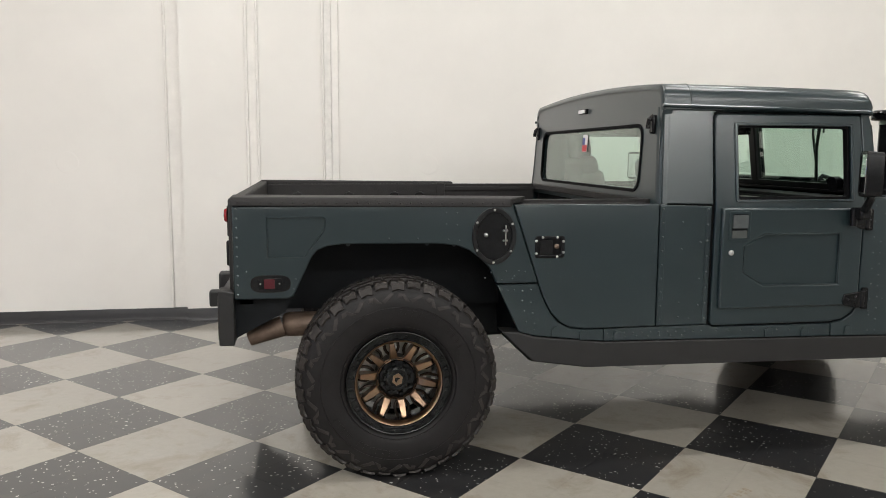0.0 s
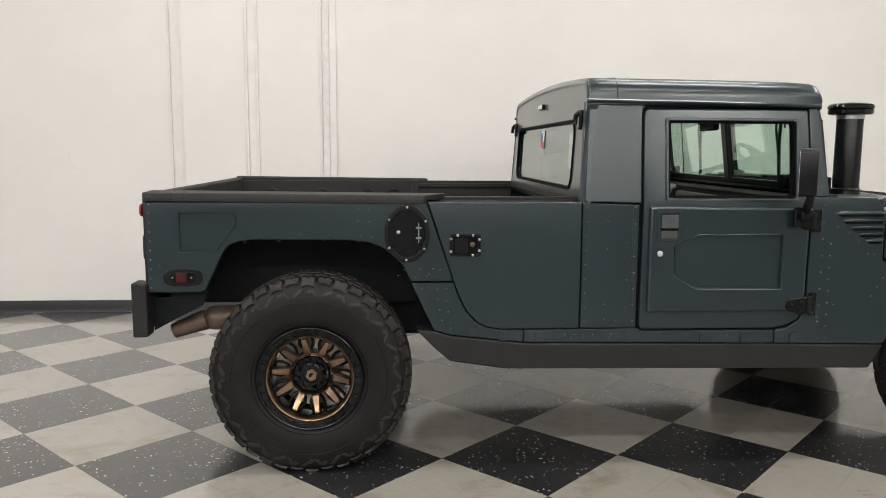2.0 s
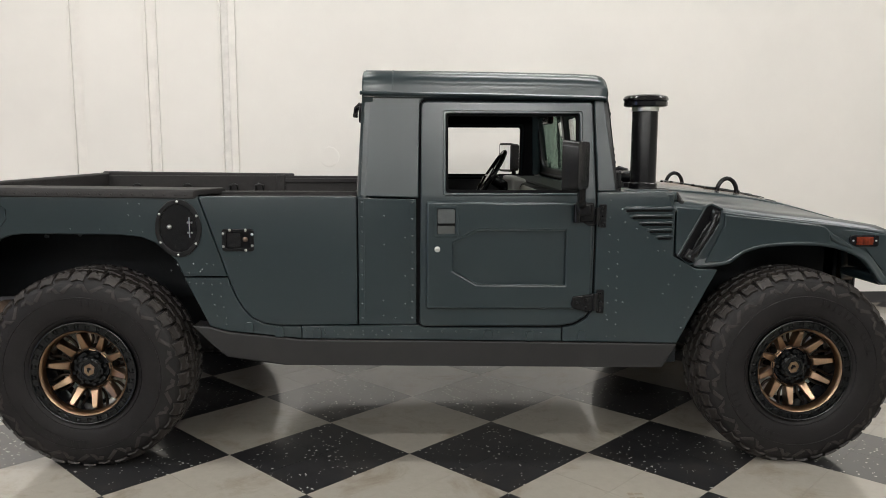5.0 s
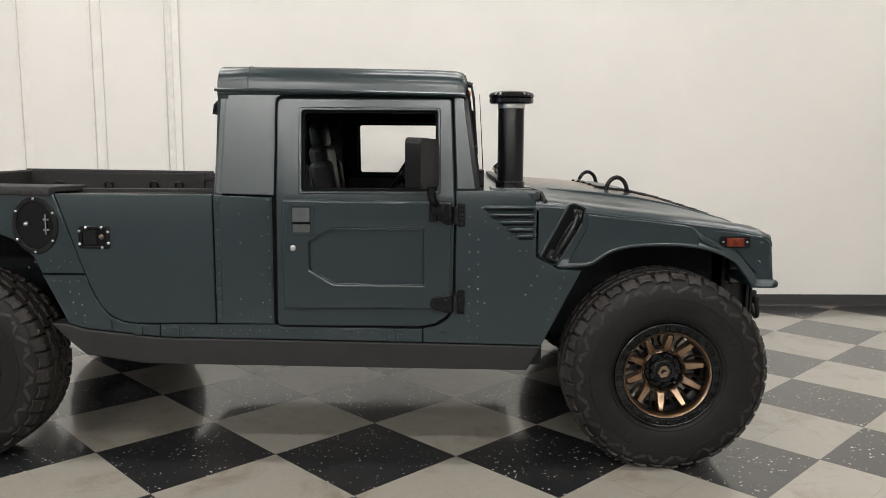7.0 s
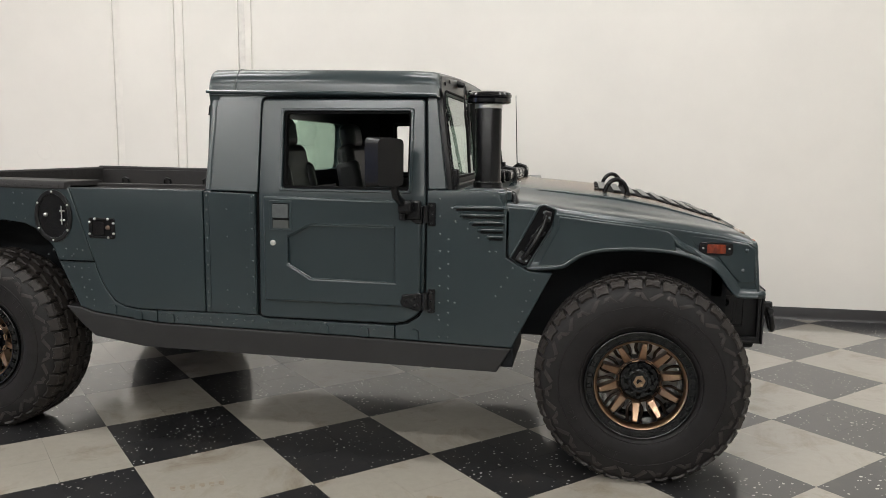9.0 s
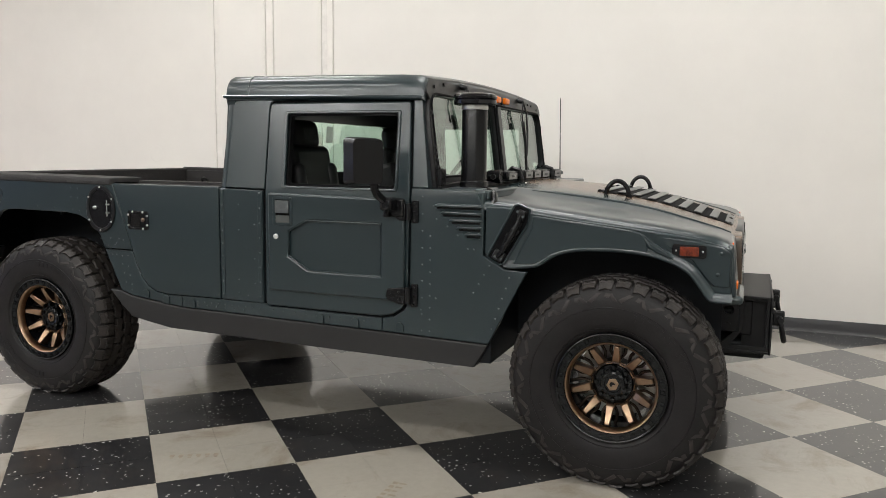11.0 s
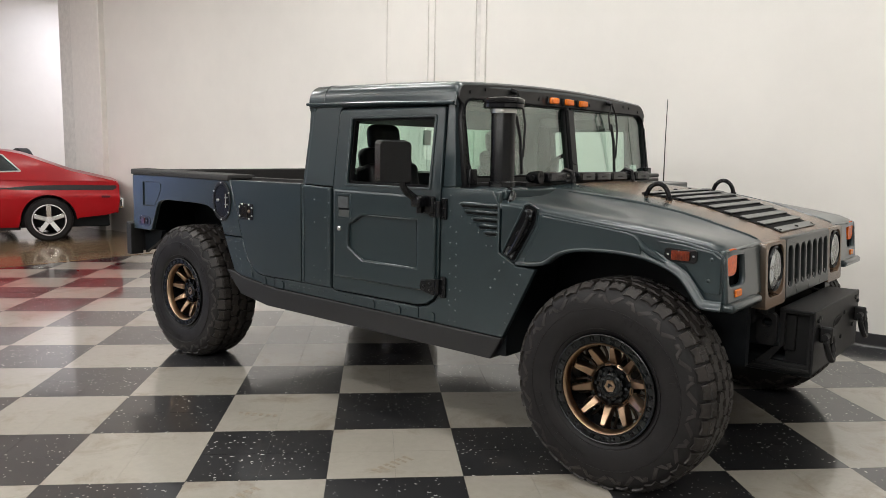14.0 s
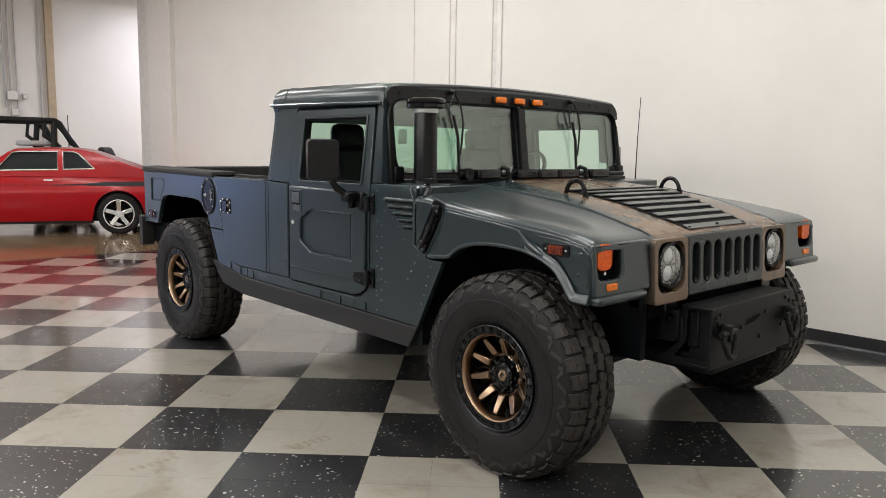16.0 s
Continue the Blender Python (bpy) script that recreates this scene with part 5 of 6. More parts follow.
# mirrors
for side in (-1, 1):
    turn = Matrix.Translation((2.20, side * 1.288, 0)) @ Matrix.Rotation(side * radians(28), 4, "Z")
    b2 = bmesh.new()
    fill(b2, [rrect(-0.086, 0.086, 1.284, 1.498, 0.024, 4)])
    r = bmesh.ops.extrude_face_region(b2, geom=b2.faces[:])
    tp = {v for v in r["geom"] if isinstance(v, bmesh.types.BMVert)}
    for v in b2.verts:
        u, z = v.co.x, v.co.z
        sh = 0.93 if v in tp else 1.0
        v.co = turn @ Vector((0.040 if v in tp else -0.030, side * u * sh, 1.391 + (z - 1.391) * sh))
    mir = part("door_mirror", b2, PLASTIC, truck, "black door mirror on a bent arm", bevel=0.014, seg=3)
    b2 = B(-0.034, -0.029, -0.074, 0.074, 1.300, 1.482, m=turn)
    part("mirror_glass", b2, MIRROR, mir, "mirror glass", bevel=0.002)
    part("mirror_stalk", tube(bmesh.new(), [(2.238, side * 1.262, 1.310), (2.238, side * 1.256, 1.272), (2.241, side * 1.236, 1.245), (2.252, side * 1.205, 1.222), (2.262, side * 1.180, 1.205)], [0.017, 0.018, 0.019, 0.019, 0.018], 10), PLASTIC, mir)
    part("mirror_bracket", B(2.236, 2.296, min(side * 1.115, side * 1.205), max(side * 1.115, side * 1.205), 1.168, 1.226), PLASTIC, mir, bevel=0.012)
    part("mirror_foot", B(2.245, 2.325, side * 1.118 - 0.016, side * 1.118 + 0.016, 1.135, 1.222), PLASTIC, mir, bevel=0.010)
    part("mirror_clamp", rod(bmesh.new(), (2.245, side * 1.142, 1.135), (2.245, side * 1.142, 1.215), 0.017, seg=12), PLASTIC, mir)

# front bumper: an open box of plates with a flat face
FB = 3.945
bp = part("front_bumper", B(3.80, FB - 0.09, -0.36, 0.36, 0.56, 0.735), BUMPER, truck, "black steel plate front bumper", bevel=0.008)
part("face_plate", B(FB - 0.012, FB, -0.412, 0.408, 0.482, 0.766), BUMPER, bp, bevel=0.004)
# Flat plate on the face, coloured dark like the inside of a slot.
part("winch_slot", across([[(-0.095, 0.655), (-0.085, 0.646), (-0.02, 0.652), (0.03, 0.668), (0.045, 0.682), (0.035, 0.690), (-0.03, 0.686), (-0.08, 0.676)]], lambda z: FB + 0.0005, 0.003), GAP, bp)
part("slot_rim", tube(bmesh.new(), [(FB + 0.002, y, z) for y, z in ((-0.095, 0.655), (-0.085, 0.646), (-0.02, 0.652), (0.03, 0.668), (0.045, 0.682), (0.035, 0.690), (-0.03, 0.686), (-0.08, 0.676), (-0.095, 0.655))], 0.0035, 6), BUMPER, bp)
part("top_flange", B(3.79, FB - 0.010, -0.408, 0.404, 0.752, 0.764), BUMPER, bp, bevel=0.003)
part("bottom_flange", B(3.68, FB - 0.010, -0.408, 0.404, 0.484, 0.496), BUMPER, bp, bevel=0.003)
for side in (-1, 1):
    y = side * 0.392
    gus = bmesh.new()
    fill(gus, [[(3.79, 0.60), (3.66, 0.470), (3.70, 0.470), (FB - 0.012, 0.484), (FB - 0.012, 0.764), (3.79, 0.764)], [(3.815, 0.595), (3.755, 0.515), (FB - 0.03, 0.515), (FB - 0.03, 0.742), (3.815, 0.742)]])
    r = bmesh.ops.extrude_face_region(gus, geom=gus.faces[:])
    for v in gus.verts:
        v.co.y = y - 0.009
    for v in r["geom"]:
        if isinstance(v, bmesh.types.BMVert):
            v.co.y = y + 0.009
    part("gusset", gus, BUMPER, bp, bevel=0.003)
    part("side_plate", B(3.81, FB - 0.02, side * 0.345 - 0.005, side * 0.345 + 0.005, 0.50, 0.752), BUMPER, bp)
    # tow loop bracket beside the box
    hook = bmesh.new()
    fill(hook, [rrect(3.700, 3.790, 0.590, 0.740, 0.030, 4), rrect(3.722, 3.768, 0.675, 0.715, 0.018, 4)])
    r = bmesh.ops.extrude_face_region(hook, geom=hook.faces[:])
    for v in hook.verts:
        v.co.y = side * 0.395
    for v in r["geom"]:
        if isinstance(v, bmesh.types.BMVert):
            v.co.y = side * 0.435
    part("tow_bracket", hook, BUMPER, bp, bevel=0.008)
    part("bracket_bolt", rod(bmesh.new(), (3.745, side * 0.435, 0.625), (3.745, side * 0.448, 0.625), 0.013, seg=8), BUMPER, bp)
    part("shackle_mount", B(FB, FB + 0.055, side * 0.325 - 0.014, side * 0.325 + 0.014, 0.615, 0.690), BUMPER, bp, bevel=0.008)
    pts = [(FB + 0.036 + 0.022 * math.sin(math.pi * k / 12), side * 0.325 + 0.050 * math.cos(math.pi * k / 12) * (1.0 if k not in (0, 12) else 0.72), 0.650 - 0.108 * math.sin(math.pi * k / 12)) for k in range(13)]
    part("tow_shackle", tube(bmesh.new(), pts, 0.0135, 8), BUMPER, truck, "black bow shackle")
    part("shackle_pin", rod(bmesh.new(), (FB + 0.036, side * 0.325 - 0.064, 0.652), (FB + 0.036, side * 0.325 + 0.064, 0.652), 0.014, seg=10), BUMPER, bp)
    part("frame_horn", B(3.45, 3.80, side * 0.36 - 0.045, side * 0.36 + 0.045, 0.58, 0.70), UNDER, truck, bevel=0.01)
    part("tie_rod", rod(bmesh.new(), (3.52, side * 0.30, 0.50), (3.40, side * 0.80, 0.46), 0.018, seg=10), UNDER, truck)
for y, z in ((-0.372, 0.720), (-0.340, 0.728), (-0.355, 0.690), (-0.13, 0.645), (0.105, 0.690), (0.06, 0.575), (-0.20, 0.575), (0.325, 0.735), (0.372, 0.712), (0.29, 0.600)):
    part("bolt", lathe(bmesh.new(), ((FB - 0.001, 0.011), (FB + 0.007, 0.011), (FB + 0.009, 0.007), (FB + 0.009, 0.0005)), (0, y, z), "x", 8), BLACK, bp)
part("skid_plate", B(3.45, 3.92, -0.34, 0.34, 0.44, 0.53), UNDER, truck, bevel=0.02)
part("front_crossmember", B(3.58, 3.72, -0.56, 0.56, 0.70, 0.78), GAP, truck, bevel=0.01)

# underbody
part("belly", B(-0.10, 3.45, -0.52, 0.52, 0.50, 0.86), UNDER, truck, bevel=0.02)
# Unseen slab behind the rockers, added to darken the floor under the truck.
part("floor_pan", B(0.66, 2.70, -1.00, 1.00, 0.475, 0.60), UNDER, truck, bevel=0.03)
part("cab_floor", B(1.25, 2.72, -1.05, 1.05, 0.60, 0.70), UNDER, truck)
for side in (-1, 1):
    part("rear_inner_fender", B(-0.66, 1.22, side * 0.60 - 0.02, side * 0.60 + 0.02, 0.70, 1.10), UNDER, truck)
    part("rear_well_top", B(-0.66, 0.62, min(side * 0.60, side * 1.07), max(side * 0.60, side * 1.07), 1.085, 1.105), UNDER, truck)
    part("rear_well_front", B(0.60, 0.64, min(side * 0.60, side * 1.06), max(side * 0.60, side * 1.06), 0.55, 1.10), UNDER, truck)
    part("rear_well_back", B(-0.68, -0.62, min(side * 0.60, side * 1.0), max(side * 0.60, side * 1.0), 0.80, 1.10), UNDER, truck)
    part("front_inner_fender", B(2.70, 3.72, side * 0.60 - 0.02, side * 0.60 + 0.02, 0.52, 1.04), UNDER, truck)
    part("front_well_top", B(2.70, 3.74, min(side * 0.60, side * 1.06), max(side * 0.60, side * 1.06), 1.055, 1.07), UNDER, truck)
    part("front_well_back", B(2.68, 2.74, min(side * 0.60, side * 1.06), max(side * 0.60, side * 1.06), 0.47, 1.07), UNDER, truck)
    for ax in (RX, FX):
        part("half_shaft", rod(bmesh.new(), (ax, side * 0.35, 0.60), (ax, side * 0.85, HZ), 0.04, seg=12), UNDER, truck)
        part("control_arm", tube(bmesh.new(), [(ax - 0.28, side * 0.40, 0.52), (ax, side * 0.82, 0.36), (ax + 0.28, side * 0.40, 0.52)], 0.03, 8), UNDER, truck)
        part("upper_arm", tube(bmesh.new(), [(ax - 0.20, side * 0.45, 0.72), (ax, side * 0.80, 0.60), (ax + 0.20, side * 0.45, 0.72)], 0.022, 8), UNDER, truck)
        part("half_shaft_hub", rod(bmesh.new(), (ax, side * 0.74, HZ), (ax, side * 0.92, HZ), 0.12, 0.10, 20), UNDER, truck)

# ---- wheels ----
WHEEL_Y = 0.982


def lug(bm, pts, height, inset=0.88):
    """A raised block: pts are its outline as points on the tyre's skin with their outward direction."""
    c = sum((p for p, n in pts), Vector()) / len(pts)
    low = [bm.verts.new(p - n * 0.012) for p, n in pts]
    mid = [bm.verts.new(p + n * height * 0.72) for p, n in pts]
    top = [bm.verts.new(c + (p - c) * inset + n * height) for p, n in pts]
    k = len(pts)
    for i in range(k):
        j = (i + 1) % k
        bm.faces.new((low[i], low[j], mid[j], mid[i]))
        bm.faces.new((mid[i], mid[j], top[j], top[i]))
    bm.faces.new(top)


SHOULDER = ((0.447, 0.128), (0.442, 0.146), (0.430, 0.162), (0.412, 0.173), (0.390, 0.1795), (0.360, 0.184), (0.330, 0.185))


def skin(a, s, sgn):
    """Place and outward direction on the tyre's shoulder; s runs from 0 at the tread to 6 on the sidewall."""
    i = min(int(s), 5)
    f = s - i
    r = SHOULDER[i][0] * (1 - f) + SHOULDER[i + 1][0] * f
    y = SHOULDER[i][1] * (1 - f) + SHOULDER[i + 1][1] * f
    dr, dy = SHOULDER[i + 1][0] - SHOULDER[i][0], SHOULDER[i + 1][1] - SHOULDER[i][1]
    ln = math.hypot(dr, dy)
    nr, ny = dy / ln, -dr / ln
    return Vector((r * math.cos(a), sgn * y, r * math.sin(a))), Vector((nr * math.cos(a), sgn * ny, nr * math.sin(a)))


def tyre_meshes():
    """Tyre body, tread blocks and the wheel's metal, round the y axis; the outer face is at negative y."""
    out = {}
    half = [(0.150, 0.236), (0.162, 0.241), (0.173, 0.254), (0.181, 0.288)] + [(y, r) for r, y in reversed(SHOULDER)] + [(0.10, 0.449)]
    prof = [(-y, r) for y, r in half] + [(y, r) for y, r in reversed(half)]
    bm = lathe(bmesh.new(), prof, (0, 0, 0), "y", 112, True)
    for r0, y0 in ((0.262, 0.1765), (0.352, 0.1845)):
        lathe(bm, ((-y0 + 0.004, r0 - 0.004), (-y0 - 0.0025, r0), (-y0 + 0.004, r0 + 0.004)), (0, 0, 0), "y", 112, True)
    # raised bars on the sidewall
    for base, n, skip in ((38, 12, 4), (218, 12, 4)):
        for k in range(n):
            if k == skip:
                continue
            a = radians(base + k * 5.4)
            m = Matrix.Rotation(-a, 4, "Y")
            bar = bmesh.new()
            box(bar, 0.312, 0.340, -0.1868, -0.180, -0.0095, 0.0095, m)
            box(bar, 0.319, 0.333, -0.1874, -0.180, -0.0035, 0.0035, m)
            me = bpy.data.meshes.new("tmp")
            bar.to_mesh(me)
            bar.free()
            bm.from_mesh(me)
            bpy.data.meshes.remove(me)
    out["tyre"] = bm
    bm = bmesh.new()
    N = 38
    P = 2 * math.pi / N

    def crown(a, y):
        n = Vector((math.cos(a), 0, math.sin(a)))
        return n * (0.4475 - 0.006 * (abs(y) / 0.13) ** 2) + Vector((0, y, 0)), n

    for k in range(N):
        a0 = P * k
        wob = 0.06 * P * math.sin(k * 2.4)
        # two middle rows of stepped, interlocking blocks
        for y0, y1, off, d in ((-0.068, -0.004, 0.30, 1), (0.004, 0.068, 0.80, -1)):
            st = a0 + off * P
            pts = [(st, y0), (st + 0.38 * P, y0), (st + 0.42 * P, y0 + 0.012), (st + 0.86 * P, y0 + 0.012), (st + 0.96 * P, (y0 + y1) / 2), (st + 0.80 * P, y1), (st + 0.44 * P, y1), (st + 0.38 * P, y1 - 0.013), (st - 0.04 * P, y1 - 0.013), (st - 0.12 * P, (y0 + y1) / 2)]
            lug(bm, [crown(a + wob, y) for a, y in pts], 0.0185, 0.92)
        for sgn in (-1, 1):
            st = a0 + (0.0 if sgn < 0 else 0.5) * P
            # outer tread block
            pts = [(st, 0.076), (st + 0.45 * P, 0.080), (st + 0.50 * P, 0.074), (st + 0.88 * P, 0.078), (st + 0.86 * P, 0.132), (st + 0.46 * P, 0.132), (st + 0.42 * P, 0.128), (st + 0.02 * P, 0.132)]
            lug(bm, [crown(a, sgn * y) for a, y in pts], 0.0170, 0.93)
            lug(bm, [crown(a, sgn * y) for a, y in ((st + 0.10 * P, 0.086), (st + 0.38 * P, 0.088), (st + 0.38 * P, 0.124), (st + 0.10 * P, 0.126))], 0.0195, 0.86)
            lug(bm, [crown(a, sgn * y) for a, y in ((st + 0.54 * P, 0.084), (st + 0.80 * P, 0.086), (st + 0.78 * P, 0.124), (st + 0.54 * P, 0.126))], 0.0195, 0.86)
            # shoulder block, in two steps
            e = 1.9 if k % 2 else 2.5
            lug(bm, [skin(st + u * P, v, sgn) for u, v in ((0.02, 0.1), (0.86, 0.1), (0.84, e), (0.46, e - 0.35), (0.06, e))], 0.0105, 0.90)
            # slanted chevron bars on the upper sidewall
            if k % 2:
                lug(bm, [skin(st + u * P, v, sgn) for u, v in ((-0.30, 3.0), (-0.02, 2.85), (0.62, 4.1), (0.42, 4.5))], 0.0034, 0.80)
                lug(bm, [skin(st + u * P, v, sgn) for u, v in ((0.78, 4.05), (0.62, 4.45), (0.98, 4.30), (1.22, 3.15), (1.04, 3.0))], 0.0030, 0.80)
            else:
                lug(bm, [skin(st + u * P, v, sgn) for u, v in ((0.10, 3.1), (0.42, 2.95), (0.55, 3.7), (0.25, 3.9))], 0.0030, 0.80)
    out["tread"] = bm
    # a narrower section than the blocks are drawn for
    for key in ("tyre", "tread"):
        for v in out[key].verts:
            v.co.y *= 0.89
    # barrel, bronze lip, black clamp ring
    out["barrel"] = lathe(bmesh.new(), ((-0.124, 0.228), (-0.134, 0.230), (-0.134, 0.200), (-0.112, 0.196), (-0.04, 0.191), (0.13, 0.190), (0.14, 0.230), (0.0, 0.212), (-0.08, 0.212)), (0, 0, 0), "y", 64, True)
    out["lip"] = lathe(bmesh.new(), ((-0.134, 0.2005), (-0.150, 0.1995), (-0.153, 0.1970), (-0.150, 0.1925), (-0.138, 0.1870), (-0.118, 0.1835), (-0.112, 0.1840), (-0.112, 0.196)), (0, 0, 0), "y", 80, True)
    out["ring"] = lathe(bmesh.new(), ((-0.132, 0.199), (-0.153, 0.1995), (-0.157, 0.202), (-0.158, 0.206), (-0.150, 0.209), (-0.150, 0.228), (-0.158, 0.231), (-0.160, 0.235), (-0.158, 0.239), (-0.134, 0.242)), (0, 0, 0), "y", 80, True)
    bm = bmesh.new()
    rod(bm, (0.2185, -0.149, 0), (0.2185, -0.1590, 0), 0.0068, 0.0060, seg=6)
    out["bolt"] = bm
    out["clamp"] = box(bmesh.new(), 0.2070, 0.2295, -0.1565, -0.145, -0.0130, 0.0130)
    # one bronze spoke: broad at the hub, narrower at the rim, cut off square before it drops into the barrel
    bm = bmesh.new()
    sec = ((0.092, 0.0170, -0.066, 0.04), (0.098, 0.0182, -0.082, 0.05), (0.103, 0.0178, -0.087, 0.05), (0.140, 0.0146, -0.104, 0.06), (0.170, 0.0116, -0.117, 0.065), (0.176, 0.0110, -0.116, 0.06), (0.179, 0.0118, -0.106, 0.05), (0.191, 0.0150, -0.090, 0.03))
    rings = []
    for rr, w, y, d in sec:
        rings.append([bm.verts.new((rr, y + 0.0035, -w)), bm.verts.new((rr, y, -w * 0.80)), bm.verts.new((rr, y, w * 0.80)), bm.verts.new((rr, y + 0.0035, w)), bm.verts.new((rr, y + d, w * 0.9)), bm.verts.new((rr, y + d, -w * 0.9))])
    for r0, r1 in zip(rings, rings[1:]):
        for i in range(6):
            j = (i + 1) % 6
            bm.faces.new((r0[i], r0[j], r1[j], r1[i]))
    bm.faces.new(rings[0][::-1])
    bm.faces.new(rings[-1])
    out["spoke"] = bm
    # dark curved brace between two spokes
    bm = bmesh.new()
    for sg in (-1, 1):
        tube(bm, [(0.108, -0.040, sg * 0.020), (0.128, -0.044, sg * 0.014), (0.142, -0.048, sg * 0.013), (0.160, -0.048, sg * 0.019), (0.190, -0.046, sg * 0.034)], [0.0065, 0.007, 0.0075, 0.0075, 0.008], 6)
    out["web"] = bm
    # cut facet on the hub's edge between two spokes
    bm = bmesh.new()
    for pts in (((0.088, -0.079, -0.0135), (0.088, -0.079, 0.0135), (0.099, -0.070, 0.0155), (0.099, -0.070, -0.0155)),):
        top = [bm.verts.new(p) for p in pts]
        low = [bm.verts.new((p[0] - 0.003, p[1] + 0.03, p[2])) for p in pts]
        bm.faces.new(top)
        for i in range(4):
            bm.faces.new((top[i], low[i], low[(i + 1) % 4], top[(i + 1) % 4]))
        bm.faces.new(low[::-1])
    out["facet"] = bm
    out["hub"] = lathe(bmesh.new(), ((0.08, 0.096), (-0.050, 0.098), (-0.068, 0.0985), (-0.074, 0.096), (-0.076, 0.091), (-0.070, 0.087), (-0.054, 0.085), (-0.050, 0.062), (-0.050, 0.0005)), (0, 0, 0), "y", 48)
    out["seat_ring"] = lathe(bmesh.new(), ((-0.050, 0.084), (-0.057, 0.083), (-0.061, 0.080), (-0.061, 0.060), (-0.045, 0.058)), (0, 0, 0), "y", 40)
    out["cap"] = lathe(bmesh.new(), ((-0.045, 0.061), (-0.076, 0.060), (-0.088, 0.056), (-0.094, 0.048), (-0.092, 0.037), (-0.087, 0.034), (-0.087, 0.0005)), (0, 0, 0), "y", 36)
    out["nut"] = rod(bmesh.new(), (0.073, -0.058, 0), (0.073, -0.084, 0), 0.0110, 0.0088, 6)
    bm = rod(bmesh.new(), (0.049, -0.090, 0), (0.049, -0.097, 0), 0.0055, seg=6)
    out["screw"] = box(bm, 0.0535, 0.0635, -0.093, -0.055, -0.012, 0.012)
    # plain emblem shape
    bm = bmesh.new()
    fill(bm, [[(-0.022, -0.016), (0.0, -0.030), (0.022, -0.016), (0.022, 0.014), (0.0, 0.029), (-0.022, 0.014)], [(-0.012, -0.008), (-0.002, -0.018), (0.002, -0.002), (0.014, 0.004), (0.0, 0.010), (-0.012, 0.006)]])
    r = bmesh.ops.extrude_face_region(bm, geom=bm.faces[:])
    for v in r["geom"]:
        if isinstance(v, bmesh.types.BMVert):
            v.co.y -= 0.004
    for v in bm.verts:
        v.co.y -= 0.0865
    out["emblem"] = bm
    out["disc"] = lathe(bmesh.new(), ((0.02, 0.175), (0.04, 0.175), (0.04, 0.06), (0.02, 0.06)), (0, 0, 0), "y", 40, True)
    return out


def to_mesh(name, bm, material, sharp=35):
    bmesh.ops.recalc_face_normals(bm, faces=bm.faces)
    me = bpy.data.meshes.new(name)
    bm.to_mesh(me)
    bm.free()
    for p in me.polygons:
        p.use_smooth = True
    me.set_sharp_from_angle(angle=radians(sharp))
    me.materials.append(material)
    return me


WM = tyre_meshes()
WHEEL_PARTS = (("tyre", RUBBER, 30), ("tread", TREAD, 25), ("lip", LIPBRONZE, 40), ("ring", BEADLOCK, 35), ("hub", DARKBRONZE, 30), ("seat_ring", PLASTIC, 30), ("cap", BEADLOCK, 30), ("emblem", BRONZE, 30), ("disc", STEEL, 30))
NAMES = {"lip": "rim_lip", "ring": "beadlock_ring", "hub": "hub_centre", "seat_ring": "nut_seat", "cap": "centre_cap", "disc": "brake_disc"}
barrel_me = to_mesh("wheel", WM["barrel"], GLOSSBLACK)
spoke_me = to_mesh("spoke", WM["spoke"], BRONZE, 30)
web_me = to_mesh("web", WM["web"], DARKBRONZE, 40)
part_me = {k: to_mesh(NAMES.get(k, k), WM[k], m, s) for k, m, s in WHEEL_PARTS}

RIM_REPEATS = (("bolt", "ring_bolt", 28, 0.0), ("clamp", "clamp_block", 28, 0.5), ("nut", "lug_nut", 8, 0.5), ("screw", "cap_screw", 8, 0.0))
facet_me = to_mesh("hub_facet", WM["facet"], LIPBRONZE, 20)
repeat_me = {k: to_mesh(nm, WM[k], BEADLOCK, 30) for k, nm, n, p in RIM_REPEATS}


def grounded(me, spin):
    """A copy of a wheel mesh, turned by spin and pressed flat where it meets the floor."""
    me = me.copy()
    me.transform(Matrix.Rotation(spin, 4, "Y"))
    for v in me.vertices:
        if v.co.z < 0.001 - HZ:
            squeeze = (0.001 - HZ) - v.co.z
            v.co.z = 0.001 - HZ
            v.co.y *= 1 + squeeze * 0.8
    return me


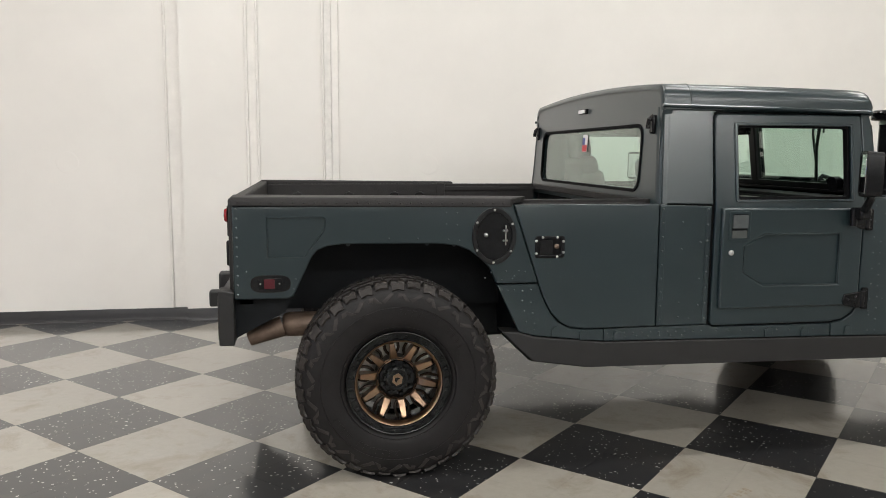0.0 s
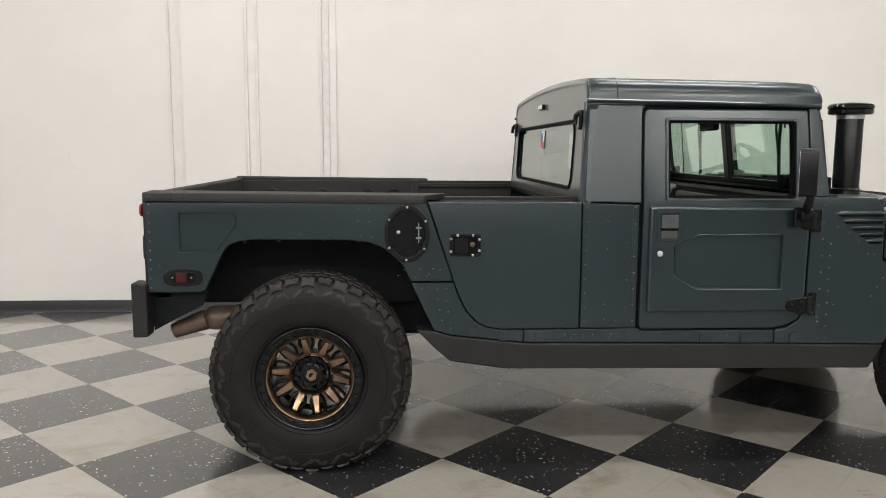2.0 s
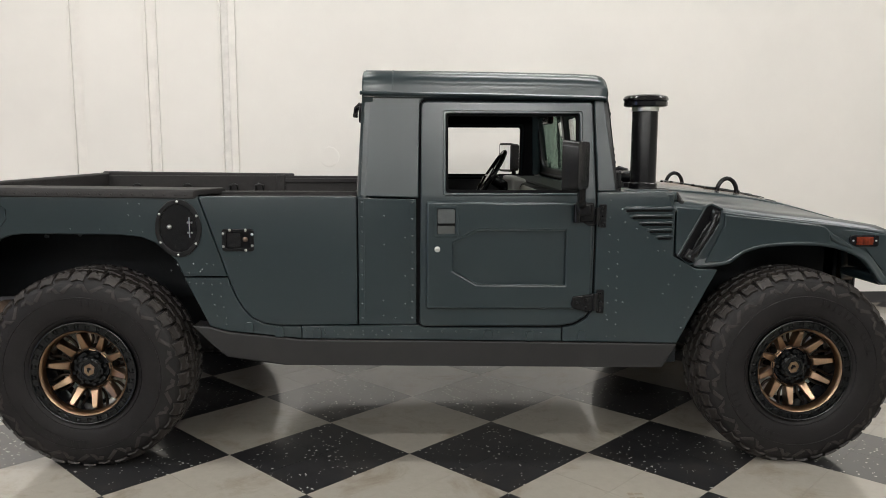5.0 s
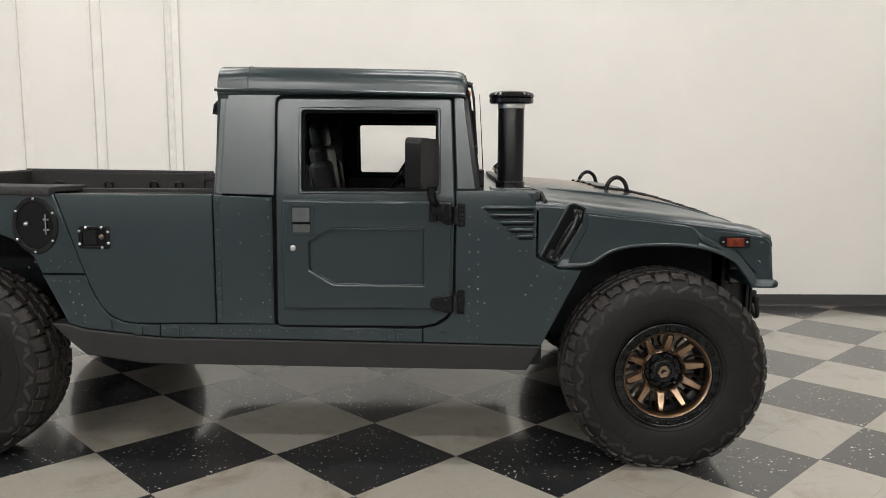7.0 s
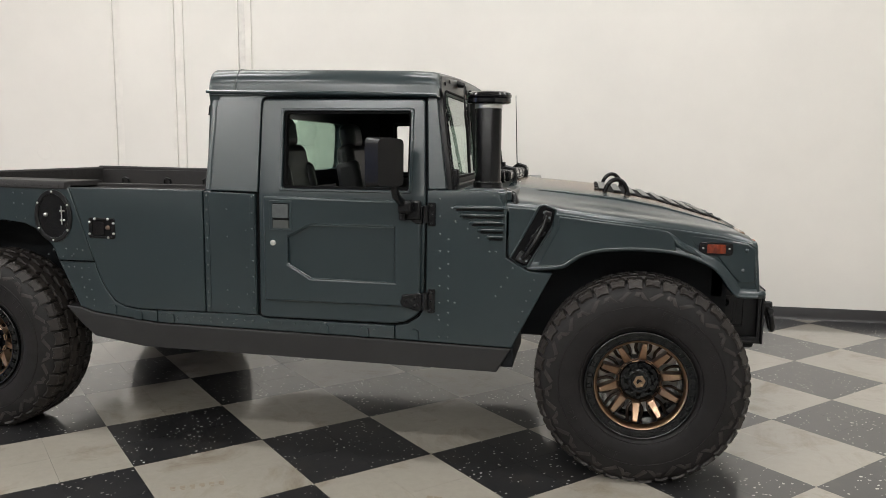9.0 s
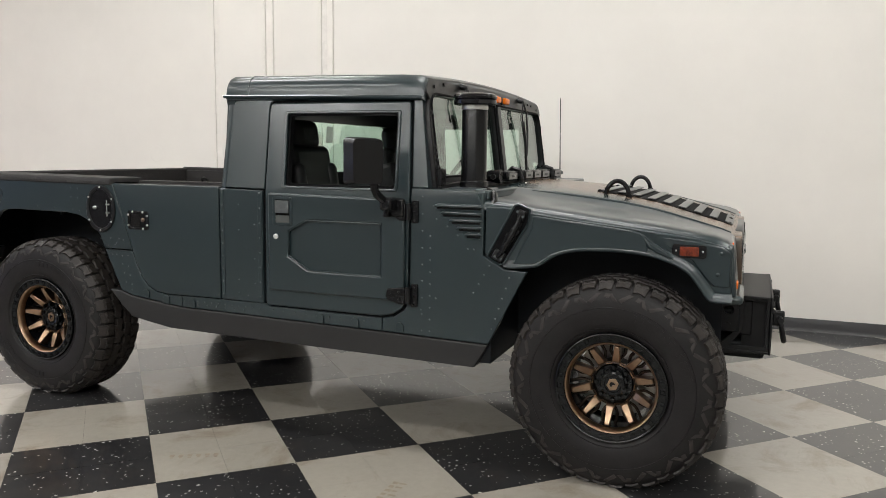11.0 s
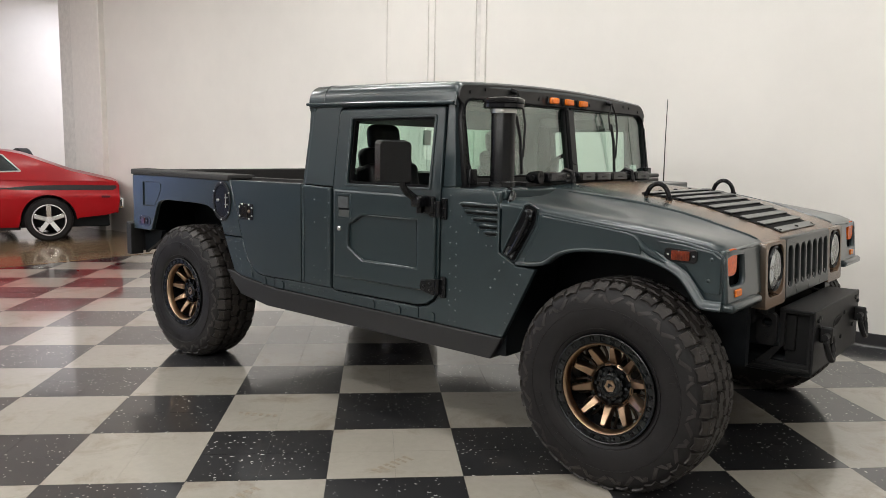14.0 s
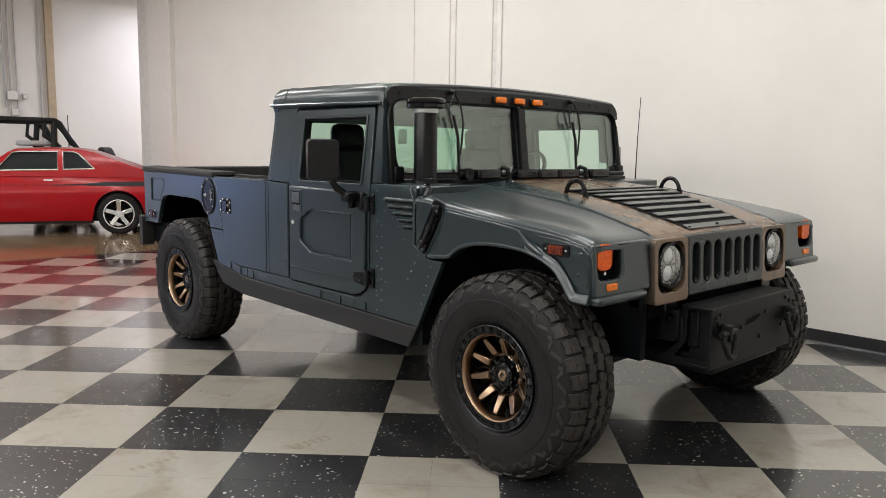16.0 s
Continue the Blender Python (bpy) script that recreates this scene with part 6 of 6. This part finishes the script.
for ax in (RX, FX):
    for side in (-1, 1):
        spin = {(RX, -1): 0.15, (FX, -1): 0.4, (RX, 1): 1.1, (FX, 1): 0.8}[(ax, side)]
        wheel = new("wheel", barrel_me)
        wheel.parent = truck
        wheel["label"] = "bronze off-road wheel with a big muddy tyre"
        wheel.matrix_basis = pose(ax, side * WHEEL_Y, HZ, 0, 0, 0 if side < 0 else 180)
        for k, m, s in WHEEL_PARTS:
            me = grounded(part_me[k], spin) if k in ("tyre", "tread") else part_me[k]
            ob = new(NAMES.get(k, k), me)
            ob.parent = wheel
            if k == "tread":
                tagged(ob, kind="stuff")
            if k not in ("tyre", "tread"):
                ob.matrix_basis = Matrix.Rotation(spin, 4, "Y")
        for key, nm, count, phase in RIM_REPEATS:
            for j in range(count):
                ob = new(nm, repeat_me[key])
                ob.parent = wheel
                ob.matrix_basis = Matrix.Rotation(spin + 2 * math.pi * (j + phase) / count, 4, "Y")
        for j in range(10):
            ob = new("spoke", spoke_me)
            ob.parent = wheel
            ob.matrix_basis = Matrix.Rotation(spin + 2 * math.pi * j / 10, 4, "Y")
            ob = new("web", web_me)
            ob.parent = wheel
            ob.matrix_basis = Matrix.Rotation(spin + 2 * math.pi * (j + 0.5) / 10, 4, "Y")
            ob = new("hub_facet", facet_me)
            ob.parent = wheel
            ob.matrix_basis = Matrix.Rotation(spin + 2 * math.pi * (j + 0.5) / 10, 4, "Y")

# ---- cabin ----
part("headliner", B(1.31, 2.36, -0.98, 0.98, 1.745, 1.77), INTERIOR, truck)
for side in (-1, 1):
    part("door_card", B(1.56, 2.33, side * 1.025 - 0.012, side * 1.025 + 0.012, 0.72, 1.235), INTERIOR, truck, bevel=0.006)
    part("pillar_trim", B(1.29, 1.55, side * 1.0 - 0.02, side * 1.0 + 0.015, 0.72, 1.70), INTERIOR, truck)
part("firewall", B(2.40, 2.44, -1.0, 1.0, 0.70, 1.28), INTERIOR, truck)
part("engine_cover", B(1.45, 2.42, -0.34, 0.34, 0.70, 1.13), INTERIOR, truck, bevel=0.04)
dash = part("dashboard", B(2.16, 2.42, -0.98, 0.98, 1.05, 1.25), INTERIOR, truck, "black dashboard", bevel=0.03)
part("dash_top", B(2.20, 2.43, -0.97, 0.97, 1.235, 1.266), INTERIOR, dash, bevel=0.012)
part("instrument_panel", B(2.11, 2.20, 0.25, 0.85, 1.10, 1.275), DASH, dash, "grey instrument panel", bevel=0.02)
part("dash_panel", B(2.145, 2.20, -0.85, 0.15, 1.13, 1.24), DASH, dash, bevel=0.02)
part("dash_vent", B(2.135, 2.15, -0.55, -0.40, 1.17, 1.21), GAP, dash)
wheel_c = Vector((1.99, 0.52, 1.275))
q = Matrix.Translation(wheel_c) @ pose(0, 0, 0, 0, -58, 0)
bm = bmesh.new()
tube(bm, [q @ Vector((0.19 * math.cos(2 * math.pi * k / 28), 0.19 * math.sin(2 * math.pi * k / 28), 0)) for k in range(29)], 0.015, 8)
sw = part("steering_wheel", bm, PLASTIC, truck, "black steering wheel")
bm = bmesh.new()
for a in (90, 210, 330):
    rod(bm, q @ Vector((0, 0, -0.02)), q @ Vector((0.185 * math.cos(radians(a)), 0.185 * math.sin(radians(a)), 0)), 0.014, seg=8)
rod(bm, q @ Vector((0, 0, -0.03)), q @ Vector((0, 0, 0.01)), 0.06, seg=20)
part("wheel_spokes", bm, PLASTIC, sw)
part("steering_column", rod(bmesh.new(), q @ Vector((0, 0, -0.02)), q @ Vector((0, 0, -0.3)), 0.035, seg=12), PLASTIC, sw)
for y in (-0.60, 0.60):
    seat = part("seat", B(1.46, 1.90, y - 0.24, y + 0.24, 0.86, 1.00), SEAT, truck, "black leather bucket seat", bevel=0.04, seg=3)
    b2 = B(-0.06, 0.06, y - 0.20, y + 0.20, 0, 0.50)
    bmesh.ops.transform(b2, matrix=pose(1.55, 0, 0.97, 0, -10, 0), verts=b2.verts)
    part("backrest", b2, SEAT, seat, bevel=0.045, seg=3)
    for s in (-1, 1):
        b2 = B(-0.075, 0.085, y + s * 0.17 - 0.045, y + s * 0.17 + 0.045, 0.05, 0.40)
        bmesh.ops.transform(b2, matrix=pose(1.55, 0, 0.97, 0, -10, 0), verts=b2.verts)
        part("bolster", b2, SEAT, seat, bevel=0.04, seg=3)
    b2 = B(-0.06, 0.05, y - 0.120, y + 0.120, 0.475, 0.645)
    bmesh.ops.transform(b2, matrix=pose(1.55, 0, 0.97, 0, -9, 0), verts=b2.verts)
    part("headrest", b2, SEAT, seat, bevel=0.052, seg=4)
part("inner_mirror", B(2.27, 2.30, -0.12, 0.12, 1.60, 1.655), PLASTIC, truck, bevel=0.012)
part("gauge_pod", rod(bmesh.new(), (2.27, -0.93, 1.33), (2.31, -0.93, 1.335), 0.04, 0.035, 14), PLASTIC, truck)

# ---- the red coupe and the open off-roader behind ----
def local_plate(loops, y0, y1, cuts=()):
    """A panel drawn in x and z between two sideways places (each a number or a function of z)."""
    bm = bmesh.new()
    fill(bm, loops)
    for z in cuts:
        bmesh.ops.bisect_plane(bm, geom=bm.verts[:] + bm.edges[:] + bm.faces[:], plane_co=(0, 0, z), plane_no=(0, 0, 1))
    r = bmesh.ops.extrude_face_region(bm, geom=bm.faces[:])
    tp = {v for v in r["geom"] if isinstance(v, bmesh.types.BMVert)}
    for v in bm.verts:
        f = y1 if v in tp else y0
        v.co.y = f(v.co.z) if callable(f) else f
    return bm


def arc(cx, cz, r, a0, a1, n):
    return [(cx + r * math.cos(radians(a0 + (a1 - a0) * i / n)), cz + r * math.sin(radians(a0 + (a1 - a0) * i / n))) for i in range(n + 1)]


def road_wheel(parent, x, y, z, r, w, spokes, alloy):
    s = 1 if y > 0 else -1
    wh = part("wheel", lathe(bmesh.new(), ((-w / 2, r * 0.68), (-w / 2 - 0.012, r * 0.76), (-w / 2 - 0.008, r * 0.90), (-w / 2 + 0.03, r), (w / 2 - 0.03, r), (w / 2, r * 0.9), (w / 2, r * 0.62)), (x, y, z), "y", 40, True), RUBBER, parent, "low black tyre on a five-spoke bright wheel")
    f = y + s * (w / 2)
    part("rim", lathe(bmesh.new(), ((0, r * 0.70), (s * 0.012, r * 0.715), (s * 0.012, r * 0.665), (-s * 0.05, r * 0.62), (-s * 0.12, r * 0.62), (-s * 0.12, r * 0.68)), (x, f, z), "y", 40, True), alloy, wh)
    for k in range(spokes):
        a = 2 * math.pi * k / spokes + 0.3
        b2 = bmesh.new()
        box(b2, r * 0.08, r * 0.64, -0.016, 0.014, -r * 0.082, r * 0.082)
        for v in b2.verts:
            t = (v.co.x - r * 0.08) / (r * 0.5)
            v.co.z *= 1.25 - 0.55 * t + 0.5 * t * t
            v.co.y += s * (-0.02 + 0.012 * t)
        bmesh.ops.transform(b2, matrix=Matrix.Translation((x, f, z)) @ Matrix.Rotation(-a, 4, "Y"), verts=b2.verts)
        part("spoke", b2, alloy, wh, bevel=0.006)
    part("hub_cap", rod(bmesh.new(), (x, f - s * 0.04, z), (x, f, z), r * 0.19, r * 0.15, 20), alloy, wh)


coupe = tagged(new("coupe_car"), "glossy red two-door muscle coupe with a black side stripe", "car")
coupe.matrix_basis = pose(-7.3, 1.07, 0, 0, 0, math.degrees(math.atan2(-0.907, -0.42))) @ Matrix.Translation((0, -0.86, 0))
R0 = 0.335
side_loop = ([(-0.96, 0.44), (-1.00, 0.62), (-1.00, 0.86), (-0.95, 0.925), (-0.6, 0.965), (0.1, 0.985), (0.9, 0.965), (2.3, 0.93), (3.3, 0.90), (3.52, 0.86), (3.56, 0.60), (3.48, 0.36), (3.20, 0.28)]
             + arc(2.82, R0, 0.385, 0, 180, 12) + [(2.40, 0.225), (0.42, 0.225)] + arc(0, R0, 0.385, 0, 180, 12) + [(-0.42, 0.36), (-0.80, 0.40)])


def bulge(z):
    return 0.905 - 1.15 * max(0, z - 0.60) ** 2.1 - 0.50 * max(0, 0.56 - z) ** 1.7 + 0.012 * math.exp(-((z - 0.70) / 0.05) ** 2)


for s in (-1, 1):
    body = part("body_side", local_plate([side_loop], lambda z: s * (bulge(z) - 0.06), lambda z: s * bulge(z), cuts=(0.27, 0.32, 0.38, 0.45, 0.52, 0.58, 0.64, 0.69, 0.73, 0.77, 0.81, 0.85, 0.89, 0.92, 0.95)), RED_PAINT, coupe, sharp=50)
    part("stripe", local_plate([[(1.0, 0.800), (0.55, 0.802), (0.25, 0.790), (-0.90, 0.782), (-0.96, 0.812), (-0.96, 0.855), (-0.3, 0.866), (0.2, 0.856), (0.55, 0.824), (1.0, 0.812)]], lambda z: s * (bulge(z) - 0.01), lambda z: s * (bulge(z) + 0.003)), STRIPE, coupe, "black stripe")
    part("stripe", local_plate([[(3.4, 0.800), (1.0, 0.805), (1.0, 0.812), (3.4, 0.81)]], lambda z: s * (bulge(z) - 0.01), lambda z: s * (bulge(z) + 0.003)), STRIPE, coupe)
    part("door_line", local_plate([[(0.915, 0.26), (0.922, 0.26), (0.922, 0.96), (0.915, 0.96)]], lambda z: s * (bulge(z) - 0.01), lambda z: s * (bulge(z) + 0.001)), STRIPE, coupe)
    part("door_handle", local_plate([rrect(0.97, 1.10, 0.878, 0.894, 0.007, 3)], lambda z: s * (bulge(z) - 0.01), lambda z: s * (bulge(z) + 0.025)), STEEL, coupe, "bright metal handle", bevel=0.006)
    part("marker_lamp", local_plate([rrect(-0.86, -0.74, 0.670, 0.700, 0.005, 2)], lambda z: s * (bulge(z) - 0.01), lambda z: s * (bulge(z) + 0.006)), MARKER_RED, coupe)
    part("arch_trim", tube(bmesh.new(), [(x, s * (bulge(z) + 0.002), z) for x, z in arc(0, R0, 0.388, 5, 175, 14)], 0.008, 6), RED_PAINT, coupe)
    part("sill", local_plate([[(0.40, 0.18), (2.42, 0.18), (2.42, 0.24), (0.40, 0.24)]], s * 0.70, s * 0.80), STRIPE, coupe)

    def house(z):
        return s * (0.80 - (z - 0.95) * 0.30 - 0.75 * max(0, z - 1.12) ** 2)

    def house_in(z):
        return s * (0.76 - (z - 0.95) * 0.30 - 0.75 * max(0, z - 1.12) ** 2)

    green = [(-0.98, 0.915), (-0.62, 1.005), (-0.33, 1.075), (0.05, 1.215), (0.34, 1.325), (0.60, 1.375), (1.0, 1.385), (1.45, 1.37), (1.62, 1.33), (2.08, 0.955), (1.0, 0.94)]
    qwin = [(0.36, 1.07), (0.82, 1.055), (0.83, 1.335), (0.68, 1.335), (0.60, 1.31)]
    dwin = [(0.90, 1.053), (1.80, 1.035), (1.56, 1.32), (1.45, 1.335), (0.91, 1.337)]
    part("roof_side", local_plate([green, qwin, dwin], house_in, house, cuts=(1.0, 1.1, 1.2, 1.28, 1.34)), RED_PAINT, coupe, sharp=50)
    for w in (qwin, dwin):
        part("side_window", local_plate([w], lambda z: house_in(z), lambda z: house_in(z) + s * 0.008), DARKGLASS, coupe, "dark side window")
        n = len(w)
        cx, cz = sum(p[0] for p in w) / n, sum(p[1] for p in w) / n
        part("window_trim", tube(bmesh.new(), [(x, house(z) + s * 0.004, z) for x, z in w + w[:1]], 0.011, 6), STEEL, coupe, "bright metal window trim")
    road_wheel(coupe, 0.0, s * 0.79, R0, R0, 0.22, 5, CHROME)
    road_wheel(coupe, 2.82, s * 0.79, R0, R0, 0.21, 5, CHROME)
# top skin: deck, rear window, roof, windshield, hood
top = [(-0.99, 0.86, 0.78), (-0.96, 0.92, 0.80), (-0.62, 1.005, 0.775), (-0.33, 1.08, 0.745), (0.05, 1.22, 0.69), (0.34, 1.33, 0.645), (0.60, 1.385, 0.62), (1.0, 1.40, 0.61), (1.45, 1.38, 0.62), (1.62, 1.335, 0.64), (2.08, 0.965, 0.80), (2.8, 0.955, 0.80), (3.4, 0.91, 0.79), (3.54, 0.85, 0.78)]
curve = []
for k in range(len(top) - 1):
    p0, p1, p2, p3 = (Vector(top[min(max(k + d, 0), len(top) - 1)]) for d in (-1, 0, 1, 2))
    for u in (0, 0.25, 0.5, 0.75):
        curve.append(0.5 * ((2 * p1) + (p2 - p0) * u + (2 * p0 - 5 * p1 + 4 * p2 - p3) * u * u + (3 * p1 - p0 - 3 * p2 + p3) * u ** 3))
curve.append(Vector(top[-1]))
bm = bmesh.new()
rows = []
for x, z, w in curve:
    rows.append([bm.verts.new((x, w * f, z + 0.022 * (1 - abs(f) ** 3) - 0.012)) for f in (-1.02, -0.97, -0.85, -0.6, -0.3, 0, 0.3, 0.6, 0.85, 0.97, 1.02)])
for r0, r1 in zip(rows, rows[1:]):
    for i in range(10):
        bm.faces.new((r0[i], r0[i + 1], r1[i + 1], r1[i]))
r = bmesh.ops.extrude_face_region(bm, geom=bm.faces[:])
for v in r["geom"]:
    if isinstance(v, bmesh.types.BMVert):
        v.co.z -= 0.03
part("roof_and_deck", bm, RED_PAINT, coupe, sharp=50)
part("tail_panel", B(-0.985, -0.94, -0.84, 0.84, 0.42, 0.90), RED_PAINT, coupe, bevel=0.02)
part("rear_bumper", B(-1.06, -0.97, -0.88, 0.88, 0.50, 0.665), CHROME, coupe, "chrome rear bumper", bevel=0.03, seg=3)
part("underside", B(-0.85, 3.4, -0.66, 0.66, 0.20, 0.55), UNDER, coupe, bevel=0.02)
part("exhaust_tip", rod(bmesh.new(), (-0.75, 0.55, 0.30), (-0.45, 0.55, 0.34), 0.035, seg=12), CHROME, coupe)
part("cabin_floor", B(0.0, 2.1, -0.70, 0.70, 0.55, 0.90), INTERIOR, coupe)
for sy in (-0.36, 0.36):
    part("seat", B(0.75, 0.90, sy - 0.24, sy + 0.24, 0.85, 1.22), SEAT, coupe, bevel=0.04)

jeep = tagged(new("offroad_car"), "dark open-topped off-road car with a padded black roll cage", "car")
jeep.matrix_basis = pose(-10.9, 0.3, 0, 0, 0, -90)
# local x runs towards the front, away from the column
part("tub", B(-1.55, 2.0, -0.76, 0.76, 0.55, 1.08), UNDER, jeep, "dark painted body tub", bevel=0.05)
part("hood", B(0.75, 2.0, -0.66, 0.66, 1.05, 1.14), UNDER, jeep, bevel=0.04)
for s in (-1, 1):
    part("roll_bar", tube(bmesh.new(), [(-1.04, s * 0.55, 1.45), (-0.80, s * 0.55, 1.86), (-0.73, s * 0.55, 1.90), (0.20, s * 0.55, 1.90), (0.42, s * 0.55, 1.85), (0.70, s * 0.60, 1.40), (0.78, s * 0.62, 1.08)], 0.055, 10), INTERIOR, jeep, "padded black roll cage tube")
    part("roll_hoop", tube(bmesh.new(), [(-0.71, s * 0.55, 1.88), (-0.68, s * 0.60, 1.40), (-0.68, s * 0.62, 1.08)], 0.055, 10), INTERIOR, jeep)
    part("roll_brace", tube(bmesh.new(), [(-0.55, s * 0.55, 1.88), (-0.52, s * 0.56, 1.62), (-0.80, s * 0.58, 1.40)], 0.04, 8), INTERIOR, jeep)
    part("roll_brace", tube(bmesh.new(), [(-0.75, s * 0.55, 1.87), (-1.02, s * 0.58, 1.50), (-1.28, s * 0.60, 1.10)], 0.05, 8), INTERIOR, jeep)
    for ax in (-1.0, 1.45):
        road_wheel(jeep, ax, s * 0.72, 0.40, 0.40, 0.26, 5, CONDUIT)
part("roll_cross", tube(bmesh.new(), [(-0.73, -0.58, 1.89), (-0.73, 0.58, 1.89)], 0.055, 10), INTERIOR, jeep)
part("sound_bar", B(-0.72, -0.28, -0.50, 0.50, 1.42, 1.52), CONDUIT, jeep, "grey sound bar under the cage", bevel=0.04)
part("spare_wheel", lathe(bmesh.new(), ((-1.92, 0.20), (-1.94, 0.30), (-1.90, 0.37), (-1.72, 0.37), (-1.68, 0.30), (-1.70, 0.20)), (0, 0.05, 1.04), "x", 32, True), RUBBER, jeep, "black spare tyre on the tailgate")
part("spare_hub", rod(bmesh.new(), (-1.86, 0.05, 1.04), (-1.55, 0.05, 1.04), 0.21, seg=20), CONDUIT, jeep)
part("antenna", rod(bmesh.new(), (-1.34, -0.7, 1.05), (-1.34, -0.7, 2.06), 0.012, 0.008, 6), INTERIOR, jeep)
part("windshield_frame", tube(bmesh.new(), [(0.80, -0.66, 1.10), (0.66, -0.64, 1.62), (0.66, 0.64, 1.62), (0.80, 0.66, 1.10)], 0.03, 8), INTERIOR, jeep)

# post, conduits and boxes on the far wall
bm = bmesh.new()
box(bm, WEST, WEST + 0.10, 2.22, 2.40, 0.0, CEIL)
structure("wall_post", bm, TANPOST, "tan-painted upright post on the far wall", "post", bevel=0.01)
structure("wall_pipe", rod(bmesh.new(), (WEST + 0.03, 2.08, 0.0), (WEST + 0.03, 2.08, CEIL), 0.014, seg=8), CONDUIT, "thin grey pipe on the far wall", "pipe")
for cy in (1.30, 1.42, 1.56):
    structure("conduit", rod(bmesh.new(), (WEST + 0.03, cy, 2.3), (WEST + 0.03, cy, CEIL), 0.018, seg=8), CONDUIT, "grey electrical conduit running up the wall", "conduit")
for y0, y1, z0, z1 in ((1.32, 1.56, 2.48, 2.70), (1.66, 1.76, 2.52, 2.64), (1.40, 1.58, 2.12, 2.30)):
    bm = bmesh.new()
    box(bm, WEST, WEST + 0.09, y0, y1, z0, z1)
    ob = tagged(obj("junction_box", bm, CONDUIT, bevel=0.008), "grey electrical junction box on the far wall", "junction box", "junction boxes")
    part("box_cover", B(WEST + 0.088, WEST + 0.096, y0 + 0.015, y1 - 0.015, z0 + 0.015, z1 - 0.015), TRIMWALL, ob, bevel=0.003)

# ---- floor tiles ----
OX, OY, S = 1.492, -0.998, 0.6096


def tile_mesh(name, material):
    """Four one-foot tiles of one colour that butt together."""
    bm = bmesh.new()
    h = S / 2
    for i in (0, 1):
        for j in (0, 1):
            x0, y0 = i * h + 0.0002, j * h + 0.0002
            x1, y1 = x0 + h - 0.0004, y0 + h - 0.0004
            c = 0.00025
            lo = [bm.verts.new(p) for p in ((x0, y0, -0.0025), (x1, y0, -0.0025), (x1, y1, -0.0025), (x0, y1, -0.0025))]
            hi = [bm.verts.new(p) for p in ((x0 + c, y0 + c, 0), (x1 - c, y0 + c, 0), (x1 - c, y1 - c, 0), (x0 + c, y1 - c, 0))]
            bm.faces.new(hi)
            for k in range(4):
                m = (k + 1) % 4
                bm.faces.new((lo[k], lo[m], hi[m], hi[k]))
    me = bpy.data.meshes.new(name)
    bm.to_mesh(me)
    bm.free()
    me.materials.append(material)
    return me


tile_me = (tile_mesh("tile_dark", TILE_DARK), tile_mesh("tile_light", TILE_LIGHT))
spots = []
for i in range(-30, 31):
    for j in range(-30, 31):
        cx = OX + S * 0.70711 * (i + j + 1)
        cy = OY + S * 0.70711 * (i - j)
        if TAN_X - 0.35 < cx < 10.8 and -9.5 < cy < WY + 0.5:
            spots.append(((cx - 2.0) ** 2 + (cy + 0.4) ** 2, i, j))
spots.sort()
rest = {0: [], 1: []}
for n, (_, i, j) in enumerate(spots):
    x, y = OX + S * 0.70711 * (i + j), OY + S * 0.70711 * (i - j)
    m = Matrix.Translation((x, y, 0)) @ Matrix.Rotation(radians(-45), 4, "Z")
    kind = 0 if (i + j) % 2 == 0 else 1
    if n < 300:
        ob = new("tile", tile_me[kind])
        ob.parent = floor
        ob.matrix_basis = m
    else:
        rest[kind].append(m)
for kind, ms in rest.items():
    verts, faces = [], []
    src = tile_me[kind]
    for m in ms:
        k = len(verts)
        verts += [m @ v.co for v in src.vertices]
        faces += [[k + a for a in p.vertices] for p in src.polygons]
    me = bpy.data.meshes.new("far_tiles")
    me.from_pydata(verts, [], faces)
    me.materials.append((TILE_DARK, TILE_LIGHT)[kind])
    ob = new("far_tiles", me)
    ob.parent = floor
    tagged(ob, kind="stuff")
# worn tyre prints on the light tiles
SCUFFS = ((2.44, -1.66, 0, 0.05), (2.21, -2.34, 4, 0.02), (1.34, -1.60, -60, 0.02))
for n, (px, py, turn, length) in enumerate(SCUFFS):
    bm = bmesh.new()
    for k in range(6):
        m = Matrix.Translation((px, py, 0)) @ Matrix.Rotation(radians(turn), 4, "Z")
        box(bm, -0.010, 0.012 + 0.004 * (k % 2), k * 0.040, k * 0.040 + 0.022, 0.0004, 0.0010, m)
        box(bm, 0.020, 0.020 + length * (0.5 + 0.1 * (k % 3)), k * 0.040 + 0.006, k * 0.040 + 0.020, 0.0004, 0.0010, m)
    ob = obj("scuff_mark", bm, SCUFF, floor)
    tagged(ob, kind="stuff")
